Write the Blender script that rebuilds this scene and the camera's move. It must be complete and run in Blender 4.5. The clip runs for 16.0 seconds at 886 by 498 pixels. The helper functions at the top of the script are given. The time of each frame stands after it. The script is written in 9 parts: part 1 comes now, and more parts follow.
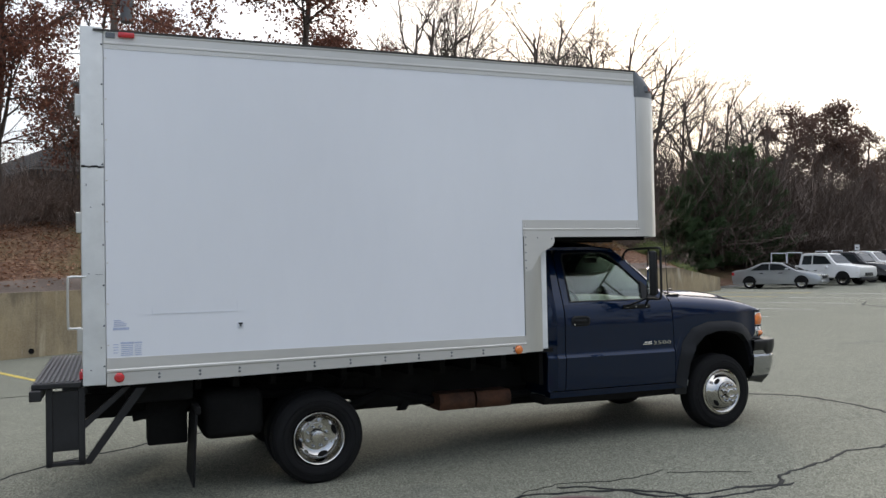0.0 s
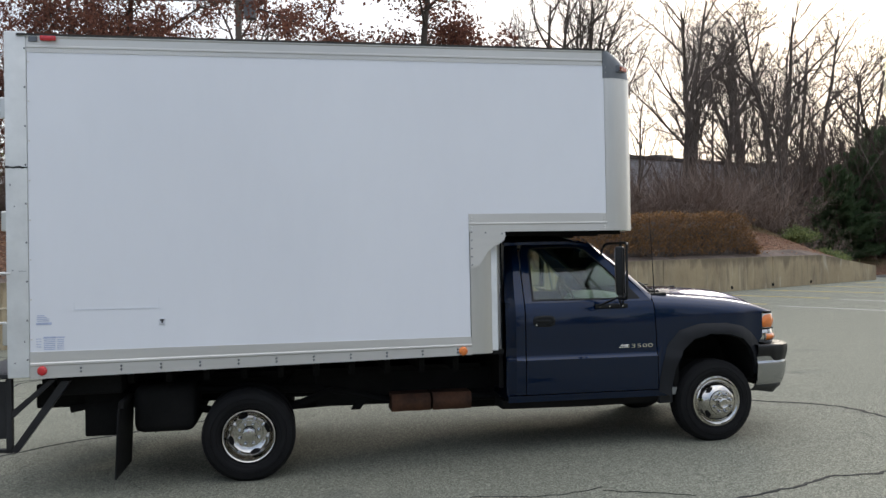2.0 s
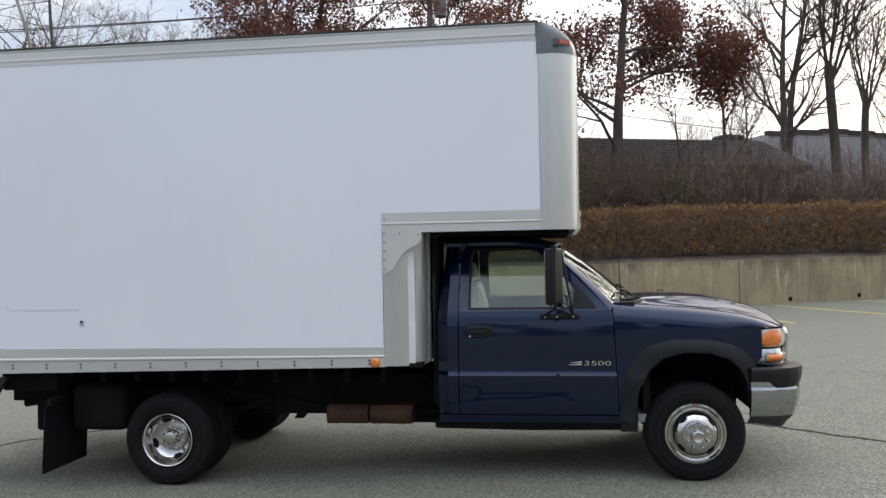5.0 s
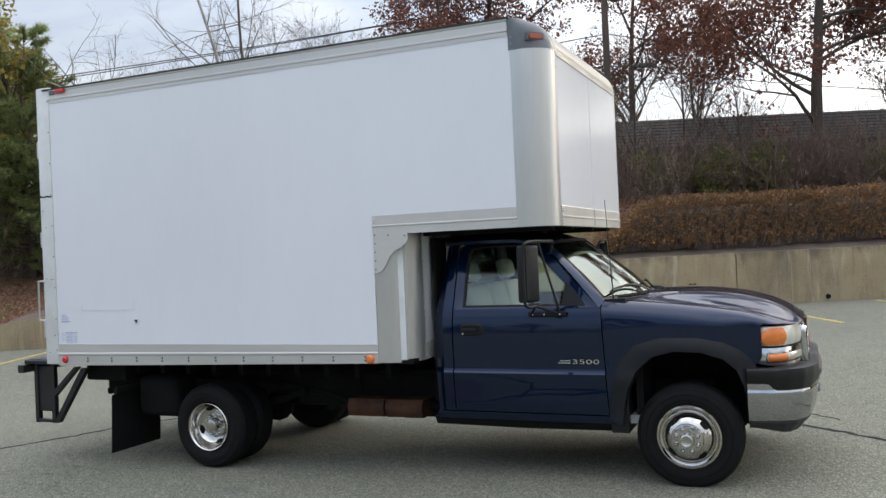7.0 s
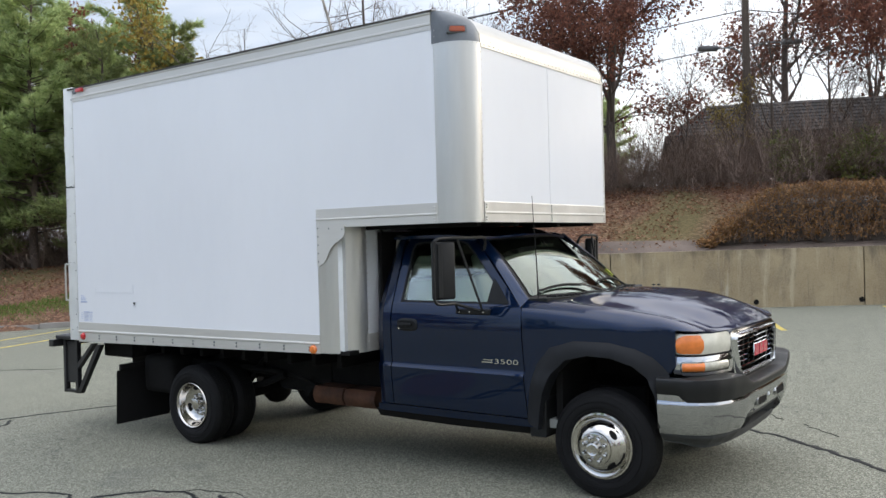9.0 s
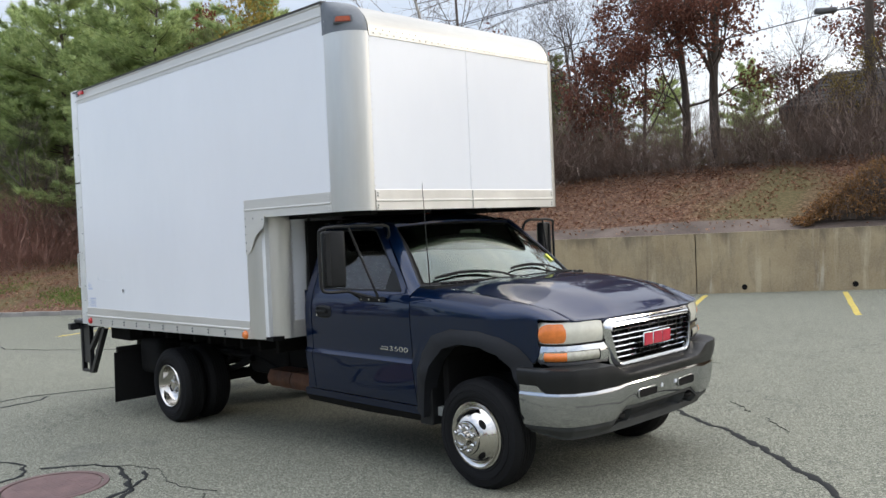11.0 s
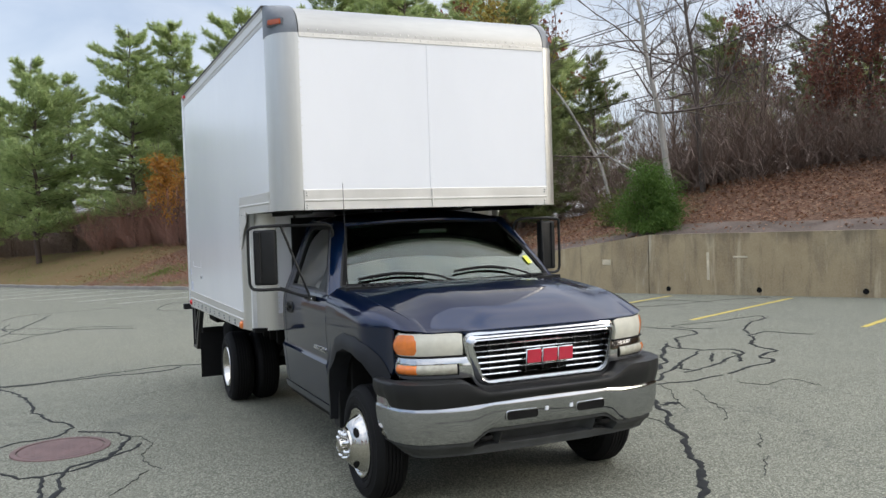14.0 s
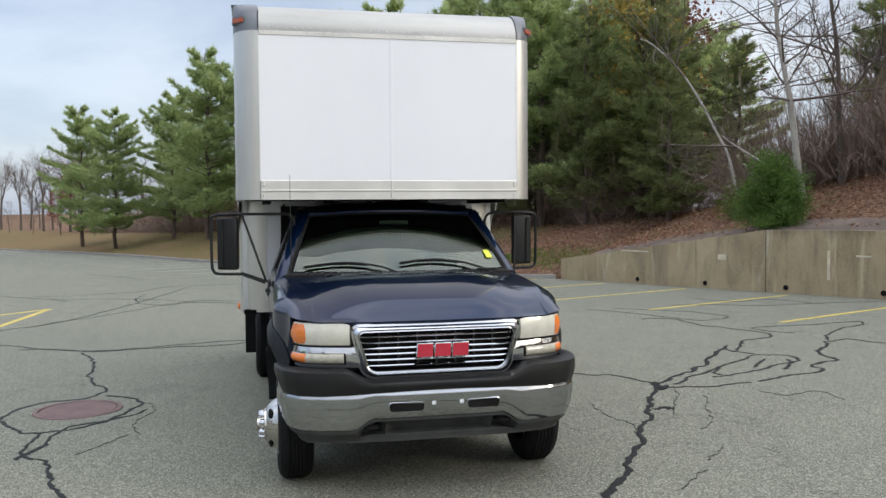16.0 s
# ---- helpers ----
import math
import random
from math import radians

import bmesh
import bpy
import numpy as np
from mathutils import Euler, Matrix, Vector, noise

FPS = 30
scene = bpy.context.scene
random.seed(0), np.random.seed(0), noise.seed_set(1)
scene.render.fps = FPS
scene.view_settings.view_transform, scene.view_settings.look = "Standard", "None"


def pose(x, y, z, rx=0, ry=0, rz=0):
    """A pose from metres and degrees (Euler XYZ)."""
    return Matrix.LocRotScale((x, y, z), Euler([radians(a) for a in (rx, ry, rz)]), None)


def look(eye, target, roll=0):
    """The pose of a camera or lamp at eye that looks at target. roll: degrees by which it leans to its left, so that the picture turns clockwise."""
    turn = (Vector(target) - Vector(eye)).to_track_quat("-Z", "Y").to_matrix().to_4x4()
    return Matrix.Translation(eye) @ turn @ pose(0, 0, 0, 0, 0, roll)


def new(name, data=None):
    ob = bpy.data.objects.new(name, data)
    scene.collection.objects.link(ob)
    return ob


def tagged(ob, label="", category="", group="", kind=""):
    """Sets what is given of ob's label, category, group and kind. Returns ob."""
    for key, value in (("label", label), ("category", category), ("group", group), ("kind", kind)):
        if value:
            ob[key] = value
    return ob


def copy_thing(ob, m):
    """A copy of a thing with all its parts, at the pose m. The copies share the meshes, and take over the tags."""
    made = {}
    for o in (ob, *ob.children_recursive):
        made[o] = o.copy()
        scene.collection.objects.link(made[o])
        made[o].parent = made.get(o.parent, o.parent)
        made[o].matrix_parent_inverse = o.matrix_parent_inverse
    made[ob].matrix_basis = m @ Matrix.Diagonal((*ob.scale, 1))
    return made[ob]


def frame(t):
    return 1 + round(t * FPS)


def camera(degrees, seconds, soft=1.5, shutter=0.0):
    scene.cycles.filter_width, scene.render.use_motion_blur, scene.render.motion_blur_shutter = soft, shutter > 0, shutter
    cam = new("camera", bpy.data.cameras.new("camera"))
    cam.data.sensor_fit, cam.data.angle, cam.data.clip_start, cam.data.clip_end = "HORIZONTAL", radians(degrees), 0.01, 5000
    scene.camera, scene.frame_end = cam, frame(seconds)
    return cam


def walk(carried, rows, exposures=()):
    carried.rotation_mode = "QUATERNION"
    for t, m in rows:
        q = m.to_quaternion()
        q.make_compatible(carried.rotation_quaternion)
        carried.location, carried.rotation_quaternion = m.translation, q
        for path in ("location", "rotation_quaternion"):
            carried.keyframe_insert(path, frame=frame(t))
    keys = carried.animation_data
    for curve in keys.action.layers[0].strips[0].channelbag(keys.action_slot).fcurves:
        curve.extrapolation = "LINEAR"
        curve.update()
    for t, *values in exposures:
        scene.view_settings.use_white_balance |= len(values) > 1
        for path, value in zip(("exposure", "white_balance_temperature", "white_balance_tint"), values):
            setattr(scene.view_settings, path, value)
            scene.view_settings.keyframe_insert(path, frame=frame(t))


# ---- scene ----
cam = camera(54.9, 16.0)
METRES, EYE, TILT, LEAN, TURN = 15.0, 1.744, 0.0, 0.0, -22.6
PATH = [
    (0, (0.167, -0.103, 1.688), (0.879, 1.765, 1.74), -1.2),
    (0.5, (0.648, -0.232, 1.714), (1.272, 1.667, 1.764), -1.2),
    (1, (1.149, -0.369, 1.73), (1.665, 1.563, 1.764), -1.7),
    (1.5, (1.611, -0.35, 1.754), (2.034, 1.605, 1.768), -1.3),
    (2, (2.09, -0.286, 1.758), (2.423, 1.686, 1.78), -1.0),
    (2.5, (2.574, -0.224, 1.763), (2.814, 1.762, 1.784), -1.0),
    (3, (3.043, -0.053, 1.767), (3.176, 1.943, 1.786), -0.9),
    (3.5, (3.488, 0.023, 1.778), (3.502, 2.023, 1.805), -1.3),
    (4, (3.972, 0.072, 1.787), (3.875, 2.07, 1.821), -1.8),
    (4.2, (4.15, 0.119, 1.782), (4.019, 2.115, 1.811), -1.7),
    (6.3, (6.051, 0.547, 1.817), (5.423, 2.446, 1.819), -1.4),
    (6.5, (6.233, 0.575, 1.802), (5.549, 2.454, 1.805), -1.8),
    (7, (6.687, 0.697, 1.811), (5.877, 2.526, 1.819), -2.5),
    (7.5, (7.077, 0.93, 1.805), (6.186, 2.721, 1.811), -2.3),
    (8, (7.508, 1.097, 1.804), (6.533, 2.844, 1.81), -1.9),
    (8.5, (7.937, 1.299, 1.821), (6.875, 2.994, 1.82), -1.8),
    (9, (8.297, 1.628, 1.84), (7.13, 3.251, 1.822), -1.5),
    (11.3, (9.895, 3.095, 1.818), (8.415, 4.439, 1.77), -2.6),
    (11.5, (9.971, 3.262, 1.817), (8.466, 4.578, 1.77), -2.6),
    (12, (10.184, 3.673, 1.826), (8.614, 4.911, 1.782), -2.1),
    (12.5, (10.449, 4.035, 1.814), (8.808, 5.177, 1.774), -2.1),
    (13, (10.711, 4.398, 1.836), (8.996, 5.427, 1.785), -2.0),
    (13.5, (10.864, 4.838, 1.843), (9.082, 5.744, 1.782), -2.0),
    (14, (11.086, 5.237, 1.849), (9.252, 6.034, 1.787), -1.8),
    (14.5, (11.28, 5.66, 1.862), (9.402, 6.345, 1.794), -2.0),
    (15, (11.411, 6.064, 1.864), (9.5, 6.651, 1.788), -1.5),
    (15.5, (11.543, 6.433, 1.884), (9.608, 6.929, 1.801), -0.9),
    (16, (11.678, 6.818, 1.876), (9.723, 7.231, 1.787), -0.4),
]
walk(cam, [(t, look(eye, target, roll)) for t, eye, target, roll in PATH], [(0, 0.0), (2.5, 0.1), (4, 0.16), (6.5, 0.25), (8, 0.3), (9, 0.46), (12, 0.42), (14, 0.35), (16, 0.27)])

# ---- world and sun: bright overcast, low sun behind thin cloud ----
SUN_AZ, SUN_EL = radians(56.0), radians(22.0)
world = bpy.data.worlds.new("overcast_sky")
scene.world = world
world.use_nodes = True
wt = world.node_tree
wt.nodes.clear()


def wnode(kind, **props):
    n = wt.nodes.new(kind)
    for k, v in props.items():
        if k == "ins":
            for key, val in v.items():
                n.inputs[key].default_value = val
        elif k == "operation":
            n.operation = v
        elif k == "blend_type":
            n.blend_type = v
        elif k == "data_type":
            n.data_type = v
    return n


sky = wt.nodes.new("ShaderNodeTexSky")
sky.sky_type = "NISHITA"
sky.sun_disc = False
sky.sun_elevation = SUN_EL
sky.sun_rotation = radians(90.0) - SUN_AZ
sky.dust_density = 2.2
tc = wnode("ShaderNodeTexCoord")
mp = wnode("ShaderNodeMapping")
mp.inputs["Scale"].default_value = (1.0, 1.0, 3.2)
wt.links.new(tc.outputs["Generated"], mp.inputs["Vector"])
cl = wnode("ShaderNodeTexNoise", ins={"Scale": 2.1, "Detail": 6.0, "Roughness": 0.55, "Distortion": 0.35})
wt.links.new(mp.outputs["Vector"], cl.inputs["Vector"])
ramp = wt.nodes.new("ShaderNodeValToRGB")
ramp.color_ramp.elements[0].position, ramp.color_ramp.elements[1].position = 0.36, 0.62
ramp.color_ramp.elements[0].color = (0.50, 0.555, 0.66, 1)
ramp.color_ramp.elements[1].color = (0.91, 0.905, 0.915, 1)
wt.links.new(cl.outputs["Fac"], ramp.inputs["Fac"])
bg1 = wnode("ShaderNodeBackground", ins={"Strength": 0.96})
bg2 = wnode("ShaderNodeBackground", ins={"Strength": 0.05})
# overcast: the zenith is brighter than the horizon, and the cloud glows towards the sun
sep = wnode("ShaderNodeSeparateXYZ")
wt.links.new(tc.outputs["Generated"], sep.inputs[0])
zen = wnode("ShaderNodeMapRange", ins={"From Min": 0.25, "From Max": 1.0, "To Min": 0.0, "To Max": 1.75})
wt.links.new(sep.outputs["Z"], zen.inputs["Value"])
dot = wnode("ShaderNodeVectorMath", operation="DOT_PRODUCT")
dot.inputs[1].default_value = (math.cos(SUN_AZ) * math.cos(SUN_EL), math.sin(SUN_AZ) * math.cos(SUN_EL), math.sin(SUN_EL))
wt.links.new(tc.outputs["Generated"], dot.inputs[0])
lobe = wnode("ShaderNodeMapRange", ins={"From Min": 0.1, "From Max": 1.0, "To Min": 0.0, "To Max": 1.0})
wt.links.new(dot.outputs["Value"], lobe.inputs["Value"])
lob2 = wnode("ShaderNodeMath", operation="POWER", ins={1: 2.0})
wt.links.new(lobe.outputs[0], lob2.inputs[0])
lob3 = wnode("ShaderNodeMath", operation="MULTIPLY_ADD", ins={1: 0.42, 2: 0.76})
wt.links.new(lob2.outputs[0], lob3.inputs[0])
tot = wnode("ShaderNodeMath", operation="ADD")
wt.links.new(zen.outputs[0], tot.inputs[0])
wt.links.new(lob3.outputs[0], tot.inputs[1])
glow = wnode("ShaderNodeVectorMath", operation="SCALE")
# away from the sun the cloud is thicker and bluer
far = wnode("ShaderNodeMapRange", ins={"From Min": 0.1, "From Max": -0.9, "To Min": 0.0, "To Max": 1.0})
wt.links.new(dot.outputs["Value"], far.inputs["Value"])
tint = wt.nodes.new("ShaderNodeMix")
tint.data_type, tint.blend_type = "RGBA", "MULTIPLY"
wt.links.new(far.outputs[0], tint.inputs[0])
wt.links.new(ramp.outputs["Color"], tint.inputs[6])
tint.inputs[7].default_value = (0.56, 0.65, 0.81, 1)
wt.links.new(tint.outputs[2], glow.inputs[0])
wt.links.new(tot.outputs[0], glow.inputs["Scale"])
wt.links.new(glow.outputs[0], bg1.inputs["Color"])
wt.links.new(sky.outputs["Color"], bg2.inputs["Color"])
add = wt.nodes.new("ShaderNodeAddShader")
out = wt.nodes.new("ShaderNodeOutputWorld")
wt.links.new(bg1.outputs[0], add.inputs[0])
wt.links.new(bg2.outputs[0], add.inputs[1])
wt.links.new(add.outputs[0], out.inputs["Surface"])

sun_data = bpy.data.lights.new("sun", "SUN")
sun_data.energy, sun_data.angle, sun_data.color = 0.65, radians(12), (1.0, 0.91, 0.76)
sun = new("sun", sun_data)
sun_from = Vector((math.cos(SUN_AZ) * math.cos(SUN_EL), math.sin(SUN_AZ) * math.cos(SUN_EL), math.sin(SUN_EL)))
sun.matrix_world = look(sun_from * 60 + Vector((3, 8, 0)), (3, 8, 0))

# ---- materials ----
def mat_tree(name):
    m = bpy.data.materials.new(name)
    m.use_nodes = True
    nt = m.node_tree
    return m, nt, nt.nodes["Principled BSDF"]


def link(nt, a, b):
    nt.links.new(a, b)


def mul(nt, a, b, op="MULTIPLY"):
    n = nt.nodes.new("ShaderNodeMath")
    n.operation = op
    for i, s in enumerate((a, b)):
        if isinstance(s, (int, float)):
            n.inputs[i].default_value = s
        else:
            link(nt, s, n.inputs[i])
    return n.outputs[0]


def noise_tex(nt, vec, scale, detail=4.0, rough=0.55, stretch=None, distortion=0.0):
    if stretch:
        mp_ = nt.nodes.new("ShaderNodeMapping")
        mp_.inputs["Scale"].default_value = stretch
        link(nt, vec, mp_.inputs["Vector"])
        vec = mp_.outputs["Vector"]
    n = nt.nodes.new("ShaderNodeTexNoise")
    n.inputs["Scale"].default_value, n.inputs["Detail"].default_value = scale, detail
    n.inputs["Roughness"].default_value, n.inputs["Distortion"].default_value = rough, distortion
    link(nt, vec, n.inputs["Vector"])
    return n.outputs["Fac"]


def ramp_tex(nt, fac, stops):
    r = nt.nodes.new("ShaderNodeValToRGB")
    el = r.color_ramp.elements
    while len(el) < len(stops):
        el.new(0.5)
    for e, (p, c) in zip(el, stops):
        e.position, e.color = p, (*c, 1)
    link(nt, fac, r.inputs["Fac"])
    return r.outputs["Color"]


def mix_col(nt, fac, a, b, how="MIX"):
    n = nt.nodes.new("ShaderNodeMix")
    n.data_type, n.blend_type = "RGBA", how
    for key, s in ((0, fac), (6, a), (7, b)):
        if isinstance(s, (int, float)):
            n.inputs[key].default_value = s
        elif isinstance(s, tuple):
            n.inputs[key].default_value = (*s, 1)
        else:
            link(nt, s, n.inputs[key])
    return n.outputs[2]


def bump_to(nt, bsdf, height, strength, dist=0.01):
    b = nt.nodes.new("ShaderNodeBump")
    b.inputs["Strength"].default_value, b.inputs["Distance"].default_value = strength, dist
    link(nt, height, b.inputs["Height"])
    link(nt, b.outputs["Normal"], bsdf.inputs["Normal"])


def obj_vec(nt):
    return nt.nodes.new("ShaderNodeTexCoord").outputs["Object"]


def surf(name, col, rough=0.5, metal=0.0, vary=0.15, scale=4.0, fine=60.0, bump=0.1, coat=0.0, stretch=None, rvary=0.15, spec=None):
    """A plain surface with wear at two scales."""
    m, nt, b = mat_tree(name)
    vec = obj_vec(nt)
    n1 = noise_tex(nt, vec, scale, stretch=stretch)
    n2 = noise_tex(nt, vec, fine, 3.0, stretch=stretch)
    dark = tuple(max(0.0, c * (1 - vary)) for c in col)
    light = tuple(min(1.0, c * (1 + vary)) for c in col)
    c1 = ramp_tex(nt, n1, [(0.3, dark), (0.7, light)])
    c2 = mix_col(nt, 0.25 * min(1.0, vary * 3), c1, ramp_tex(nt, n2, [(0.3, dark), (0.7, light)]))
    link(nt, c2, b.inputs["Base Color"])
    r = nt.nodes.new("ShaderNodeMapRange")
    r.inputs["To Min"].default_value, r.inputs["To Max"].default_value = max(0.0, rough - rvary * rough), min(1.0, rough + rvary * rough)
    link(nt, n1, r.inputs["Value"])
    link(nt, r.outputs[0], b.inputs["Roughness"])
    b.inputs["Metallic"].default_value = metal
    b.inputs["Coat Weight"].default_value = coat
    b.inputs["Coat Roughness"].default_value = 0.06
    if spec is not None:
        b.inputs["Specular IOR Level"].default_value = spec
    if bump:
        bump_to(nt, b, n2, bump, 0.004)
    return m


def island_mat(name, stops, rough=0.6, trans=0.0, spec=0.3):
    """Leaves and needles: each piece takes its own colour."""
    m, nt, b = mat_tree(name)
    g = nt.nodes.new("ShaderNodeNewGeometry")
    n = noise_tex(nt, obj_vec(nt), 0.45, 3.0)
    f = mul(nt, mul(nt, g.outputs["Random Per Island"], 0.62), mul(nt, n, 0.42), "ADD")
    link(nt, ramp_tex(nt, f, stops), b.inputs["Base Color"])
    b.inputs["Roughness"].default_value = rough
    b.inputs["Specular IOR Level"].default_value = spec
    if trans:
        b.inputs["Subsurface Weight"].default_value = 0.0
        t = nt.nodes.new("ShaderNodeBsdfTranslucent")
        link(nt, ramp_tex(nt, f, stops), t.inputs["Color"])
        mx = nt.nodes.new("ShaderNodeMixShader")
        mx.inputs[0].default_value = trans
        link(nt, b.outputs[0], mx.inputs[1])
        link(nt, t.outputs[0], mx.inputs[2])
        link(nt, mx.outputs[0], nt.nodes["Material Output"].inputs["Surface"])
    return m


def paint_mat():
    m, nt, b = mat_tree("navy_car_paint")
    vec = obj_vec(nt)
    n1 = noise_tex(nt, vec, 1.3)
    n2 = noise_tex(nt, vec, 900.0, 2.0)
    c = ramp_tex(nt, n2, [(0.3, (0.0014, 0.0075, 0.027)), (0.75, (0.0030, 0.0150, 0.052))])
    d = mix_col(nt, mul(nt, n1, 0.05), c, (0.012, 0.022, 0.045))
    link(nt, d, b.inputs["Base Color"])
    b.inputs["Metallic"].default_value = 0.6
    b.inputs["Specular IOR Level"].default_value = 0.15
    b.inputs["Specular Tint"].default_value = (0.12, 0.26, 0.45, 1)
    r = nt.nodes.new("ShaderNodeMapRange")
    r.inputs["To Min"].default_value, r.inputs["To Max"].default_value = 0.26, 0.34
    link(nt, n1, r.inputs["Value"])
    link(nt, r.outputs[0], b.inputs["Roughness"])
    b.inputs["Coat Weight"].default_value, b.inputs["Coat Roughness"].default_value = 0.85, 0.012
    return m


def white_panel_mat():
    m, nt, b = mat_tree("white_gelcoat_panel")
    vec = obj_vec(nt)
    n1 = noise_tex(nt, vec, 0.55, 4.0, 0.5, stretch=(1.0, 1.0, 0.7))
    n2 = noise_tex(nt, vec, 9.0, 3.0, stretch=(1, 1, 0.3))
    c = ramp_tex(nt, n1, [(0.3, (0.76, 0.775, 0.81)), (0.7, (0.82, 0.83, 0.86))])
    c = mix_col(nt, 0.04, c, ramp_tex(nt, n2, [(0.35, (0.66, 0.665, 0.67)), (0.6, (0.84, 0.845, 0.86))]))
    link(nt, c, b.inputs["Base Color"])
    r = nt.nodes.new("ShaderNodeMapRange")
    r.inputs["To Min"].default_value, r.inputs["To Max"].default_value = 0.10, 0.22
    link(nt, n1, r.inputs["Value"])
    link(nt, r.outputs[0], b.inputs["Roughness"])
    w = noise_tex(nt, vec, 2.2, 2.0)
    bump_to(nt, b, w, 0.06, 0.02)
    return m


def asphalt_mat():
    m, nt, b = mat_tree("worn_grey_asphalt")
    vec = obj_vec(nt)
    n1 = noise_tex(nt, vec, 0.16, 6.0, 0.6, distortion=0.4)
    n2 = noise_tex(nt, vec, 1.4, 6.0, 0.65)
    n3 = noise_tex(nt, vec, 70.0, 4.0, 0.75)
    v = nt.nodes.new("ShaderNodeTexVoronoi")
    v.inputs["Scale"].default_value = 108.0
    link(nt, vec, v.inputs["Vector"])
    c = ramp_tex(nt, n1, [(0.32, (0.124, 0.127, 0.0927)), (0.68, (0.189, 0.189, 0.136))])
    c = mix_col(nt, 0.5, c, ramp_tex(nt, n2, [(0.28, (0.0877, 0.0927, 0.0709)), (0.5, (0.153, 0.156, 0.12)), (0.75, (0.209, 0.207, 0.155))]))
    c = mix_col(nt, 0.5, c, ramp_tex(nt, n3, [(0.38, (0.040, 0.041, 0.031)), (0.52, (0.155, 0.157, 0.119)), (0.66, (0.40, 0.40, 0.305))]))
    bw = nt.nodes.new("ShaderNodeSeparateColor")
    link(nt, v.outputs["Color"], bw.inputs[0])
    c = mix_col(nt, 0.42, c, ramp_tex(nt, bw.outputs[0], [(0.05, (0.0357, 0.0363, 0.0291)), (0.5, (0.153, 0.154, 0.123)), (0.97, (0.53, 0.524, 0.427))]))
    oil = noise_tex(nt, vec, 0.55, 3.0, 0.5, distortion=0.8)
    c = mix_col(nt, ramp_tex(nt, oil, [(0.66, (0, 0, 0)), (0.78, (0.55, 0.55, 0.55))]), c, (0.075, 0.077, 0.075))
    # hairline cracks
    vc = nt.nodes.new("ShaderNodeTexVoronoi")
    vc.feature = "DISTANCE_TO_EDGE"
    vc.inputs["Scale"].default_value = 0.85
    wob = nt.nodes.new("ShaderNodeMix")
    wob.data_type = "VECTOR"
    wob.inputs[0].default_value = 0.10
    nz = nt.nodes.new("ShaderNodeTexNoise")
    nz.inputs["Scale"].default_value, nz.inputs["Detail"].default_value = 3.2, 6.0
    link(nt, vec, nz.inputs["Vector"])
    link(nt, vec, wob.inputs[4])
    sc = nt.nodes.new("ShaderNodeVectorMath")
    sc.operation = "ADD"
    link(nt, vec, sc.inputs[0])
    link(nt, nz.outputs["Color"], sc.inputs[1])
    link(nt, sc.outputs[0], vc.inputs["Vector"])
    edge = nt.nodes.new("ShaderNodeMapRange")
    edge.inputs["From Min"].default_value, edge.inputs["From Max"].default_value = 0.0, 0.011
    edge.inputs["To Min"].default_value, edge.inputs["To Max"].default_value = 1.0, 0.0
    link(nt, vc.outputs["Distance"], edge.inputs["Value"])
    where = nt.nodes.new("ShaderNodeMapRange")
    where.inputs["From Min"].default_value, where.inputs["From Max"].default_value = 0.45, 0.58
    link(nt, noise_tex(nt, vec, 0.23, 2.0), where.inputs["Value"])
    crack = mul(nt, edge.outputs[0], where.outputs[0])
    c = mix_col(nt, mul(nt, crack, 0.75), c, (0.05, 0.05, 0.048))
    link(nt, c, b.inputs["Base Color"])
    b.inputs["Roughness"].default_value = 0.88
    b.inputs["Specular IOR Level"].default_value = 0.3
    h = mul(nt, mul(nt, n3, bw.outputs[0], "ADD"), mul(nt, crack, -1.5), "ADD")
    bump_to(nt, b, h, 0.35, 0.005)
    return m


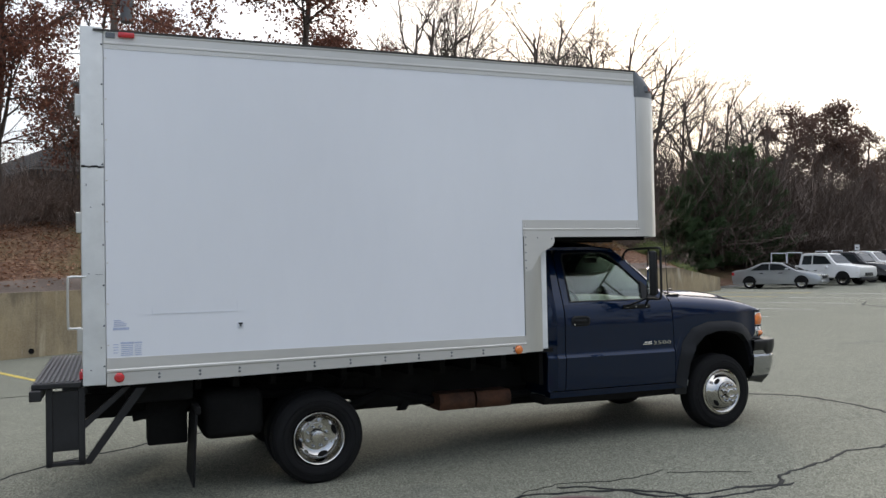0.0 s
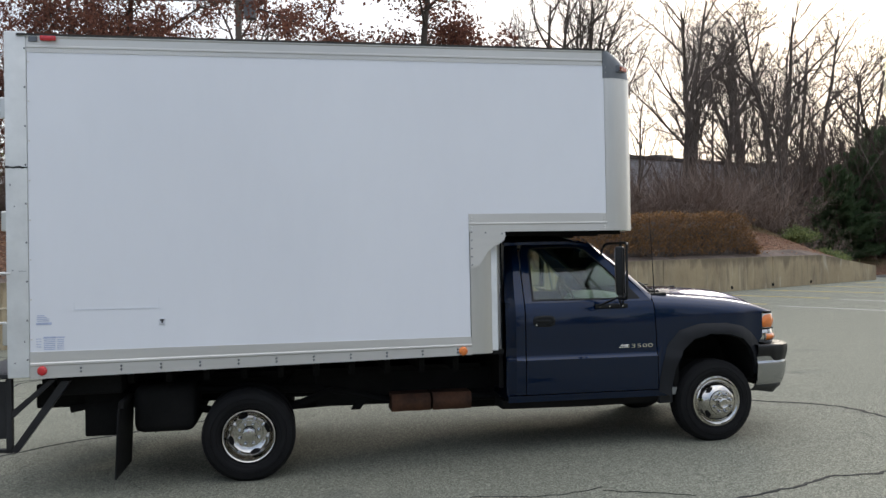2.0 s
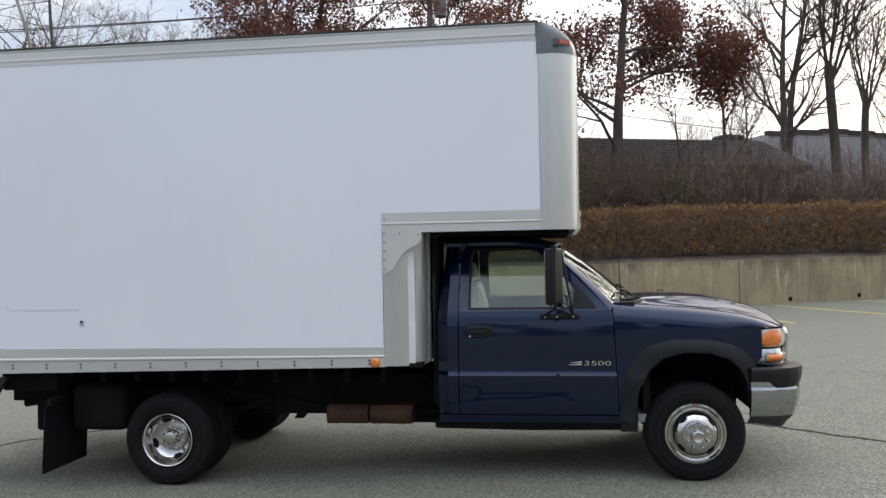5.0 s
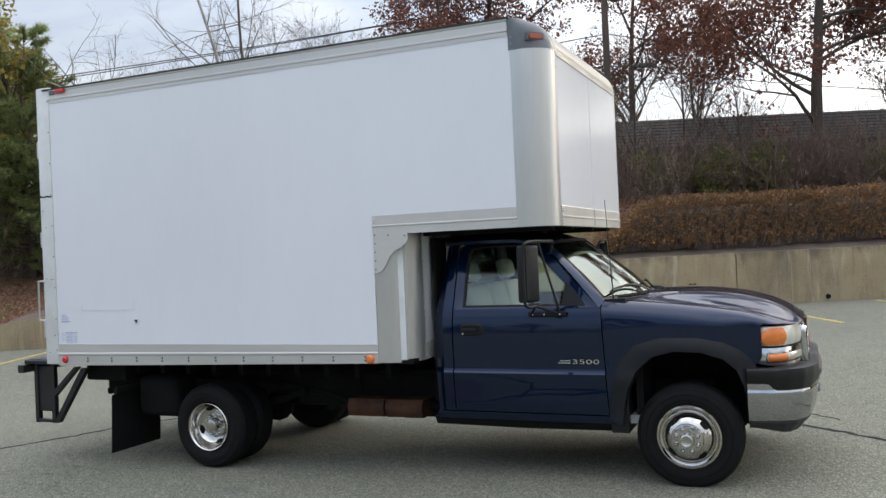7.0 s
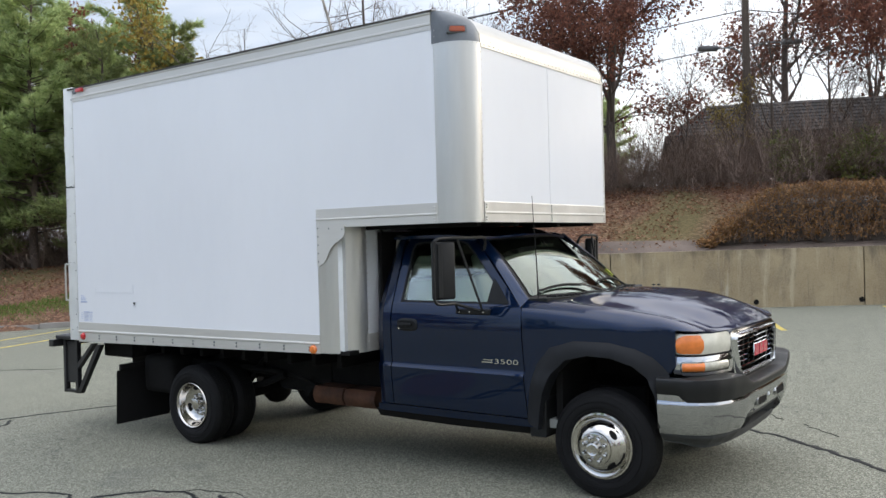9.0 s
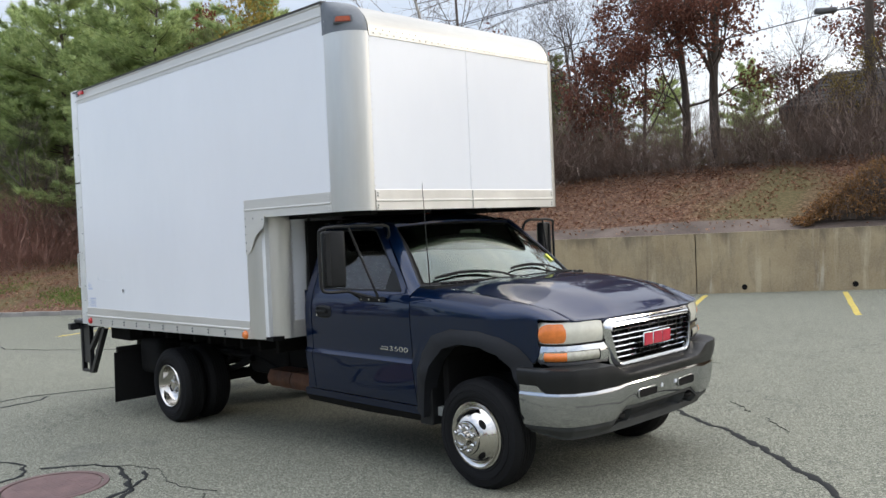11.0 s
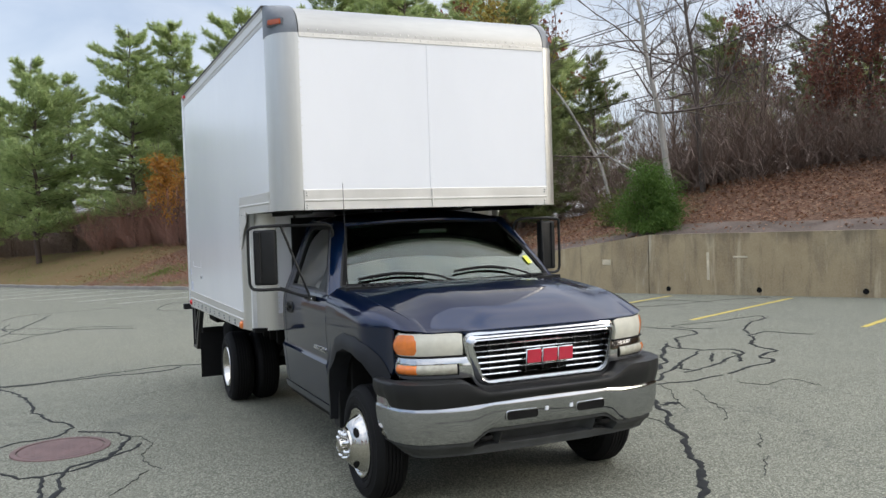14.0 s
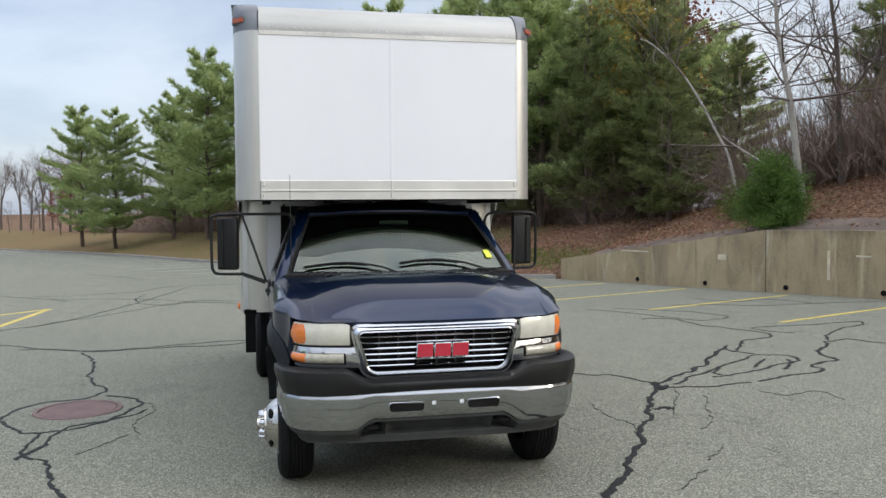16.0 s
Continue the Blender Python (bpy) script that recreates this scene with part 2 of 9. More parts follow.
def concrete_mat():
    m, nt, b = mat_tree("stained_concrete")
    vec = obj_vec(nt)
    n1 = noise_tex(nt, vec, 0.8, 6.0, 0.6)
    st = noise_tex(nt, vec, 1.35, 7.0, 0.68, stretch=(1, 1, 0.32), distortion=0.9)
    st2 = noise_tex(nt, vec, 2.6, 5.0, 0.6, stretch=(1, 1, 0.14), distortion=0.7)
    n3 = noise_tex(nt, vec, 30.0, 4.0, 0.6)
    c = ramp_tex(nt, n1, [(0.3, (0.285, 0.205, 0.105)), (0.7, (0.45, 0.355, 0.205))])
    c = mix_col(nt, ramp_tex(nt, st, [(0.46, (0, 0, 0)), (0.66, (0.6, 0.6, 0.6))]), c, (0.15, 0.118, 0.075))
    st3 = noise_tex(nt, vec, 5.5, 6.0, 0.68, stretch=(1, 1, 0.10), distortion=0.5)
    c = mix_col(nt, ramp_tex(nt, st3, [(0.55, (0, 0, 0)), (0.70, (0.6, 0.6, 0.6))]), c, (0.125, 0.09, 0.055))
    st4 = noise_tex(nt, vec, 4.2, 4.0, 0.6, stretch=(1, 1, 0.09), distortion=0.3)
    c = mix_col(nt, ramp_tex(nt, st4, [(0.60, (0, 0, 0)), (0.68, (0.7, 0.7, 0.7))]), c, (0.52, 0.43, 0.28))
    c = mix_col(nt, ramp_tex(nt, st2, [(0.62, (0, 0, 0)), (0.70, (0.6, 0.6, 0.6))]), c, (0.55, 0.50, 0.39))
    c = mix_col(nt, 0.22, c, ramp_tex(nt, n3, [(0.3, (0.12, 0.11, 0.09)), (0.7, (0.40, 0.38, 0.32))]))
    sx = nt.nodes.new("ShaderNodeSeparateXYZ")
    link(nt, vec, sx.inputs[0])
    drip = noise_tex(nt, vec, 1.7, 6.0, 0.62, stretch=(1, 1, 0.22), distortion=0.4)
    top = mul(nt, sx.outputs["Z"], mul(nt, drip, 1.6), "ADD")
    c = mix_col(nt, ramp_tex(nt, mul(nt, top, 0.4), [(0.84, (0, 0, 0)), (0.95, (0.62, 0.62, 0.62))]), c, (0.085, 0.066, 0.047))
    link(nt, c, b.inputs["Base Color"])
    b.inputs["Roughness"].default_value = 0.9
    bump_to(nt, b, n3, 0.35, 0.01)
    return m


def litter_mat():
    """Fallen oak leaves over bark mulch and thin grass."""
    m, nt, b = mat_tree("leaf_litter_slope")
    vec = obj_vec(nt)
    v = nt.nodes.new("ShaderNodeTexVoronoi")
    v.inputs["Scale"].default_value = 15.0
    link(nt, vec, v.inputs["Vector"])
    sp = nt.nodes.new("ShaderNodeSeparateColor")
    link(nt, v.outputs["Color"], sp.inputs[0])
    n1 = noise_tex(nt, vec, 0.33, 5.0, 0.6)
    n2 = noise_tex(nt, vec, 14.0, 4.0, 0.65)
    leaves = ramp_tex(nt, sp.outputs[0], [(0.0, (0.065, 0.033, 0.022)), (0.4, (0.13, 0.064, 0.039)), (0.75, (0.20, 0.105, 0.062)), (1.0, (0.33, 0.215, 0.14))])
    soil = ramp_tex(nt, n2, [(0.3, (0.075, 0.048, 0.035)), (0.7, (0.19, 0.125, 0.088))])
    grass = ramp_tex(nt, n2, [(0.3, (0.07, 0.07, 0.03)), (0.7, (0.19, 0.17, 0.075))])
    c = mix_col(nt, ramp_tex(nt, n1, [(0.36, (0, 0, 0)), (0.64, (0.55, 0.55, 0.55))]), leaves, soil)
    n4 = noise_tex(nt, vec, 0.21, 4.0, 0.5, distortion=0.6)
    c = mix_col(nt, ramp_tex(nt, n4, [(0.52, (0, 0, 0)), (0.64, (0.7, 0.7, 0.7))]), c, grass)
    link(nt, c, b.inputs["Base Color"])
    b.inputs["Roughness"].default_value = 0.95
    b.inputs["Specular IOR Level"].default_value = 0.15
    bump_to(nt, b, mul(nt, n2, sp.outputs[0], "ADD"), 0.8, 0.03)
    return m


def lawn_mat():
    m, nt, b = mat_tree("thin_autumn_lawn")
    vec = obj_vec(nt)
    n1 = noise_tex(nt, vec, 0.22, 5.0, 0.6)
    n2 = noise_tex(nt, vec, 22.0, 4.0, 0.7)
    c = ramp_tex(nt, n1, [(0.33, (0.19, 0.115, 0.062)), (0.54, (0.18, 0.145, 0.068)), (0.74, (0.13, 0.135, 0.045))])
    c = mix_col(nt, 0.6, c, ramp_tex(nt, n2, [(0.3, (0.05, 0.036, 0.018)), (0.5, (0.15, 0.10, 0.05)), (0.7, (0.29, 0.21, 0.105))]))
    link(nt, c, b.inputs["Base Color"])
    b.inputs["Roughness"].default_value = 0.95
    b.inputs["Specular IOR Level"].default_value = 0.1
    bump_to(nt, b, n2, 0.7, 0.03)
    return m


def glass_mat(name, tint, gloss=0.02, gain=2.8, shine=(1.0, 1.0, 1.0)):
    m, nt, b = mat_tree(name)
    nt.nodes.remove(b)
    t = nt.nodes.new("ShaderNodeBsdfTransparent")
    t.inputs["Color"].default_value = (*tint, 1)
    g = nt.nodes.new("ShaderNodeBsdfGlossy")
    g.inputs["Roughness"].default_value = gloss
    g.inputs["Color"].default_value = (*shine, 1)
    f = nt.nodes.new("ShaderNodeFresnel")
    f.inputs["IOR"].default_value = 1.52
    mx = nt.nodes.new("ShaderNodeMixShader")
    link(nt, mul(nt, f.outputs[0], gain), mx.inputs[0])
    link(nt, t.outputs[0], mx.inputs[1])
    link(nt, g.outputs[0], mx.inputs[2])
    link(nt, mx.outputs[0], nt.nodes["Material Output"].inputs["Surface"])
    return m


M = {}
M["paint"] = paint_mat()
M["white"] = white_panel_mat()
M["alu"] = surf("brushed_aluminium", (0.64, 0.632, 0.60), 0.34, 0.75, 0.12, 3.0, 70.0, 0.08, stretch=(1, 1, 0.12))
M["alurail"] = surf("oxidised_aluminium_rail", (0.64, 0.625, 0.59), 0.45, 0.5, 0.12, 2.5, 50.0, 0.08, stretch=(0.15, 1, 1))
M["rollalu"] = surf("dulled_rolled_aluminium", (0.40, 0.39, 0.36), 0.36, 0.8, 0.2, 2.0, 40.0, 0.08, stretch=(1, 0.2, 1))
M["cap"] = surf("dull_cast_corner_cap", (0.15, 0.16, 0.17), 0.42, 0.45, 0.25, 6.0, 60.0, 0.15)
M["chrome"] = surf("polished_chrome", (0.58, 0.59, 0.60), 0.07, 1.0, 0.06, 5.0, 120.0, 0.015, rvary=0.5)
M["chromebump"] = surf("weathered_chrome_bumper", (0.40, 0.41, 0.425), 0.07, 1.0, 0.08, 3.0, 60.0, 0.008, rvary=0.5)
M["steelwheel"] = surf("stainless_wheel_cover", (0.56, 0.54, 0.505), 0.06, 1.0, 0.14, 6.0, 100.0, 0.03, rvary=0.5)
M["black"] = surf("black_plastic", (0.011, 0.0115, 0.012), 0.5, 0.0, 0.3, 8.0, 120.0, 0.1, spec=0.28)
M["pad"] = surf("charcoal_bumper_plastic", (0.011, 0.0113, 0.0118), 0.45, 0.0, 0.25, 5.0, 160.0, 0.12, spec=0.35)
M["valance"] = surf("greyed_valance_plastic", (0.045, 0.047, 0.047), 0.6, 0.0, 0.3, 6.0, 120.0, 0.15, spec=0.3)
M["flare"] = surf("faded_black_flare_plastic", (0.011, 0.012, 0.0145), 0.58, 0.0, 0.25, 5.0, 160.0, 0.12, spec=0.26)
M["rubber"] = surf("tyre_rubber", (0.0075, 0.0075, 0.008), 0.75, 0.0, 0.35, 9.0, 90.0, 0.15, spec=0.2)
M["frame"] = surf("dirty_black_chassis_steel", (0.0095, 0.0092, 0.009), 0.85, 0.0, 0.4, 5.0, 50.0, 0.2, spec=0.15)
M["rust"] = surf("rusty_heat_shield", (0.085, 0.036, 0.018), 0.75, 0.2, 0.6, 6.0, 40.0, 0.3)
M["steppaint"] = surf("black_painted_steel", (0.02, 0.02, 0.022), 0.4, 0.3, 0.3, 6.0, 60.0, 0.15)
M["tread"] = surf("worn_tread_plate", (0.17, 0.17, 0.185), 0.4, 0.7, 0.3, 6.0, 60.0, 0.2)
M["framewhite"] = surf("chipped_white_frame_paint", (0.70, 0.71, 0.70), 0.35, 0.0, 0.10, 5.0, 60.0, 0.08)
M["seal"] = surf("dark_roof_seal", (0.05, 0.045, 0.04), 0.6, 0.0, 0.3, 8.0, 60.0, 0.2)
M["red"] = surf("red_lamp_lens", (0.55, 0.02, 0.025), 0.2, 0.0, 0.15, 30.0, 200.0, 0.05, coat=0.6)
M["amber"] = surf("amber_lamp_lens", (0.75, 0.20, 0.035), 0.22, 0.0, 0.12, 30.0, 200.0, 0.1, coat=0.6)
M["marker"] = surf("dark_amber_marker_lens", (0.42, 0.085, 0.03), 0.22, 0.0, 0.15, 30.0, 200.0, 0.1, coat=0.5)
M["lens"] = surf("yellowed_headlamp_lens", (0.60, 0.585, 0.50), 0.16, 0.0, 0.10, 14.0, 60.0, 0.06, coat=0.8)
M["clearlens"] = surf("clear_ribbed_indicator_lens", (0.40, 0.385, 0.31), 0.14, 0.0, 0.25, 26.0, 90.0, 0.1, coat=0.8)
M["emblem"] = surf("red_emblem_enamel", (0.46, 0.02, 0.045), 0.25, 0.0, 0.1, 20.0, 90.0, 0.05, coat=0.5)
M["seat"] = surf("grey_vinyl_seat", (0.60, 0.62, 0.60), 0.6, 0.0, 0.12, 6.0, 120.0, 0.15)
M["dash"] = surf("grey_dashboard", (0.26, 0.27, 0.255), 0.65, 0.0, 0.2, 6.0, 150.0, 0.15)
M["liner"] = surf("pale_headliner", (0.36, 0.35, 0.33), 0.9, 0.0, 0.1, 6.0, 150.0, 0.1)
M["glass"] = glass_mat("windscreen_glass", (0.72, 0.83, 0.76), gain=2.0, shine=(0.92, 1.0, 0.90))
M["sideglass"] = glass_mat("side_window_glass", (0.86, 0.92, 0.88), gain=1.0)
M["mirror"] = surf("mirror_glass", (0.75, 0.77, 0.78), 0.03, 1.0, 0.03, 3.0, 40.0, 0.0)
M["ink"] = surf("faded_blue_label_print", (0.42, 0.47, 0.62), 0.5, 0.0, 0.2, 40.0, 200.0, 0.0)
M["labelwhite"] = surf("greyed_label_film", (0.66, 0.68, 0.72), 0.4, 0.0, 0.1, 20.0, 100.0, 0.0)
M["yellowtag"] = surf("yellow_inspection_sticker", (0.62, 0.66, 0.06), 0.5, 0.0, 0.1, 20.0, 100.0, 0.0)
M["asphalt"] = asphalt_mat()
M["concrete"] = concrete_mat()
M["litter"] = litter_mat()
M["lawn"] = lawn_mat()
M["mulch"] = surf("grey_bark_mulch", (0.15, 0.118, 0.098), 0.95, 0.0, 0.45, 1.2, 22.0, 0.8, spec=0.1)
M["deposit"] = surf("cream_mortar_deposit", (0.52, 0.46, 0.34), 0.9, 0.0, 0.3, 5.0, 40.0, 0.3)
M["kerb"] = surf("weathered_granite_kerb", (0.27, 0.255, 0.235), 0.85, 0.0, 0.25, 2.0, 40.0, 0.3)
M["tar"] = surf("bitumen_crack_sealer", (0.0125, 0.0135, 0.0135), 0.7, 0.0, 0.4, 6.0, 50.0, 0.4, spec=0.2)
M["yellow"] = surf("worn_yellow_line_paint", (0.52, 0.40, 0.085), 0.75, 0.0, 0.35, 7.0, 50.0, 0.3)
M["whiteline"] = surf("faded_white_line_paint", (0.42, 0.42, 0.39), 0.8, 0.0, 0.3, 5.0, 50.0, 0.3)
M["manhole"] = surf("rusty_red_cast_iron", (0.165, 0.105, 0.098), 0.75, 0.2, 0.25, 6.0, 40.0, 0.25)
M["bark"] = surf("grey_brown_bark", (0.085, 0.068, 0.056), 0.92, 0.0, 0.4, 3.0, 26.0, 0.6, stretch=(1, 1, 0.2))
M["twig"] = surf("thin_twigs", (0.115, 0.09, 0.076), 0.9, 0.0, 0.3, 2.0, 20.0, 0.0)
M["brush"] = surf("red_brown_brush_twigs", (0.205, 0.15, 0.12), 0.9, 0.0, 0.35, 0.7, 9.0, 0.0)
M["darkbrush"] = surf("dense_dark_undergrowth", (0.11, 0.08, 0.065), 0.9, 0.0, 0.3, 0.5, 8.0, 0.0)
M["birch"] = surf("pale_birch_bark", (0.31, 0.285, 0.25), 0.8, 0.0, 0.35, 4.0, 18.0, 0.3, stretch=(1, 1, 0.5))
M["pinebark"] = surf("pine_bark", (0.085, 0.062, 0.05), 0.92, 0.0, 0.4, 3.0, 22.0, 0.6, stretch=(1, 1, 0.3))
M["oakleaf"] = island_mat("dry_oak_leaves", [(0.0, (0.075, 0.034, 0.026)), (0.4, (0.15, 0.064, 0.045)), (0.75, (0.235, 0.10, 0.065)), (1.0, (0.32, 0.18, 0.11))], 0.7, 0.4)
M["greyleaf"] = island_mat("grey_brown_leaves", [(0.0, (0.06, 0.036, 0.03)), (0.5, (0.12, 0.072, 0.055)), (1.0, (0.20, 0.13, 0.10))], 0.7, 0.3)
M["redleaf"] = island_mat("rust_red_leaves", [(0.0, (0.09, 0.025, 0.02)), (0.6, (0.20, 0.06, 0.04)), (1.0, (0.30, 0.11, 0.06))], 0.7, 0.25)
M["yellowleaf"] = island_mat("yellow_autumn_leaves", [(0.0, (0.17, 0.12, 0.025)), (0.6, (0.32, 0.24, 0.05)), (1.0, (0.42, 0.34, 0.10))], 0.7, 0.3)
M["orangeleaf"] = island_mat("orange_autumn_leaves", [(0.0, (0.34, 0.15, 0.03)), (0.5, (0.50, 0.24, 0.05)), (1.0, (0.56, 0.38, 0.08))], 0.7, 0.4)
M["needle"] = island_mat("white_pine_needles", [(0.0, (0.165, 0.225, 0.10)), (0.45, (0.345, 0.425, 0.18)), (0.8, (0.48, 0.545, 0.24)), (1.0, (0.60, 0.57, 0.27))], 0.6, 0.82)
M["darkneedle"] = island_mat("dark_conifer_needles", [(0.0, (0.085, 0.11, 0.045)), (0.5, (0.18, 0.22, 0.085)), (1.0, (0.32, 0.34, 0.13))], 0.6, 0.5)
M["deepneedle"] = island_mat("deep_green_needles", [(0.0, (0.04, 0.07, 0.036)), (0.5, (0.075, 0.118, 0.056)), (1.0, (0.125, 0.175, 0.085))], 0.6, 0.5)
M["bushgreen"] = island_mat("bright_evergreen_sprays", [(0.0, (0.05, 0.10, 0.022)), (0.5, (0.10, 0.18, 0.036)), (1.0, (0.17, 0.26, 0.065))], 0.7, 0.5)
M["hedgeleaf"] = island_mat("bronze_hedge_leaves", [(0.0, (0.13, 0.075, 0.042)), (0.45, (0.24, 0.14, 0.062)), (0.8, (0.34, 0.17, 0.064)), (1.0, (0.40, 0.27, 0.10))], 0.8, 0.3)
M["litterleaf"] = island_mat("fallen_leaves", [(0.0, (0.15, 0.068, 0.042)), (0.5, (0.28, 0.14, 0.082)), (1.0, (0.50, 0.33, 0.22))], 0.85, 0.3)
M["grassblade"] = island_mat("grass_tufts", [(0.0, (0.075, 0.10, 0.025)), (0.5, (0.13, 0.155, 0.04)), (1.0, (0.26, 0.22, 0.09))], 0.8, 0.2)
M["greengrass"] = island_mat("green_kerb_grass", [(0.0, (0.06, 0.11, 0.022)), (0.5, (0.13, 0.20, 0.04)), (1.0, (0.25, 0.29, 0.09))], 0.8, 0.3)
M["redbrush"] = surf("rusty_red_brush_twigs", (0.30, 0.165, 0.125), 0.9, 0.0, 0.35, 0.7, 9.0, 0.0)
M["shingle"] = surf("grey_roof_shingles", (0.07, 0.066, 0.063), 0.9, 0.0, 0.25, 1.0, 14.0, 0.4, stretch=(0.4, 0.4, 3.0))
M["brownwall"] = surf("brown_building_wall", (0.10, 0.075, 0.062), 0.9, 0.0, 0.25, 0.8, 12.0, 0.3)
M["palewall"] = surf("pale_grey_metal_wall", (0.40, 0.40, 0.42), 0.7, 0.0, 0.10, 0.5, 9.0, 0.2, stretch=(1, 1, 0.2))
M["fascia"] = surf("dark_roof_fascia", (0.06, 0.052, 0.048), 0.8, 0.0, 0.2, 2.0, 20.0, 0.1)
M["pole"] = surf("weathered_pole_timber", (0.13, 0.105, 0.085), 0.9, 0.0, 0.3, 4.0, 30.0, 0.4, stretch=(1, 1, 0.1))
M["wire"] = surf("black_cable", (0.015, 0.015, 0.015), 0.6, 0.0, 0.2, 3.0, 20.0, 0.0)
M["carsilver"] = surf("silver_car_paint", (0.36, 0.37, 0.375), 0.3, 0.5, 0.05, 2.0, 300.0, 0.0, coat=0.4)
M["carwhite"] = surf("white_car_paint", (0.68, 0.68, 0.67), 0.3, 0.0, 0.05, 2.0, 200.0, 0.0, coat=0.8)
M["cardark"] = surf("dark_car_paint", (0.03, 0.03, 0.033), 0.25, 0.3, 0.1, 2.0, 200.0, 0.0, coat=0.8)
M["carglass"] = surf("dark_car_window", (0.012, 0.015, 0.016), 0.12, 0.0, 0.1, 2.0, 20.0, 0.0, spec=0.3)
M["transformer"] = surf("grey_transformer_can", (0.14, 0.145, 0.15), 0.5, 0.3, 0.2, 4.0, 40.0, 0.1)

# ---- building tools ----
def mesh_of(name, bm, material, smooth=None):
    bmesh.ops.recalc_face_normals(bm, faces=bm.faces[:])
    me = bpy.data.meshes.new(name)
    bm.to_mesh(me)
    bm.free()
    if material is not None:
        me.materials.append(material)
    if smooth is not None:
        me.shade_smooth()
        me.set_sharp_from_angle(angle=radians(smooth))
    return me


def part(name, bm, material, parent, label="", smooth=35):
    """One mesh object under a thing or a part; the mesh is given in world places."""
    ob = new(name, mesh_of(name, bm, material, smooth))
    ob.parent = parent
    base = parent
    while base.parent:
        base = base.parent
    ob.matrix_parent_inverse = base.matrix_basis.inverted() if parent is base else Matrix.Identity(4)
    if label:
        tagged(ob, label)
    return ob


def thing(name, loc, label, category, group="", kind=""):
    ob = new(name)
    ob.matrix_basis = Matrix.Translation(loc)
    ob.empty_display_size = 0.3
    return tagged(ob, label, category, group, kind)


def solo(name, bm, material, label, category, kind="", smooth=35, group=""):
    ob = new(name, mesh_of(name, bm, material, smooth))
    return tagged(ob, label, category, group, kind)


def raw(name, verts, faces, material, smooth=False):
    me = bpy.data.meshes.new(name)
    me.from_pydata(verts, [], faces)
    me.materials.append(material)
    if smooth:
        me.shade_smooth()
    return me


def B():
    return bmesh.new()


def box(bm, x0, x1, y0, y1, z0, z1, bev=0.0, seg=1):
    vs = [bm.verts.new((x, y, z)) for x in (x0, x1) for y in (y0, y1) for z in (z0, z1)]
    fs = [bm.faces.new([vs[i] for i in q]) for q in ((0, 1, 3, 2), (4, 6, 7, 5), (0, 4, 5, 1), (2, 3, 7, 6), (0, 2, 6, 4), (1, 5, 7, 3))]
    if bev:
        es = list({e for f in fs for e in f.edges})
        bmesh.ops.bevel(bm, geom=es, offset=bev, segments=seg, profile=0.5, affect="EDGES")
    return bm


def grid_shell(bm, f, nu, nv, inward=None):
    """A sheet f(s, r) with s and r from 0 to 1; inward(p, s, r) gives its inner side and so its thickness."""
    def rows(h):
        return [[bm.verts.new(h(i / nu, j / nv)) for j in range(nv + 1)] for i in range(nu + 1)]
    a = rows(f)
    for i in range(nu):
        for j in range(nv):
            bm.faces.new((a[i][j], a[i + 1][j], a[i + 1][j + 1], a[i][j + 1]))
    if inward:
        b = rows(lambda s, r: inward(f(s, r), s, r))
        for i in range(nu):
            for j in range(nv):
                bm.faces.new((b[i][j], b[i][j + 1], b[i + 1][j + 1], b[i + 1][j]))
        for i in range(nu):
            bm.faces.new((a[i][0], b[i][0], b[i + 1][0], a[i + 1][0]))
            bm.faces.new((a[i][nv], a[i + 1][nv], b[i + 1][nv], b[i][nv]))
        for j in range(nv):
            bm.faces.new((a[0][j], a[0][j + 1], b[0][j + 1], b[0][j]))
            bm.faces.new((a[nu][j], b[nu][j], b[nu][j + 1], a[nu][j + 1]))
    return bm


def prism(bm, pts, off):
    """A flat polygon of 3D points, given the thickness vector off."""
    off = Vector(off)
    a = [bm.verts.new(p) for p in pts]
    b = [bm.verts.new(Vector(p) + off) for p in pts]
    bm.faces.new(a)
    bm.faces.new(b[::-1])
    n = len(pts)
    for i in range(n):
        bm.faces.new((a[i], b[i], b[(i + 1) % n], a[(i + 1) % n]))
    return bm


def ring_shell(bm, outer, inner, off):
    """A closed band between two loops, with thickness off (a vector)."""
    off = Vector(off)
    n = len(outer)
    q = [[bm.verts.new(Vector(p) + o) for p in loop] for o in (Vector((0, 0, 0)), off) for loop in (outer, inner)]
    for i in range(n):
        k = (i + 1) % n
        bm.faces.new((q[0][i], q[0][k], q[1][k], q[1][i]))
        bm.faces.new((q[2][i], q[3][i], q[3][k], q[2][k]))
        bm.faces.new((q[0][i], q[2][i], q[2][k], q[0][k]))
        bm.faces.new((q[1][i], q[1][k], q[3][k], q[3][i]))
    return bm


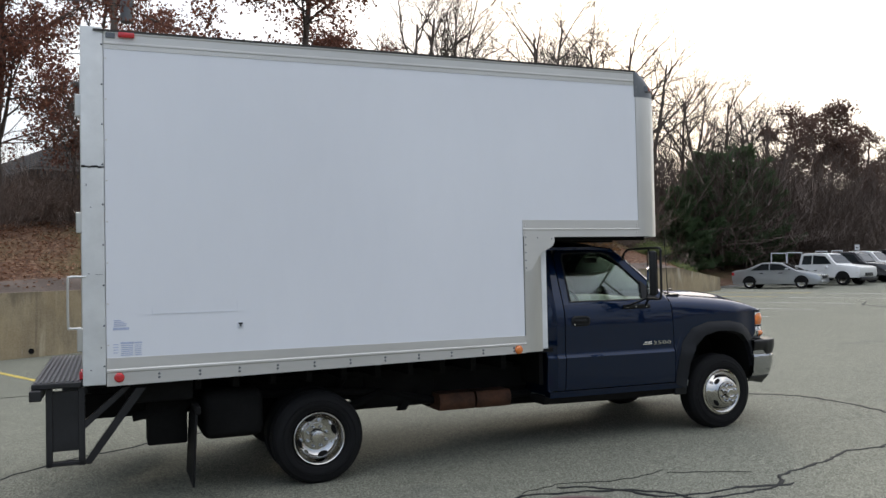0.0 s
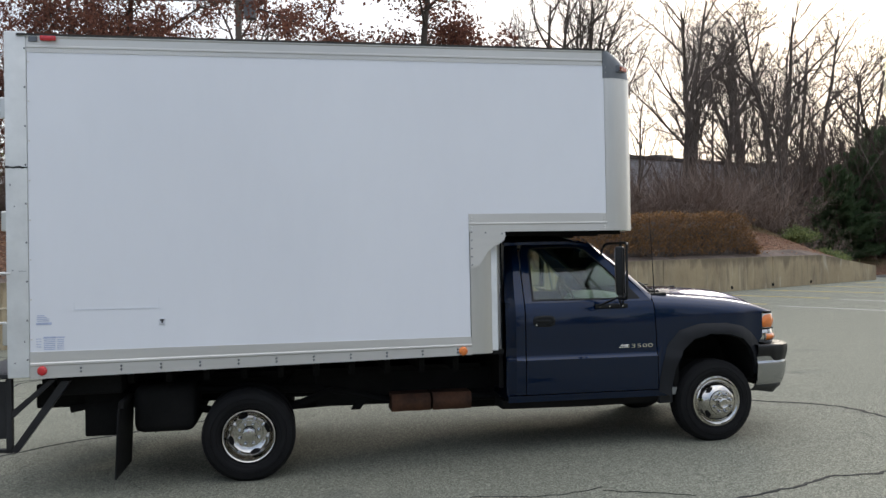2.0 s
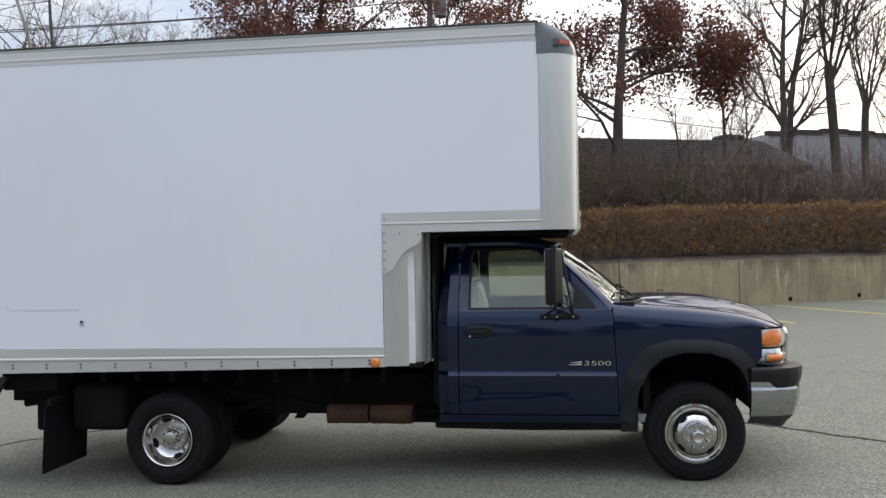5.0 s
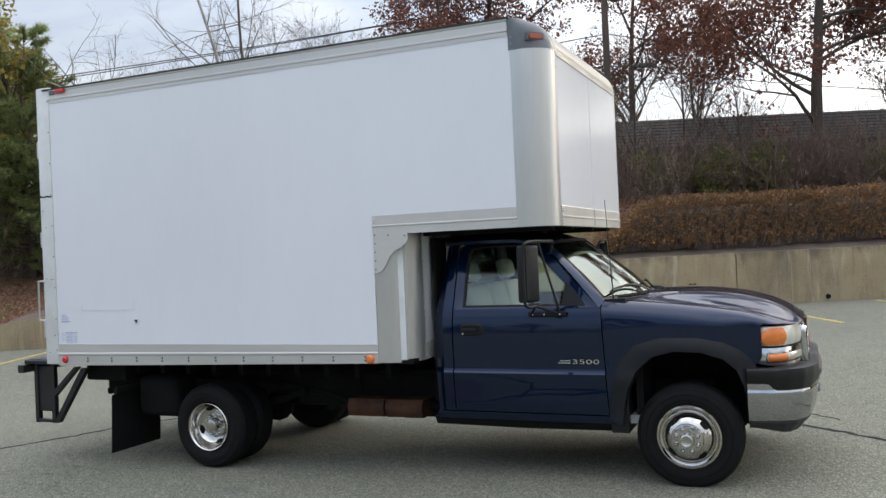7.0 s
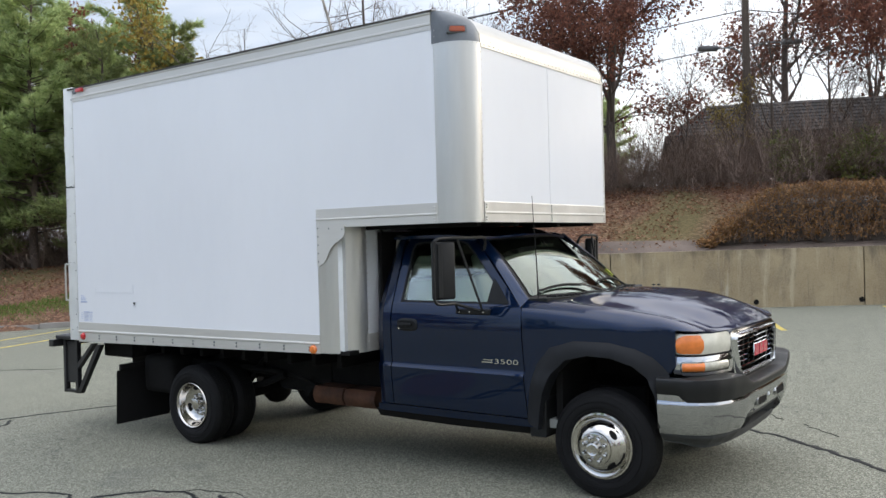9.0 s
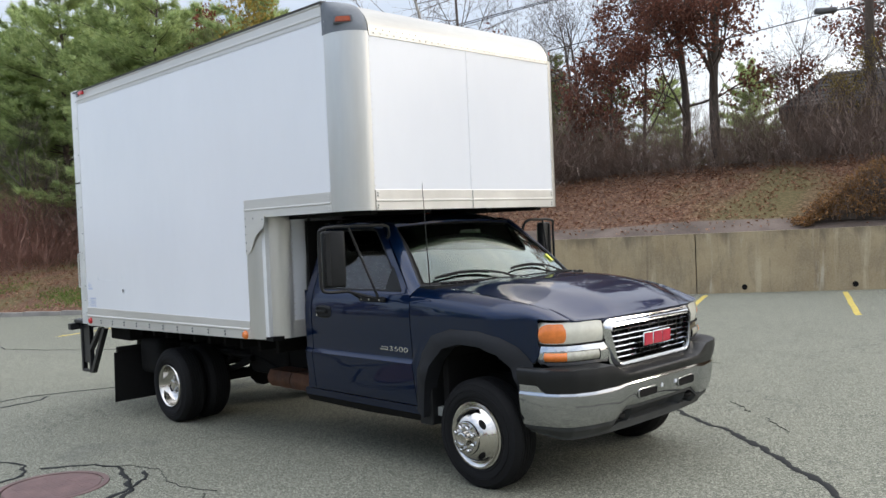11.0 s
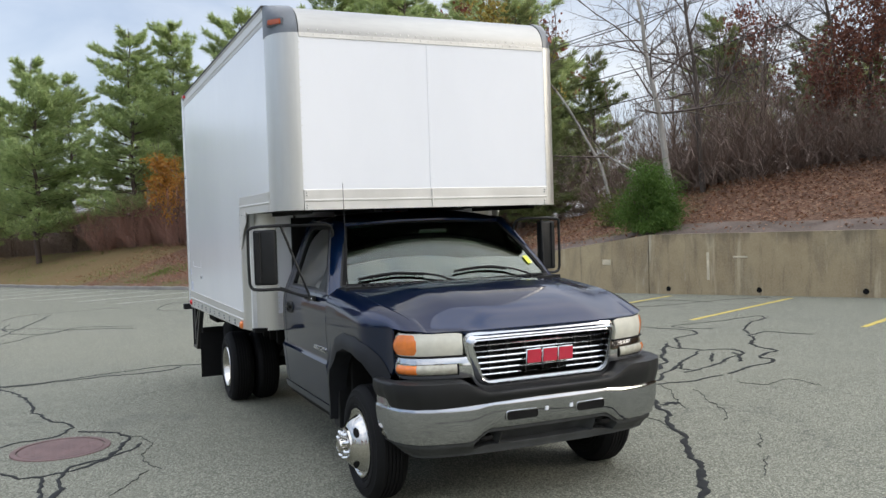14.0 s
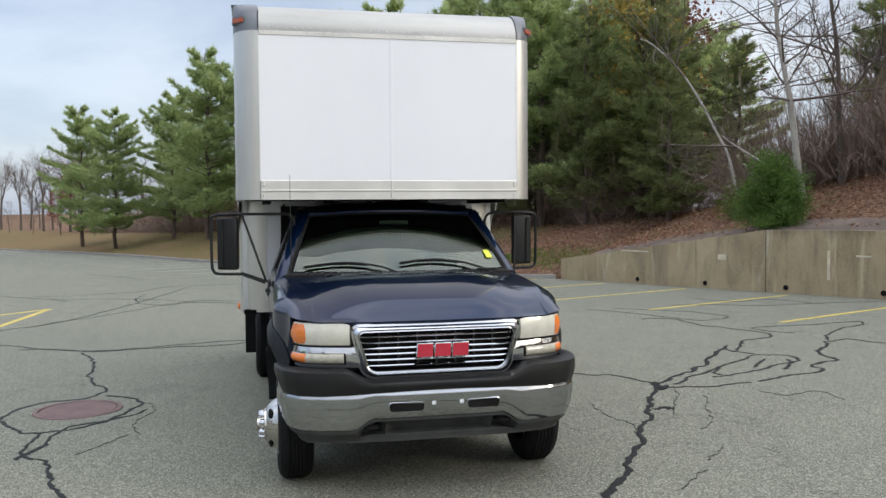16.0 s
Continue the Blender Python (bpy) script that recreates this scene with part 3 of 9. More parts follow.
def tube(bm, pts, rad, sides=8, caps=True):
    """A round bar along points; rad one number or one for each point."""
    pts = [Vector(p) for p in pts]
    rads = rad if isinstance(rad, (list, tuple)) else [rad] * len(pts)
    rings = []
    for i, p in enumerate(pts):
        d = (pts[min(i + 1, len(pts) - 1)] - pts[max(i - 1, 0)]).normalized()
        side = d.cross(Vector((0, 0, 1)) if abs(d.z) < 0.9 else Vector((1, 0, 0))).normalized()
        up = side.cross(d)
        rings.append([bm.verts.new(p + rads[i] * (math.cos(a) * side + math.sin(a) * up)) for a in (2 * math.pi * k / sides for k in range(sides))])
    for r0, r1 in zip(rings, rings[1:]):
        for k in range(sides):
            bm.faces.new((r0[k], r0[(k + 1) % sides], r1[(k + 1) % sides], r1[k]))
    if caps:
        bm.faces.new(rings[0][::-1])
        bm.faces.new(rings[-1])
    return bm


def lathe_y(bm, prof, centre, n=40, s=1.0):
    """Profile points (offset along y, radius) turned about an axis along y."""
    cx, cy, cz = centre
    rings = []
    for dy, r in prof:
        rings.append([bm.verts.new((cx + r * math.cos(a), cy + s * dy, cz + r * math.sin(a))) for a in (2 * math.pi * k / n for k in range(n))])
    for r0, r1 in zip(rings, rings[1:]):
        for k in range(n):
            bm.faces.new((r0[k], r0[(k + 1) % n], r1[(k + 1) % n], r1[k]))
    return bm


def ball(bm, c, r, sub=1, sq=(1, 1, 1)):
    g = bmesh.ops.create_icosphere(bm, subdivisions=sub, radius=r)
    for v in g["verts"]:
        v.co = Vector((v.co.x * sq[0] + c[0], v.co.y * sq[1] + c[1], v.co.z * sq[2] + c[2]))
    return bm


def lerp_table(tab, x):
    if x <= tab[0][0]:
        return tab[0][1]
    for (x0, y0), (x1, y1) in zip(tab, tab[1:]):
        if x <= x1:
            return y0 + (y1 - y0) * (x - x0) / (x1 - x0)
    return tab[-1][1]


def smooth_table(tab, x):
    """As lerp_table, eased by averaging over a short span."""
    span = (tab[-1][0] - tab[0][0]) * 0.035
    return sum(lerp_table(tab, x + k * span) for k in (-1, -0.5, 0, 0.5, 1)) / 5


def curve_pts(pts, n):
    """n + 1 points along a smooth curve through the given ones."""
    pts = [Vector(p) for p in pts]
    ext = [2 * pts[0] - pts[1]] + pts + [2 * pts[-1] - pts[-2]]
    res = []
    m = len(pts) - 1
    for k in range(n + 1):
        t = k / n * m
        i = min(int(t), m - 1)
        u = t - i
        p0, p1, p2, p3 = ext[i:i + 4]
        res.append(0.5 * (2 * p1 + (p2 - p0) * u + (2 * p0 - 5 * p1 + 4 * p2 - p3) * u * u + (3 * p1 - p0 - 3 * p2 + p3) * u ** 3))
    return res


def smoothstep(a, b, x):
    t = min(1.0, max(0.0, (x - a) / (b - a)))
    return t * t * (3 - 2 * t)

# ---- the lot, the bank and the retaining wall; u runs along the wall, v away from the lot ----
WALL_AT, WALL_TURN = Vector((-6.3, 18.35)), radians(22.3)
UDIR = Vector((math.cos(WALL_TURN), math.sin(WALL_TURN)))
VDIR = Vector((-math.sin(WALL_TURN), math.cos(WALL_TURN)))
WALL_POSE = Matrix.Translation((*WALL_AT, 0)) @ Matrix.Rotation(WALL_TURN, 4, "Z")


def at_uv(u, v):
    return WALL_AT + UDIR * u + VDIR * v


def lot_z(x, y):
    return 0.018 * x + 0.006 * y - 0.0756 - 0.45 * smoothstep(26.0, 33.0, x)


def lot_uv(u, v):
    p = at_uv(u, v)
    d = max(0.0, p.length - 90.0)
    return lot_z(*p) * (1.0 if d == 0 else 90.0 / (90.0 + d))


def wall_top(u):
    if u < 0:
        return 1.38 + (0.97 / 7.1) * u
    if u < 30.7:
        return 1.38 + 0.0085 * u
    return 1.64 - (u - 30.7) * 0.135


EDGE = [(-300, -30), (-120, -11), (-80, -6.8), (-50, -3.4), (-30, -3.2), (-14, -1.9), (-9.4, -1.7), (-7.6, -0.1), (-7.1, 0.05), (34.4, 0.05), (35.2, 1.6), (36.5, 2.8), (41, 5.8), (60, 7.0), (120, 9), (300, 14)]


def edge_v(u):
    return lerp_table(EDGE, u)


def bank_z(u, v):
    """The height of the planted ground behind the kerb and the wall."""
    d = max(0.0, v - edge_v(u) - 0.2)
    low = lot_uv(u, edge_v(u)) + 0.12
    k = smoothstep(-8.0, -6.4, u) * (1 - smoothstep(33.4, 35.0, u))
    start = low + (wall_top(min(max(u, -7.1), 34.4)) - 0.07 - low) * k
    plate = lerp_table([(-300, -1.0), (-80, -0.2), (-55, 0.35), (-40, 0.9), (-30, 1.35), (-14, 1.25), (-8, 1.7), (-3, 2.55), (1, 3.1), (6, 3.35), (34, 3.5), (60, 3.2), (300, 3.0)], u)
    run = lerp_table([(-60, 9.0), (-30, 7.5), (-12, 8.0), (-4, 6.5), (4, 6.5), (30, 7.0), (60, 14.0)], u)
    z = start + (max(plate, start + 0.1) - start) * smoothstep(-0.15 * run, run, d) if d > 0 else start
    far = 0.02 * max(0.0, d - 20)
    wob = 0.10 * noise.noise(Vector((u * 0.35, v * 0.35, 0.0))) * min(1.0, d / 1.5)
    return z + wob + min(far, 3.0)


def ground():
    us = [-900, -500, -300, -200, -140, -110] + [-95 + 3 * i for i in range(14)] + [-54 + 1.0 * i for i in range(44)] + [-10 + 0.4 * i for i in range(9)]
    us += [-6.4 + 0.8 * i for i in range(50)] + [33.6, 34.0, 34.4, 34.8, 35.2, 35.8, 36.5, 37.5] + [39 + 1.5 * i for i in range(22)] + [75, 82, 90, 105, 130, 170, 220, 300, 500, 900]
    us = sorted(set(round(u, 3) for u in us))
    near = [900, 500, 300, 200, 130, 90, 65, 50, 40, 33, 28, 24, 20, 17, 14, 11.5, 9, 7, 5, 3.5, 2, 1, 0.0]
    back = [0.2, 0.7, 1.2, 1.8, 2.4, 3.0, 3.7, 4.5, 5.3, 6.2, 7.2, 8.5, 10, 12, 15, 19, 24, 30, 40, 60, 90, 140, 220, 400, 900]
    vs = [-d for d in near] + back
    verts, faces, kinds = [], [], []
    for u in us:
        for d in vs:
            v = edge_v(u) + d
            z = lot_uv(u, v) if d <= 0 else bank_z(u, v)
            verts.append((*at_uv(u, v), z))
    n = len(vs)
    for i in range(len(us) - 1):
        for j in range(n - 1):
            faces.append((i * n + j, (i + 1) * n + j, (i + 1) * n + j + 1, i * n + j + 1))
            um = 0.5 * (us[i] + us[i + 1])
            kinds.append(0 if j < len(near) - 1 else (2 if um < -27.0 and vs[j] < 9 else 3 if -7.0 < um < 34.4 and vs[j] < 1.1 else 1))
    me = raw("ground", verts, faces, M["asphalt"])
    me.materials.append(M["litter"])
    me.materials.append(M["lawn"])
    me.materials.append(M["mulch"])
    me.polygons.foreach_set("material_index", kinds)
    me.shade_smooth()
    me.set_sharp_from_angle(angle=radians(40))
    return tagged(new("ground", me), "cracked grey asphalt car park below a leaf-strewn bank", "ground", kind="structure")


ground()


def uv_part(name, bm, material, parent, label="", smooth=35):
    bm.transform(WALL_POSE)
    return part(name, bm, material, parent, label, smooth)


def retaining_wall():
    root = thing("retaining_wall", (*at_uv(0, 0.15), 0.0), "stained board-formed concrete retaining wall with sloping ends", "wall", kind="structure")
    joints = [-7.1, 0.0, 6.3, 11.95, 17.1, 22.1, 27.8, 34.4]
    for a, b in zip(joints, joints[1:]):
        bm = B()
        cuts = [a + 0.012] + [c for c in (30.7,) if a < c < b] + [b - 0.012]
        nseg = []
        for c0, c1 in zip(cuts, cuts[1:]):
            k = max(1, int((c1 - c0) / 0.5))
            nseg += [c0 + (c1 - c0) * i / k for i in range(k)]
        nseg.append(cuts[-1])

        def slab(s, r):
            u = nseg[round(s * (len(nseg) - 1))]
            z0, z1 = lot_uv(u, 0) - 0.4, wall_top(u) + 0.012 * noise.noise(Vector((u * 2.1, 3.0, 0.0)))
            return (u, 0.0 + 0.006 * noise.noise(Vector((u * 1.3, r * 4, 7.0))), z0 + (z1 - z0) * r)
        grid_shell(bm, slab, len(nseg) - 1, 6, lambda p, s, r: (p[0], 0.28, p[2]))
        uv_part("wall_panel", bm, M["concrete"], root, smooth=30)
    # weep holes along the foot
    for k in range(16):
        u = -4.0 + 2.27 * k
        z = lot_uv(u, 0) + 0.13
        bm = B()
        lathe_y(bm, [(-0.012, 0.052), (-0.014, 0.06), (0.0, 0.062)], (u, -0.002, z), 14)
        lathe_y(bm, [(-0.004, 0.0), (-0.004, 0.055)], (u, -0.003, z), 14)
        uv_part("weep_pipe", bm, M["frame"], root, "black round drain pipe end")
    for u0, u1, z0, z1 in ((-1.35, -1.1, 0.62, 0.76), (2.2, 2.55, 0.83, 0.87), (-4.6, -3.6, 0.72, 0.76), (1.55, 1.62, 0.3, 0.95)):
        bm = box(B(), u0, u1, -0.012, -0.002, z0, z1, 0.004)
        uv_part("mortar_patch", bm, M["deposit"], root, "pale mortar patch")
    return root


retaining_wall()


def kerb():
    root = thing("kerb", (*at_uv(-20, edge_v(-20)), lot_uv(-20, edge_v(-20))), "weathered kerb stones edging the planted bank", "kerb", kind="structure")
    spans = [(-92, -50, 3.0), (-50, -7.3, 1.5), (34.6, 60, 1.6)]
    for a, b, step in spans:
        k = int((b - a) / step)
        for i in range(k):
            u0, u1 = a + (b - a) * i / k + 0.008, a + (b - a) * (i + 1) / k - 0.008
            p0, p1 = Vector((u0, edge_v(u0))), Vector((u1, edge_v(u1)))
            d = (p1 - p0).normalized()
            nrm = Vector((-d.y, d.x))
            bm = B()
            zz = lot_uv((u0 + u1) / 2, edge_v((u0 + u1) / 2)) + 0.01 * noise.noise(Vector((u0, 1.0, 2.0)))
            pts = [p0 - nrm * 0.03, p1 - nrm * 0.03, p1 + nrm * 0.14, p0 + nrm * 0.14]
            prism(bm, [(p.x, p.y, zz - 0.2) for p in pts], (0, 0, 0.335))
            bmesh.ops.bevel(bm, geom=[e for e in bm.edges if all(v.co.z > zz for v in e.verts)], offset=0.018, segments=2, affect="EDGES")
            uv_part("kerb_stone", bm, M["kerb"], root)
    return root


kerb()


def strip(name, ends, width, material, label, category, lift=0.004, group=""):
    """A painted stripe on the lot between two places."""
    a, b = Vector(ends[0]), Vector(ends[1])
    d = (b - a).normalized()
    nrm = Vector((-d.y, d.x))
    k = max(2, int((b - a).length / 0.25))
    rnd = random.Random(int((a.x * 31 + a.y * 17) * 100))
    verts, faces = [], []
    for i in range(k + 1):
        p = a + (b - a) * i / k
        for sgn in (-1, 1):
            q = p + nrm * sgn * (width / 2 + rnd.uniform(-0.008, 0.006))
            for dz in (lift, -0.01):
                verts.append((q.x, q.y, lot_z(q.x, q.y) + dz))
    for i in range(k):
        o = 4 * i
        faces += [(o, o + 2, o + 6, o + 4), (o, o + 4, o + 5, o + 1), (o + 2, o + 3, o + 7, o + 6)]
    return tagged(new(name, raw(name, verts, faces, material)), label, category, group, "structure")


for k in range(-3, 12):
    u = 0.9 + 2.85 * k
    tilt = 0.04
    strip("parking_line", (at_uv(u + tilt, -5.0), at_uv(u - 0.05, -0.45)), 0.105, M["yellow"], "worn yellow parking bay line on asphalt", "parking line", group="bay lines by the wall")
strip("parking_line", ((-4.6, 2.13), (-8.3, 2.22)), 0.12, M["yellow"], "worn yellow parking bay line on asphalt", "parking line")
strip("parking_line", ((-8.3, 2.22), (-6.6, 1.1)), 0.12, M["yellow"], "worn yellow parking bay line on asphalt", "parking line")
strip("parking_line", ((-9.6, 9.6), (-10.8, 13.0)), 0.11, M["yellow"], "worn yellow parking bay line on asphalt", "parking line")
for k in range(18):
    u = -14.5 - 2.75 * k
    strip("parking_line", (at_uv(u, edge_v(u) - 5.0), at_uv(u - 0.1, edge_v(u) - 0.5)), 0.1, M["whiteline"], "faded white parking bay line on asphalt", "parking line", group="bay lines by the kerb")
for k in range(5):
    u = 20.5 + 2.85 * k
    strip("parking_line", (at_uv(u, -9.0), at_uv(u, -5.6)), 0.1, M["whiteline"], "faded white parking bay line on asphalt", "parking line", group="faded lines")


def crack(way, width, seed):
    """Bitumen poured along a wandering crack."""
    rnd = random.Random(seed)
    pts = curve_pts([(x, y, 0) for x, y in way], 14 * (len(way) - 1))
    verts, faces = [], []
    prev = None
    for i, p in enumerate(pts):
        d = (pts[min(i + 1, len(pts) - 1)] - pts[max(i - 1, 0)]).normalized()
        nrm = Vector((-d.y, d.x, 0))
        w = 0.06 * noise.noise(p * 2.6 + Vector((seed, 0, 0))) + 0.034 * noise.noise(p * 9.0) + 0.016 * noise.noise(p * 23.0)
        c = p + nrm * w
        h = min(width, 0.012 + 0.45 * width) * (0.34 + 0.75 * abs(noise.noise(p * 3.3 + Vector((0, seed, 5)))) + rnd.uniform(0, 0.45))
        if i in (0, len(pts) - 1):
            h *= 0.25
        row = []
        for off, dz in ((-h, 0.001), (-h * 0.6, 0.0055), (h * 0.6, 0.0055), (h, 0.001)):
            q = c + nrm * off
            row.append(len(verts))
            verts.append((q.x, q.y, lot_z(q.x, q.y) + dz))
        if prev:
            faces += [(prev[j], row[j], row[j + 1], prev[j + 1]) for j in range(3)]
        prev = row
    me = raw("crack_seal", verts, faces, M["tar"], True)
    return tagged(new("crack_seal", me), "wandering line of black bitumen crack sealer", "crack seal", "sealed cracks", "structure")


crack([(3.55, 10.8), (4.3, 10.35), (4.9, 10.05), (5.85, 9.5), (6.4, 9.15), (6.75, 8.9), (7.2, 8.5), (7.7, 8.0), (7.8, 7.3), (7.7, 6.6)], 0.055, 1)
crack([(-2.6, 2.0), (-2.17, 2.93), (-1.1, 4.33), (-1.31, 5.46), (-1.54, 6.46), (-1.0, 7.6), (-0.6, 8.5), (0.6, 9.3), (2.58, 10.21), (2.9, 10.6), (3.5, 10.84)], 0.034, 8)
crack([(-0.95, 4.35), (-0.2, 4.6), (0.43, 4.72), (1.4, 4.85), (2.08, 5.17), (2.51, 5.0), (2.69, 4.62), (3.27, 4.45), (3.9, 4.75), (4.1, 4.95), (4.62, 4.97), (5.17, 5.27), (5.9, 5.5), (6.6, 5.65)], 0.03, 9)
crack([(4.05, 4.92), (3.84, 5.32), (3.43, 5.55), (2.74, 5.58), (2.42, 5.22)], 0.035, 10)
crack([(-2.9, 1.9), (-4.24, 2.36), (-5.41, 3.11), (-9.14, 3.91), (-13.96, 4.64)], 0.05, 11)
crack([(-12.84, -0.03), (-11.24, 1.59), (-10.34, 3.74), (-8.87, 5.32)], 0.05, 12)
crack([(-9.1, 3.9), (-8.3, 4.7), (-9.3, 5.3), (-8.6, 6.4)], 0.045, 17)
crack([(3.3, 5.75), (3.65, 5.45), (3.94, 5.12), (4.9, 5.02)], 0.03, 13)
crack([(20.4, 17.6), (20.99, 19.26), (22.4, 20.5)], 0.06, 16)
crack([(3.51, 10.8), (3.13, 11.18), (2.8, 11.62), (2.32, 12.06), (1.63, 12.59), (1.24, 12.98)], 0.055, 30)
crack([(1.49, 12.77), (1.72, 12.78), (1.1, 13.22), (0.83, 13.47), (0.62, 14.03), (0.18, 14.19), (-0.4, 13.97), (-1.01, 13.78), (-1.98, 13.74), (-2.15, 13.23)], 0.04, 31)
crack([(1.73, 12.79), (2.09, 12.88), (2.21, 13.16), (2.52, 13.16), (2.73, 12.79), (2.99, 12.38), (3.24, 11.81), (3.29, 11.57)], 0.04, 32)
crack([(3.55, 10.98), (3.37, 11.22), (2.87, 11.8), (2.45, 12.36), (2.08, 12.85)], 0.045, 33)
crack([(3.68, 10.81), (3.76, 11.15), (3.7, 11.51), (3.68, 11.8)], 0.04, 34)
crack([(3.65, 11.89), (3.49, 12.21), (3.42, 12.62), (3.23, 12.93), (2.98, 12.95), (2.84, 13.25), (2.69, 13.55), (2.32, 13.62), (1.97, 13.82), (1.67, 14.17), (1.28, 14.41)], 0.05, 35)
crack([(1.28, 14.41), (1.22, 14.85), (1.54, 14.96), (1.86, 15.11)], 0.035, 36)
crack([(1.19, 14.5), (0.27, 15.32), (-0.29, 16.24), (-0.61, 16.34), (-0.46, 15.57), (-0.44, 14.92), (-0.4, 14.32), (0.12, 14.38), (0.36, 14.55)], 0.03, 37)
crack([(2.8, 11.92), (3.04, 11.71), (3.21, 11.73)], 0.035, 38)
crack([(2.36, 12.82), (2.88, 12.31)], 0.04, 39)
crack([(2.47, 13.06), (2.87, 12.8), (3.08, 12.58)], 0.04, 40)
crack([(-1.66, 14.54), (-1.94, 14.8), (-2.37, 14.8), (-2.94, 14.61), (-3.43, 14.16), (-4.0, 13.59)], 0.03, 41)
crack([(-4.06, 13.02), (-3.21, 13.46), (-2.4, 13.74), (-1.61, 14.07), (-1.66, 14.54)], 0.03, 42)
crack([(3.36, 10.85), (3.78, 10.72), (3.56, 10.91)], 0.09, 43)
crack([(4.62, 10.27), (4.54, 10.39), (4.63, 10.41)], 0.09, 44)
crack([(-4.23, 14.83), (-3.99, 15.72), (-3.51, 16.31), (-3.48, 17.33), (-3.5, 18.28), (-3.21, 19.27)], 0.03, 45)
crack([(-5.68, 16.02), (-4.47, 16.4), (-4.51, 17.38), (-3.26, 17.7)], 0.03, 46)
crack([(4.13, 10.99), (4.61, 10.76), (5.12, 10.51), (5.41, 10.3)], 0.0032, 47)
crack([(5.82, 10.19), (6.03, 10.06), (6.21, 9.87)], 0.0032, 48)
crack([(6.38, 9.73), (6.6, 9.57), (6.8, 9.4)], 0.0032, 49)
crack([(4.09, 11.65), (4.43, 11.73), (4.29, 12.15), (4.73, 12.12)], 0.0032, 50)
crack([(3.78, 10.88), (4.34, 10.63), (4.81, 10.31)], 0.0032, 51)
crack([(4.23, 9.8), (4.83, 9.73), (4.97, 9.82), (5.36, 9.72)], 0.0032, 52)
crack([(-1.5, 3.35), (-1.47, 3.8), (-1.01, 4.46), (-1.06, 4.97), (-1.1, 5.64), (-1.1, 6.3), (-1.34, 6.58)], 0.04, 53)
crack([(-4.46, 2.67), (-5.31, 3.03), (-6.11, 3.57), (-7.26, 4.15), (-8.53, 4.72), (-8.71, 5.44), (-8.0, 6.43)], 0.03, 54)
crack([(-9.58, 3.88), (-10.45, 3.74), (-11.65, 3.77)], 0.03, 55)
crack([(-11.18, 1.61), (-10.24, 2.17)], 0.03, 56)
crack([(-12.49, 0.8), (-12.16, 1.67), (-12.44, 2.43), (-12.98, 3.48), (-14.45, 3.92), (-14.87, 5.15), (-15.04, 6.45)], 0.025, 57)
crack([(2.85, 5.56), (2.98, 5.69), (3.34, 5.81)], 0.0032, 58)
crack([(3.34, 5.81), (3.85, 5.68), (4.29, 5.79)], 0.0032, 59)
crack([(4.84, 5.4), (4.59, 5.52), (4.26, 5.7)], 0.0032, 60)
crack([(-23.67, 0.08), (-21.53, 1.5), (-18.98, 2.76)], 0.03, 61)
crack([(-16, 8.0), (-13, 7.3), (-11, 8.4), (-8, 8.2), (-5, 9.4)], 0.035, 18)


def manhole():
    cx, cy = 3.12, 5.08
    z = lot_z(cx, cy)
    root = thing("manhole", (cx, cy, z), "rusty red cast-iron manhole cover set in the asphalt", "manhole cover")
    bm = B()
    n = 40
    prof = [(0.0, 0.012), (0.30, 0.012), (0.335, 0.012), (0.345, 0.004)]
    rings = [[bm.verts.new((cx + r * math.cos(2 * math.pi * k / n), cy + r * math.sin(2 * math.pi * k / n), z + h)) for k in range(n)] for r, h in prof[1:]]
    c = bm.verts.new((cx, cy, z + 0.012))
    for k in range(n):
        bm.faces.new((c, rings[0][k], rings[0][(k + 1) % n]))
        for a, b in zip(rings, rings[1:]):
            bm.faces.new((a[k], b[k], b[(k + 1) % n], a[(k + 1) % n]))
    for i in range(-5, 6):
        for j in range(-5, 6):
            if i * i + j * j < 27:
                x, y = cx + i * 0.053, cy + j * 0.053
                box(bm, x - 0.02, x + 0.02, y - 0.02, y + 0.02, z + 0.010, z + 0.0132)
    part("cover", bm, M["manhole"], root)
    bm = B()
    rings = [[bm.verts.new((cx + r * math.cos(2 * math.pi * k / n), cy + r * math.sin(2 * math.pi * k / n), z + h)) for k in range(n)] for r, h in ((0.352, 0.002), (0.355, 0.014), (0.395, 0.014), (0.40, 0.0))]
    for k in range(n):
        for a, b in zip(rings, rings[1:]):
            bm.faces.new((a[k], b[k], b[(k + 1) % n], a[(k + 1) % n]))
    part("rim", bm, M["manhole"], root)
    return root


manhole()

# ---- the box truck ----
YC = 7.832                      # middle of the cab
BX0, BX1 = 6.603, 9.0          # sides of the cargo box
WHEEL_R = 0.372
FRONT_AXLE, REAR_AXLE = 5.77, 1.66
truck = thing("box_truck", (3.0, YC, lot_z(3.0, YC)), "white box truck with a dark navy cab parked on asphalt", "truck")

HALF = [(0.42, 0.93), (0.50, 0.952), (0.60, 0.972), (0.75, 0.986), (0.852, 0.996), (0.864, 0.997), (0.890, 0.981), (0.914, 0.979), (1.10, 0.986), (1.22, 0.985), (1.30, 0.974), (1.35, 0.957), (1.38, 0.943), (1.86, 0.758), (1.92, 0.70)]


def half(z):
    return lerp_table(HALF, z)


def nose(x):
    """How far the flank turns in towards the front."""
    return 0.098 * smoothstep(5.92, 6.29, x)


def sp(x, w, z, s):
    return (x, YC + s * w, z)


def flank(x, z, s, out=0.0):
    return sp(x, half(z) - nose(x) + out, z, s)


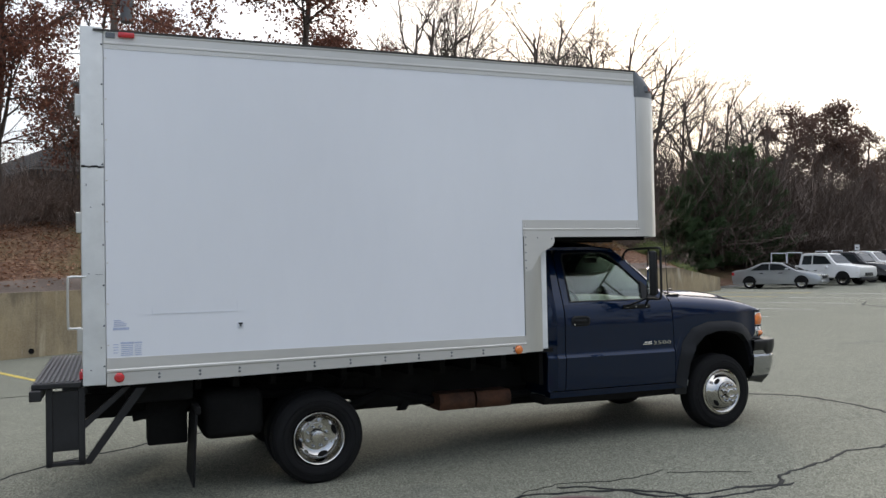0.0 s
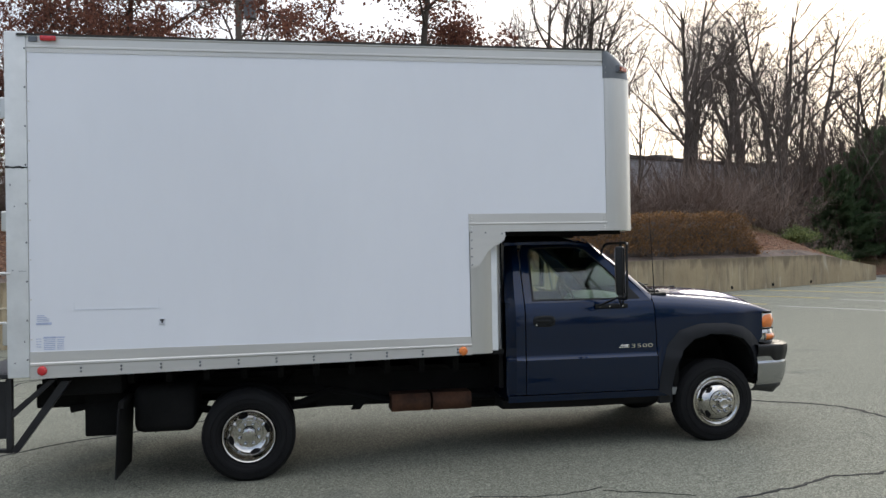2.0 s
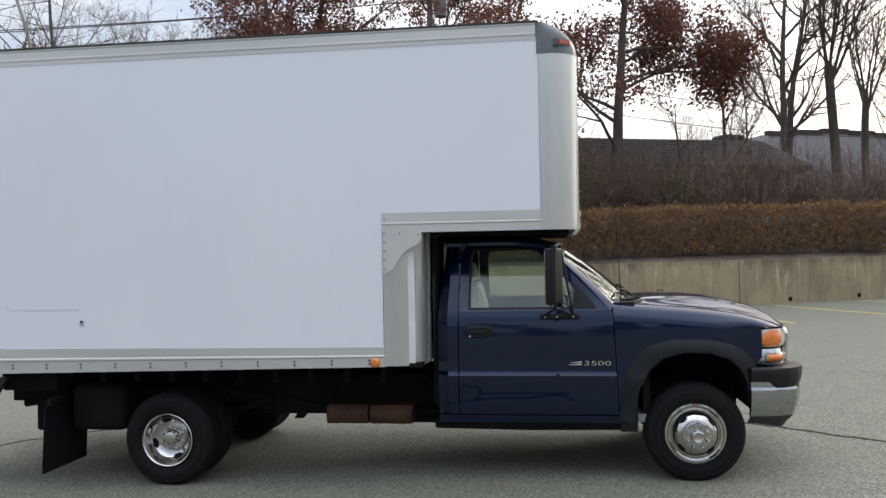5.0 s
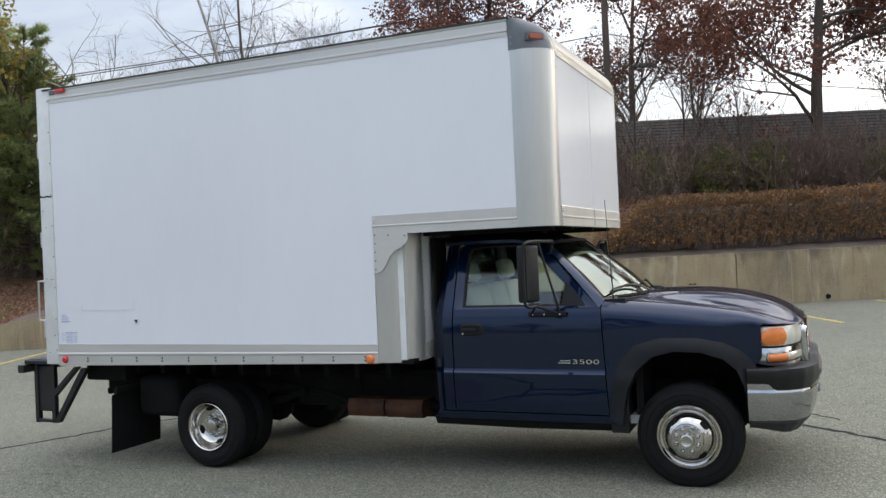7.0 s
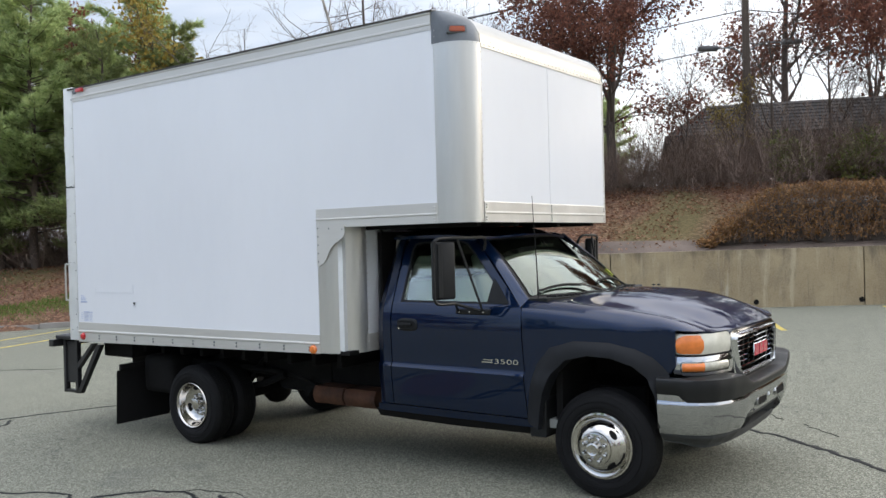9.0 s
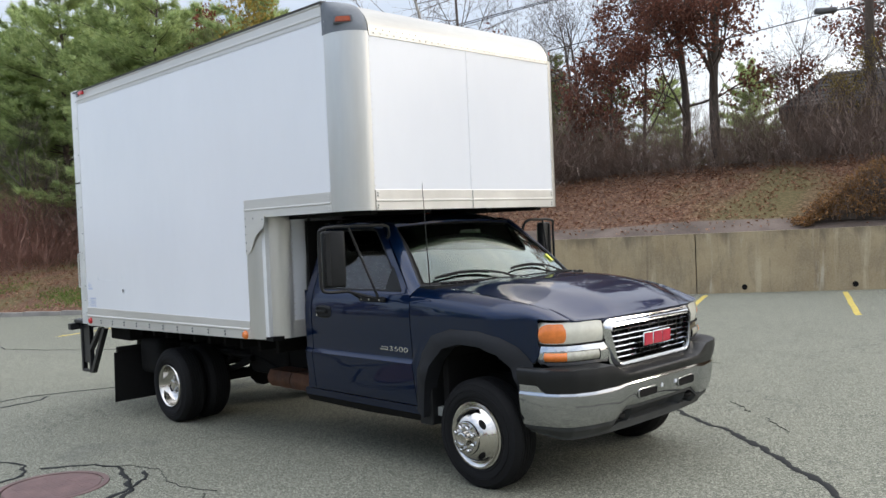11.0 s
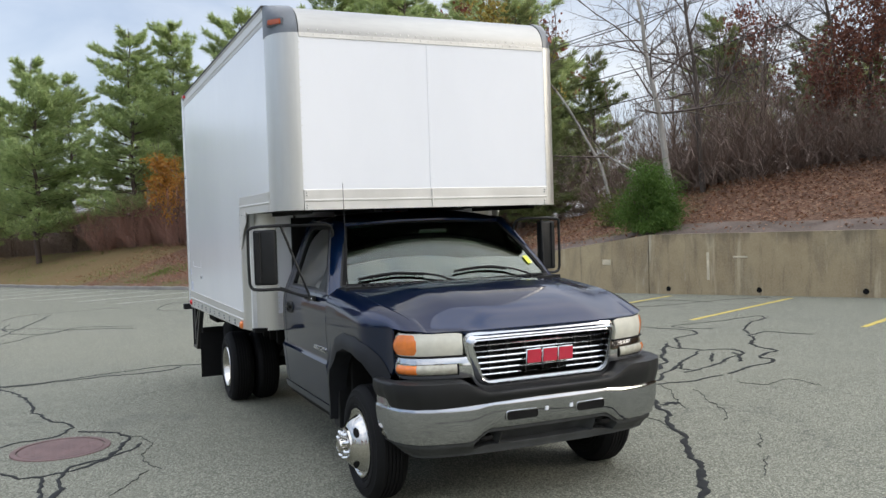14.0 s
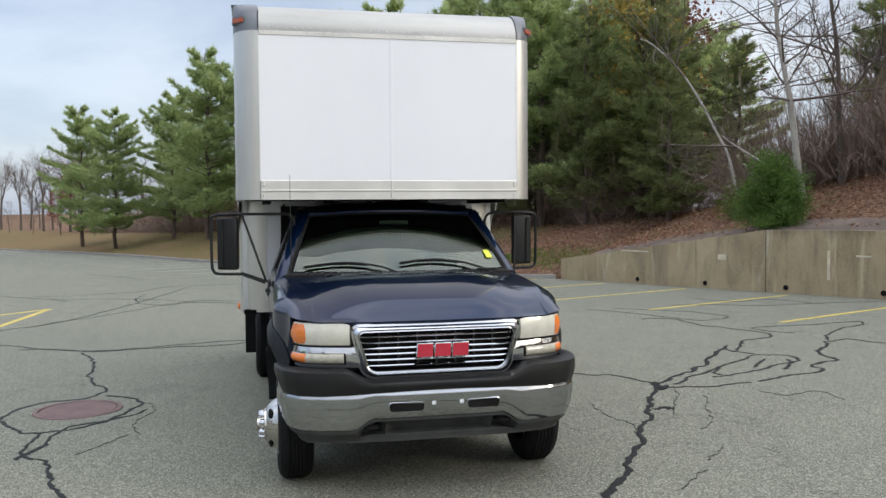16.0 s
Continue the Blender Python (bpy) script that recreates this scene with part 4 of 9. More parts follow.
FENDER_TOP = [(5.18, 1.40), (5.40, 1.385), (5.67, 1.362), (5.98, 1.328), (6.15, 1.298), (6.26, 1.268), (6.36, 1.232), (6.46, 1.194)]
ARCH_IN = [(5.315, 0.50), (5.33, 0.62), (5.36, 0.76), (5.43, 0.90), (5.54, 1.0), (5.70, 1.042), (5.88, 1.035), (6.02, 0.99), (6.11, 0.91), (6.155, 0.80), (6.175, 0.68), (6.185, 0.60)]
ARCH_OUT = [(5.215, 0.545), (5.225, 0.66), (5.25, 0.80), (5.30, 0.955), (5.41, 1.08), (5.60, 1.135), (5.86, 1.135), (6.03, 1.10), (6.135, 1.045), (6.20, 0.98), (6.225, 0.945), (6.235, 0.925)]


# the plan of the front end: distance out from the middle -> x
FACE = [(0.0, 6.556), (0.40, 6.549), (0.53, 6.532), (0.70, 6.487), (0.80, 6.438), (0.85, 6.388), (0.876, 6.33), (0.885, 6.272)]


def arch_z(x, tab):
    up = [p for p in tab]
    if x <= up[0][0] or x >= up[-1][0]:
        return 0.55
    return lerp_table(up, x)


def cab_side(s):
    # door skin
    zs = [0.565, 0.60, 0.67, 0.75, 0.80, 0.852, 0.864, 0.876, 0.890, 0.902, 0.914, 1.0, 1.1, 1.2, 1.28, 1.33, 1.352]

    def door_p(q, r):
        z = zs[round(r * (len(zs) - 1))]
        x0 = 4.002 + 0.004 * (z - 0.56)
        x1 = 5.212 - 0.045 * (z - 0.56)
        return flank(x0 + (x1 - x0) * q, z, s)
    bm = grid_shell(B(), door_p, 10, len(zs) - 1, lambda p, q, r: (p[0], p[1] - s * 0.05, p[2]))
    door = part("door", bm, M["paint"], truck, "dark navy cab door with a chrome model badge" if s < 0 else "dark navy cab door")
    # window frame of the door
    outer = [(4.004, 1.353), (4.006, 1.60), (4.01, 1.80), (4.05, 1.875), (4.14, 1.892), (4.40, 1.90), (4.58, 1.895), (4.655, 1.872), (4.755, 1.775), (4.895, 1.625), (5.04, 1.48), (5.165, 1.353)]
    inner = [(4.075, 1.372), (4.077, 1.60), (4.08, 1.78), (4.10, 1.828), (4.16, 1.84), (4.40, 1.846), (4.545, 1.842), (4.61, 1.822), (4.705, 1.735), (4.825, 1.61), (4.945, 1.49), (5.055, 1.372)]
    ring_shell_bm = ring_shell(B(), [flank(x, z, s) for x, z in outer], [flank(x, z, s, -0.008) for x, z in inner], (0, -s * 0.045, 0))
    part("window_frame", ring_shell_bm, M["paint"], door)
    seal_in = [(x + (4.55 - x) * 0.035, z + (1.6 - z) * 0.05) for x, z in inner]
    bm = ring_shell(B(), [flank(x, z, s, -0.004) for x, z in inner], [flank(x, z, s, -0.006) for x, z in seal_in], (0, -s * 0.03, 0))
    part("window_seal", bm, M["black"], door)
    bm = prism(B(), [flank(x, z, s, -0.022) for x, z in seal_in], (0, -s * 0.005, 0))
    pane = part("window_pane", bm, M["sideglass"], door, "clear door window", smooth=None)
    pane.visible_shadow = False
    bm = prism(B(), [flank(x, z, s, -0.004) for x, z in ((4.875, 1.385), (5.062, 1.378), (4.955, 1.505), (4.90, 1.56))], (0, -s * 0.03, 0))
    part("sail_panel", bm, M["black"], door)
    # handle in its recess
    bm = B()
    n = 20
    rim = [(4.165 + 0.100 * (abs(math.cos(a)) ** 0.6) * math.copysign(1, math.cos(a)), 1.198 + 0.049 * (abs(math.sin(a)) ** 0.6) * math.copysign(1, math.sin(a))) for a in (2 * math.pi * k / n for k in range(n))]
    rim_in = [(4.155 + (x - 4.155) * 0.84, 1.198 + (z - 1.198) * 0.72) for x, z in rim]
    ring_shell(bm, [flank(x, z, s, 0.004) for x, z in rim], [flank(x, z, s, 0.010) for x, z in rim_in], (0, -s * 0.012, 0))
    prism(bm, [flank(x, z, s, 0.002) for x, z in rim_in], (0, -s * 0.004, 0))
    handle = part("door_handle", bm, M["black"], door, "black recessed door handle")
    bm = box(B(), 4.085, 4.215, min(sp(0, half(1.2) + 0.008, 0, s)[1], sp(0, half(1.2) + 0.026, 0, s)[1]), max(sp(0, half(1.2) + 0.008, 0, s)[1], sp(0, half(1.2) + 0.026, 0, s)[1]), 1.188, 1.212, 0.006, 2)
    part("grip", bm, M["black"], handle)
    bm = lathe_y(B(), [(-0.012, 0.0), (-0.012, 0.008), (0.0, 0.009)], sp(4.092, half(1.17) + 0.004, 1.168, s), 12, -s)
    part("key_lock", bm, M["chrome"], handle)
    if s < 0:
        cu = bpy.data.curves.new("model_number", "FONT")
        cu.body, cu.size, cu.extrude = "3500", 0.062, 0.004
        cu.space_character = 1.05
        tmp = bpy.data.objects.new("model_number", cu)
        me = bpy.data.meshes.new_from_object(tmp)
        bpy.data.objects.remove(tmp)
        fit_m = Matrix.Translation((4.952, YC - half(0.96) - 0.004, 0.942)) @ Matrix.Rotation(radians(90), 4, "X") @ Matrix.Diagonal((1.62, 0.80, 1, 1))
        me.transform(fit_m)
        me.materials.clear()
        me.materials.append(M["chrome"])
        ob = new("model_number", me)
        ob.parent = door
        tagged(ob, "chrome model number 3500")
        bm = B()
        box(bm, 4.845, 4.94, YC - half(0.97) - 0.006, YC - half(0.97) + 0.002, 0.942, 0.954, 0.002)
        box(bm, 4.86, 4.94, YC - half(0.97) - 0.006, YC - half(0.97) + 0.002, 0.960, 0.970, 0.002)
        part("badge_bar", bm, M["chrome"], door, "small chrome badge")
    # corner panel behind the door, up to the roof
    zc = zs + [1.45, 1.55, 1.65, 1.75, 1.83, 1.88, 1.91]

    def corner_p(q, r):
        z = zc[round(r * (len(zc) - 1))]
        x0 = 3.835 + 0.05 * smoothstep(1.3, 1.9, z)
        w = half(z) - (0.05 * (1 - q) ** 2 if q < 0.5 else 0)
        return sp(x0 + (3.994 - x0) * q, w, z, s)
    bm = grid_shell(B(), corner_p, 6, len(zc) - 1, lambda p, q, r: (p[0] + 0.0, p[1] - s * 0.03, p[2]))
    part("cab_corner", bm, M["paint"], truck)
    # rocker and the dark sill below it
    bm = grid_shell(B(), lambda q, r: sp(3.84 + 1.46 * q, 0.955 + 0.012 * r, 0.50 + 0.057 * r, s), 6, 2, lambda p, q, r: (p[0], p[1] - s * 0.1, p[2]))
    part("rocker", bm, M["paint"], truck)
    bm = grid_shell(B(), lambda q, r: sp(3.80 + 1.5 * q, 0.90 + 0.045 * r, 0.43 + 0.07 * r + 0.02 * abs(q - 0.5), s), 8, 2, lambda p, q, r: (p[0], p[1] - s * 0.3, p[2]))
    part("sill", bm, M["frame"], truck)
    # A pillar
    low = [sp(5.19, 0.858, 1.408, s), sp(5.19, 0.895, 1.398, s), sp(5.165, 0.948, 1.353, s), sp(5.10, 0.86, 1.37, s)]
    top = [sp(4.70, 0.660, 1.866, s), sp(4.69, 0.695, 1.88, s), sp(4.645, 0.738, 1.888, s), sp(4.66, 0.66, 1.83, s)]
    bm = B()
    la = [[bm.verts.new(Vector(a).lerp(Vector(b), k / 6) + Vector((0.010, s * 0.004, 0.008)) * math.sin(math.pi * k / 6)) for a, b in zip(low, top)] for k in range(7)]
    for r0, r1 in zip(la, la[1:]):
        for i in range(4):
            bm.faces.new((r0[i], r0[(i + 1) % 4], r1[(i + 1) % 4], r1[i]))
    bm.faces.new(la[0])
    bm.faces.new(la[-1][::-1])
    part("windscreen_pillar", bm, M["paint"], truck, smooth=50)
    # front wing
    nx = 26

    def wing_p(q, r):
        xs = 5.219 - 0.036 * min(1.0, r / 0.7)
        a = max(0.0, (r - 0.6) / 0.4) * math.pi / 2
        xe = 6.275 if r <= 0.6 else max(6.275, lerp_table(FACE, 0.884 - 0.145 * (1 - math.cos(a))) - 0.008)
        x = xs + (xe - xs) * q
        zl = 0.555 if x < 5.235 else (arch_z(x, ARCH_OUT) - 0.03 if x < 6.225 else 0.93 + (x - 6.225) * 1.2)
        zt = lerp_table(FENDER_TOP, x) + 0.012
        drop = min(0.13 - 0.075 * smoothstep(5.95, 6.3, x), (zt - zl) * 0.6)
        if r <= 0.6:
            z = zl + (zt - drop - zl) * r / 0.6
            return flank(x, min(z, 1.26), s)[:2] + (z,)
        w = half(min(zt - drop, 1.26)) - nose(x)
        return sp(x, w - (w - 0.80 + 0.06 * smoothstep(5.9, 6.35, x)) * (1 - math.cos(a)), zt - drop + drop * math.sin(a), s)
    bm = grid_shell(B(), wing_p, nx, 20, lambda p, q, r: (p[0], p[1] - s * 0.012, p[2] - 0.008))
    part("front_wing", bm, M["paint"], truck)
    # wheel-arch flare
    def flare_p(q, r):
        i = q * (len(ARCH_IN) - 1)
        k = min(int(i), len(ARCH_IN) - 2)
        f = i - k
        a = Vector(ARCH_IN[k]).lerp(Vector(ARCH_IN[k + 1]), f)
        b = Vector(ARCH_OUT[k]).lerp(Vector(ARCH_OUT[k + 1]), f)
        if r < 0.25:
            p = a + (a - b) * 0.04
            return sp(p.x, 0.90 + 0.115 * (r / 0.25), p.y, s)
        g = (r - 0.25) / 0.75
        p = a.lerp(b, g)
        edge = half(min(max(p.y, 0.6), 1.2)) - nose(p.x)
        return sp(p.x, edge + 0.034 * (1 - g ** 2.2) + 0.004, p.y, s)
    bm = grid_shell(B(), flare_p, 44, 8)
    part("wheel_arch_flare", bm, M["flare"], truck, "faded black plastic wheel-arch flare", smooth=60)
    # wheel well
    bm = B()
    for k in range(len(ARCH_IN) - 1):
        (xa, za), (xb, zb) = ARCH_IN[k], ARCH_IN[k + 1]
        bm.faces.new([bm.verts.new(sp(x, w, z, s)) for x, w, z in ((xa, 0.93, za), (xb, 0.93, zb), (xb, 0.36, zb), (xa, 0.36, za))])
    bm.faces.new([bm.verts.new(sp(x, 0.36, z, s)) for x, z in ARCH_IN])
    bm.faces.new([bm.verts.new(sp(x, 0.36, z, s)) for x, z in ((5.30, 0.50), (6.185, 0.60), (6.185, 0.44), (5.30, 0.40))])
    part("wheel_well", bm, M["frame"], truck)
    part("splash_guard", box(B(), 5.222, 5.352, *sorted((YC + s * 0.38, YC + s * 0.955)), 0.435, 0.86, 0.006), M["black"], truck)
    # outside mirror on its tubular bracket
    o = 0.0 if s < 0 else -0.185
    pivot = Vector(sp(4.745, 1.30 + o, 1.63, s))
    turn = Matrix.Translation(pivot) @ Matrix.Rotation(radians(-28 if s < 0 else 14), 4, "Z") @ Matrix.Translation(-pivot)

    def turned(bm):
        bm.transform(turn)
        return bm
    head = part("mirror_head", turned(box(B(), 4.71, 4.775, *sorted((YC + s * (1.215 + o), YC + s * (1.385 + o))), 1.425, 1.835, 0.018, 3)), M["black"], truck, "tall black towing mirror head")
    part("mirror_glass", turned(box(B(), 4.706, 4.709, *sorted((YC + s * (1.23 + o), YC + s * (1.37 + o))), 1.445, 1.815)), M["mirror"], head)
    part("mirror_ridge", turned(box(B(), 4.774, 4.786, *sorted((YC + s * (1.325 + o), YC + s * (1.362 + o))), 1.44, 1.82, 0.004)), M["black"], head)
    w1 = 1.425 + o
    loop = curve_pts([sp(4.765, 0.782, 1.765, s), sp(4.785, 0.80, 1.835, s), sp(4.80, 0.86, 1.862, s), sp(4.80, 1.0, 1.862, s), sp(4.78, 1.30 + o, 1.862, s), sp(4.76, 1.412 + o, 1.845, s), sp(4.75, w1, 1.78, s), sp(4.75, w1, 1.50, s), sp(4.75, 1.415 + o, 1.42, s), sp(4.76, 1.37 + o, 1.395, s), sp(4.765, 1.20 + o, 1.39, s)], 40)
    arm = part("mirror_bracket", tube(B(), loop, 0.0115, 8), M["black"], truck, "black tubular mirror bracket")
    bm = B()
    tube(bm, [sp(4.765, 1.20 + o, 1.39, s), sp(4.86, 1.02, 1.325, s)], 0.011, 8)
    tube(bm, [sp(4.765, 1.20 + o, 1.40, s), sp(4.66, 1.0, 1.318, s)], 0.009, 8)
    tube(bm, [sp(4.79, 1.19 + o * 0.8, 1.862, s), sp(4.88, 1.01, 1.33, s)], 0.009, 8)
    tube(bm, [sp(4.76, 0.795, 1.775, s), sp(4.755, 0.77, 1.74, s)], 0.015, 8)
    part("mirror_stay", bm, M["black"], arm)
    bm = box(B(), 4.63, 4.93, *sorted((YC + s * 0.975, YC + s * 0.998)), 1.295, 1.335, 0.008, 2)
    plate = part("mirror_base_plate", bm, M["black"], arm)
    for x in (4.67, 4.76, 4.88):
        part("bolt", lathe_y(B(), [(0.0, 0.0), (0.0, 0.007), (0.006, 0.008)], sp(x, 1.003, 1.313, s), 8, -s), M["chrome"], arm)


for side in (-1, 1):
    cab_side(side)


def cab_middle():
    # roof with its rear wall
    def roof_p(q, r):
        w = -0.765 + 1.53 * r
        x0, x1 = 3.875, 4.79 - 0.10 * (w / 0.70) ** 2
        x = x0 + (x1 - x0) * q
        edge = 1.0 - min(1.0, abs(w) / 0.765)
        z = 1.885 + 0.062 * (1 - (1 - edge) ** 3.0) - 0.062 * smoothstep(0.70, 1.0, q) * (0.35 + 0.65 * min(1.0, edge * 3)) + 0.006 * math.sin(q * 3.1)
        return (x, YC + w, z)
    part("roof", grid_shell(B(), roof_p, 14, 18, lambda p, q, r: (p[0], p[1], p[2] - 0.025)), M["paint"], truck)
    bm = grid_shell(B(), lambda q, r: (3.87 + 0.74 * q, YC - 0.68 + 1.36 * r, 1.85), 2, 4, lambda p, q, r: (p[0], p[1], p[2] + 0.012))
    part("headliner", bm, M["liner"], truck)
    part("cab_back", box(B(), 3.84, 3.872, YC - 0.93, YC + 0.93, 0.52, 1.36), M["paint"], truck)
    for a, b in ((-0.78, -0.62), (0.62, 0.78)):
        bm = prism(B(), [(3.86, YC + a * (1 if z < 1.4 else 0.90), z) if i in (0, 3) else (3.86, YC + b, z) for i, z in enumerate((1.36, 1.36, 1.9, 1.9))], (0.03, 0, 0))
        part("cab_back_upper", bm, M["liner"], truck)
    bm = box(B(), 3.865, 3.87, YC - 0.62, YC + 0.62, 1.36, 1.88)
    p = part("rear_window", bm, M["sideglass"], truck, smooth=None)
    p.visible_shadow = False
    part("cab_floor", box(B(), 3.86, 5.5, YC - 0.9, YC + 0.9, 0.5, 0.56), M["dash"], truck)
    part("firewall", box(B(), 5.40, 5.45, YC - 0.88, YC + 0.88, 0.5, 1.36), M["frame"], truck)

    # windscreen
    def glass_p(q, r):
        t = 2 * q - 1
        w = t * (0.858 + (0.666 - 0.858) * r)
        xb, xt = 5.375 - 0.20 * t * t, 4.78 - 0.10 * t * t
        bow = 0.016 * math.sin(math.pi * r)
        return (xb + (xt - xb) * r + bow, YC + w, 1.41 + (1.85 - 1.41) * r + bow + 0.02 * (1 - t * t) * r)
    p = part("windscreen", grid_shell(B(), glass_p, 18, 8, lambda p, q, r: (p[0] - 0.004, p[1], p[2] - 0.004)), M["glass"], truck, "raked windscreen glass")
    p.visible_shadow = False
    # black band round the glass
    bm = B()
    pts = [glass_p(i / 18, 0.0) for i in range(19)] + [glass_p(1, j / 8) for j in range(1, 9)] + [glass_p(1 - i / 18, 1.0) for i in range(1, 19)] + [glass_p(0, 1 - j / 8) for j in range(1, 8)]
    tube(bm, pts + [pts[0]], 0.012, 6, False)
    part("windscreen_seal", bm, M["black"], truck)
    # printed black border
    rim_in = [glass_p(0.018 + 0.964 * i / 18, 0.03) for i in range(19)] + [glass_p(0.982, 0.03 + 0.93 * j / 8) for j in range(1, 9)] + [glass_p(0.982 - 0.964 * i / 18, 0.96) for i in range(1, 19)] + [glass_p(0.018, 0.96 - 0.93 * j / 8) for j in range(1, 8)]
    part("windscreen_border", ring_shell(B(), [(x + 0.003, y, z + 0.003) for x, y, z in pts], [(x + 0.003, y, z + 0.003) for x, y, z in rim_in], (0.001, 0, 0.001)), M["frame"], truck)
    part("inspection_sticker", prism(B(), [tuple(Vector(glass_p(q, r)) + Vector((0.006, 0, 0.006))) for q, r in ((0.925, 0.18), (0.957, 0.18), (0.957, 0.30), (0.925, 0.30))], (0.002, 0, 0.002)), M["yellowtag"], truck, "yellow windscreen sticker", smooth=None)
    # cowl
    bm = grid_shell(B(), lambda q, r: (5.365 - 0.20 * (2 * q - 1) ** 2 + (0.14 + 0.04 * (2 * q - 1) ** 2) * r, YC + 0.875 * (2 * q - 1), 1.408 + 0.008 * r), 18, 3, lambda p, q, r: (p[0], p[1], p[2] - 0.05))
    cowl = part("cowl_grille", bm, M["black"], truck)
    for k in range(26):
        w = -0.72 + 1.44 * k / 25
        x = 5.365 - 0.20 * (w / 0.875) ** 2
        part("cowl_slat", box(B(), x + 0.03, x + 0.11, YC + w - 0.008, YC + w + 0.008, 1.412, 1.426), M["black"], cowl, smooth=None)

    # bonnet
    MID = [(5.30, 1.424), (5.6, 1.434), (5.85, 1.428), (6.05, 1.407), (6.2, 1.378), (6.33, 1.338), (6.43, 1.292), (6.50, 1.242), (6.535, 1.206), (6.546, 1.190)]

    def bonnet_p(q, r):
        t = 2 * r - 1
        a = abs(t)
        x0 = 5.48 - 0.155 * t * t
        x1 = lerp_table(FACE, 0.765 * a) - 0.010
        x = x0 + (x1 - x0) * q
        wmax = 0.845 - 0.08 * smoothstep(5.9, 6.45, x)
        zc = smooth_table(MID, min(6.546, x + (6.546 - x1) * smoothstep(5.7, 6.45, x)))
        ze = lerp_table(FENDER_TOP, x) + 0.010
        k = smoothstep(0.30, 1.0, a) ** 1.25
        crease = 0.007 * smoothstep(0.52, 0.60, a) * (1 - smoothstep(0.60, 0.80, a)) * smoothstep(5.45, 5.7, x) * (1 - smoothstep(6.0, 6.4, x))
        z = zc * (1 - k) + min(ze, zc) * k + crease
        return (x, YC + t * wmax, z)
    part("bonnet", grid_shell(B(), bonnet_p, 36, 48, lambda p, q, r: (p[0] - 0.01, p[1], p[2] - 0.02)), M["paint"], truck, "dark navy bonnet reflecting bare trees", smooth=60)
    for w in (-0.30, 0.34):
        bm = B()
        for dx in (0.0, 0.035):
            ball(bm, (5.66 + dx, YC + w + dx * 0.5, 1.447), 0.012, 1, (1.4, 1, 0.7))
        part("washer_nozzle", bm, M["black"], truck)
    # wipers
    for way in (((-0.04, -0.03), (-0.20, 0.075), (-0.42, 0.125), (-0.60, 0.105), (-0.74, 0.065)), ((0.66, -0.02), (0.50, 0.085), (0.30, 0.145), (0.12, 0.145), (-0.03, 0.115))):
        pts = []
        for w, r, h in curve_pts([Vector((w, r, 0)) for w, r in way], 12):
            p = glass_p(0.5 + 0.5 * w / (0.858 - 0.192 * r), r)
            pts.append((p[0] + 0.018, p[1], p[2] + 0.022))
        wp = part("wiper", tube(B(), pts, [0.009 - 0.004 * k / 12 for k in range(13)], 6), M["black"], truck, "black windscreen wiper")
        blade = [(p[0] - 0.006, p[1], p[2] - 0.011) for p in pts[4:]]
        part("blade", tube(B(), blade, 0.006, 4), M["rubber"], wp)
        part("wiper_pivot", ball(B(), pts[0], 0.022, 1, (1, 1, 0.7)), M["black"], wp)
    # aerial
    bm = tube(B(), [(5.25, YC - 0.832, 1.36), (5.25, YC - 0.832, 1.42), (5.235, YC - 0.832, 1.75), (5.215, YC - 0.832, 2.15)], [0.012, 0.006, 0.003, 0.002], 6)
    part("aerial", bm, M["black"], truck, "thin whip aerial")
    # roof marker lamps
    for w in (-0.16, 0.0, 0.16):
        bm = ball(B(), (4.52, YC + w, 1.935), 0.045, 2, (1.2, 0.8, 0.5))
        part("cab_marker_lamp", bm, M["marker"], truck, "amber cab roof marker lamp")
    # seats, dashboard, steering wheel
    bench = part("bench_seat", box(B(), 4.10, 4.62, YC - 0.72, YC + 0.72, 0.75, 0.97, 0.06, 3), M["seat"], truck, "grey vinyl bench seat")
    for w0, w1 in ((-0.70, -0.22), (-0.20, 0.20), (0.22, 0.70)):
        bm = box(B(), -0.075, 0.075, YC + w0, YC + w1, 0.0, 0.62, 0.05, 3)
        bm.transform(Matrix.Translation((4.12, 0, 0.92)) @ Matrix.Rotation(radians(-14), 4, "Y"))
        part("seat_back", bm, M["seat"], bench)
        if abs(w0) > 0.3 or w1 > 0.5:
            bm = box(B(), -0.05, 0.05, YC + w0 + 0.1, YC + w1 - 0.1, 0.0, 0.17, 0.04, 3)
            bm.transform(Matrix.Translation((3.98, 0, 1.555)) @ Matrix.Rotation(radians(-14), 4, "Y"))
            part("head_rest", bm, M["seat"], bench)
    bm = grid_shell(B(), lambda q, r: (4.95 + 0.39 * r - 0.18 * (2 * q - 1) ** 2 * r, YC - 0.86 + 1.72 * q, 1.30 + 0.085 * math.sin(r * 2.4) + 0.03 * smoothstep(0.55, 0.65, q) * (1 - smoothstep(0.85, 0.95, q)) * (1 - r)), 20, 6, lambda p, q, r: (p[0], p[1], 0.85))
    dash = part("dashboard", bm, M["dash"], truck, "dark grey dashboard")
    c, tilt = Vector((4.86, YC + 0.40, 1.30)), radians(62)
    ring = [c + Vector((-0.19 * math.sin(a) * math.cos(tilt), 0.19 * math.cos(a), 0.19 * math.sin(a) * math.sin(tilt))) for a in (2 * math.pi * k / 24 for k in range(25))]
    sw = part("steering_wheel", tube(B(), ring, 0.015, 8, False), M["black"], truck)
    bm = tube(B(), [ring[0], c, ring[12]], 0.013, 6)
    tube(bm, [c, c + Vector((0.25, 0, -0.12))], 0.03, 8)
    part("steering_column", bm, M["black"], sw)
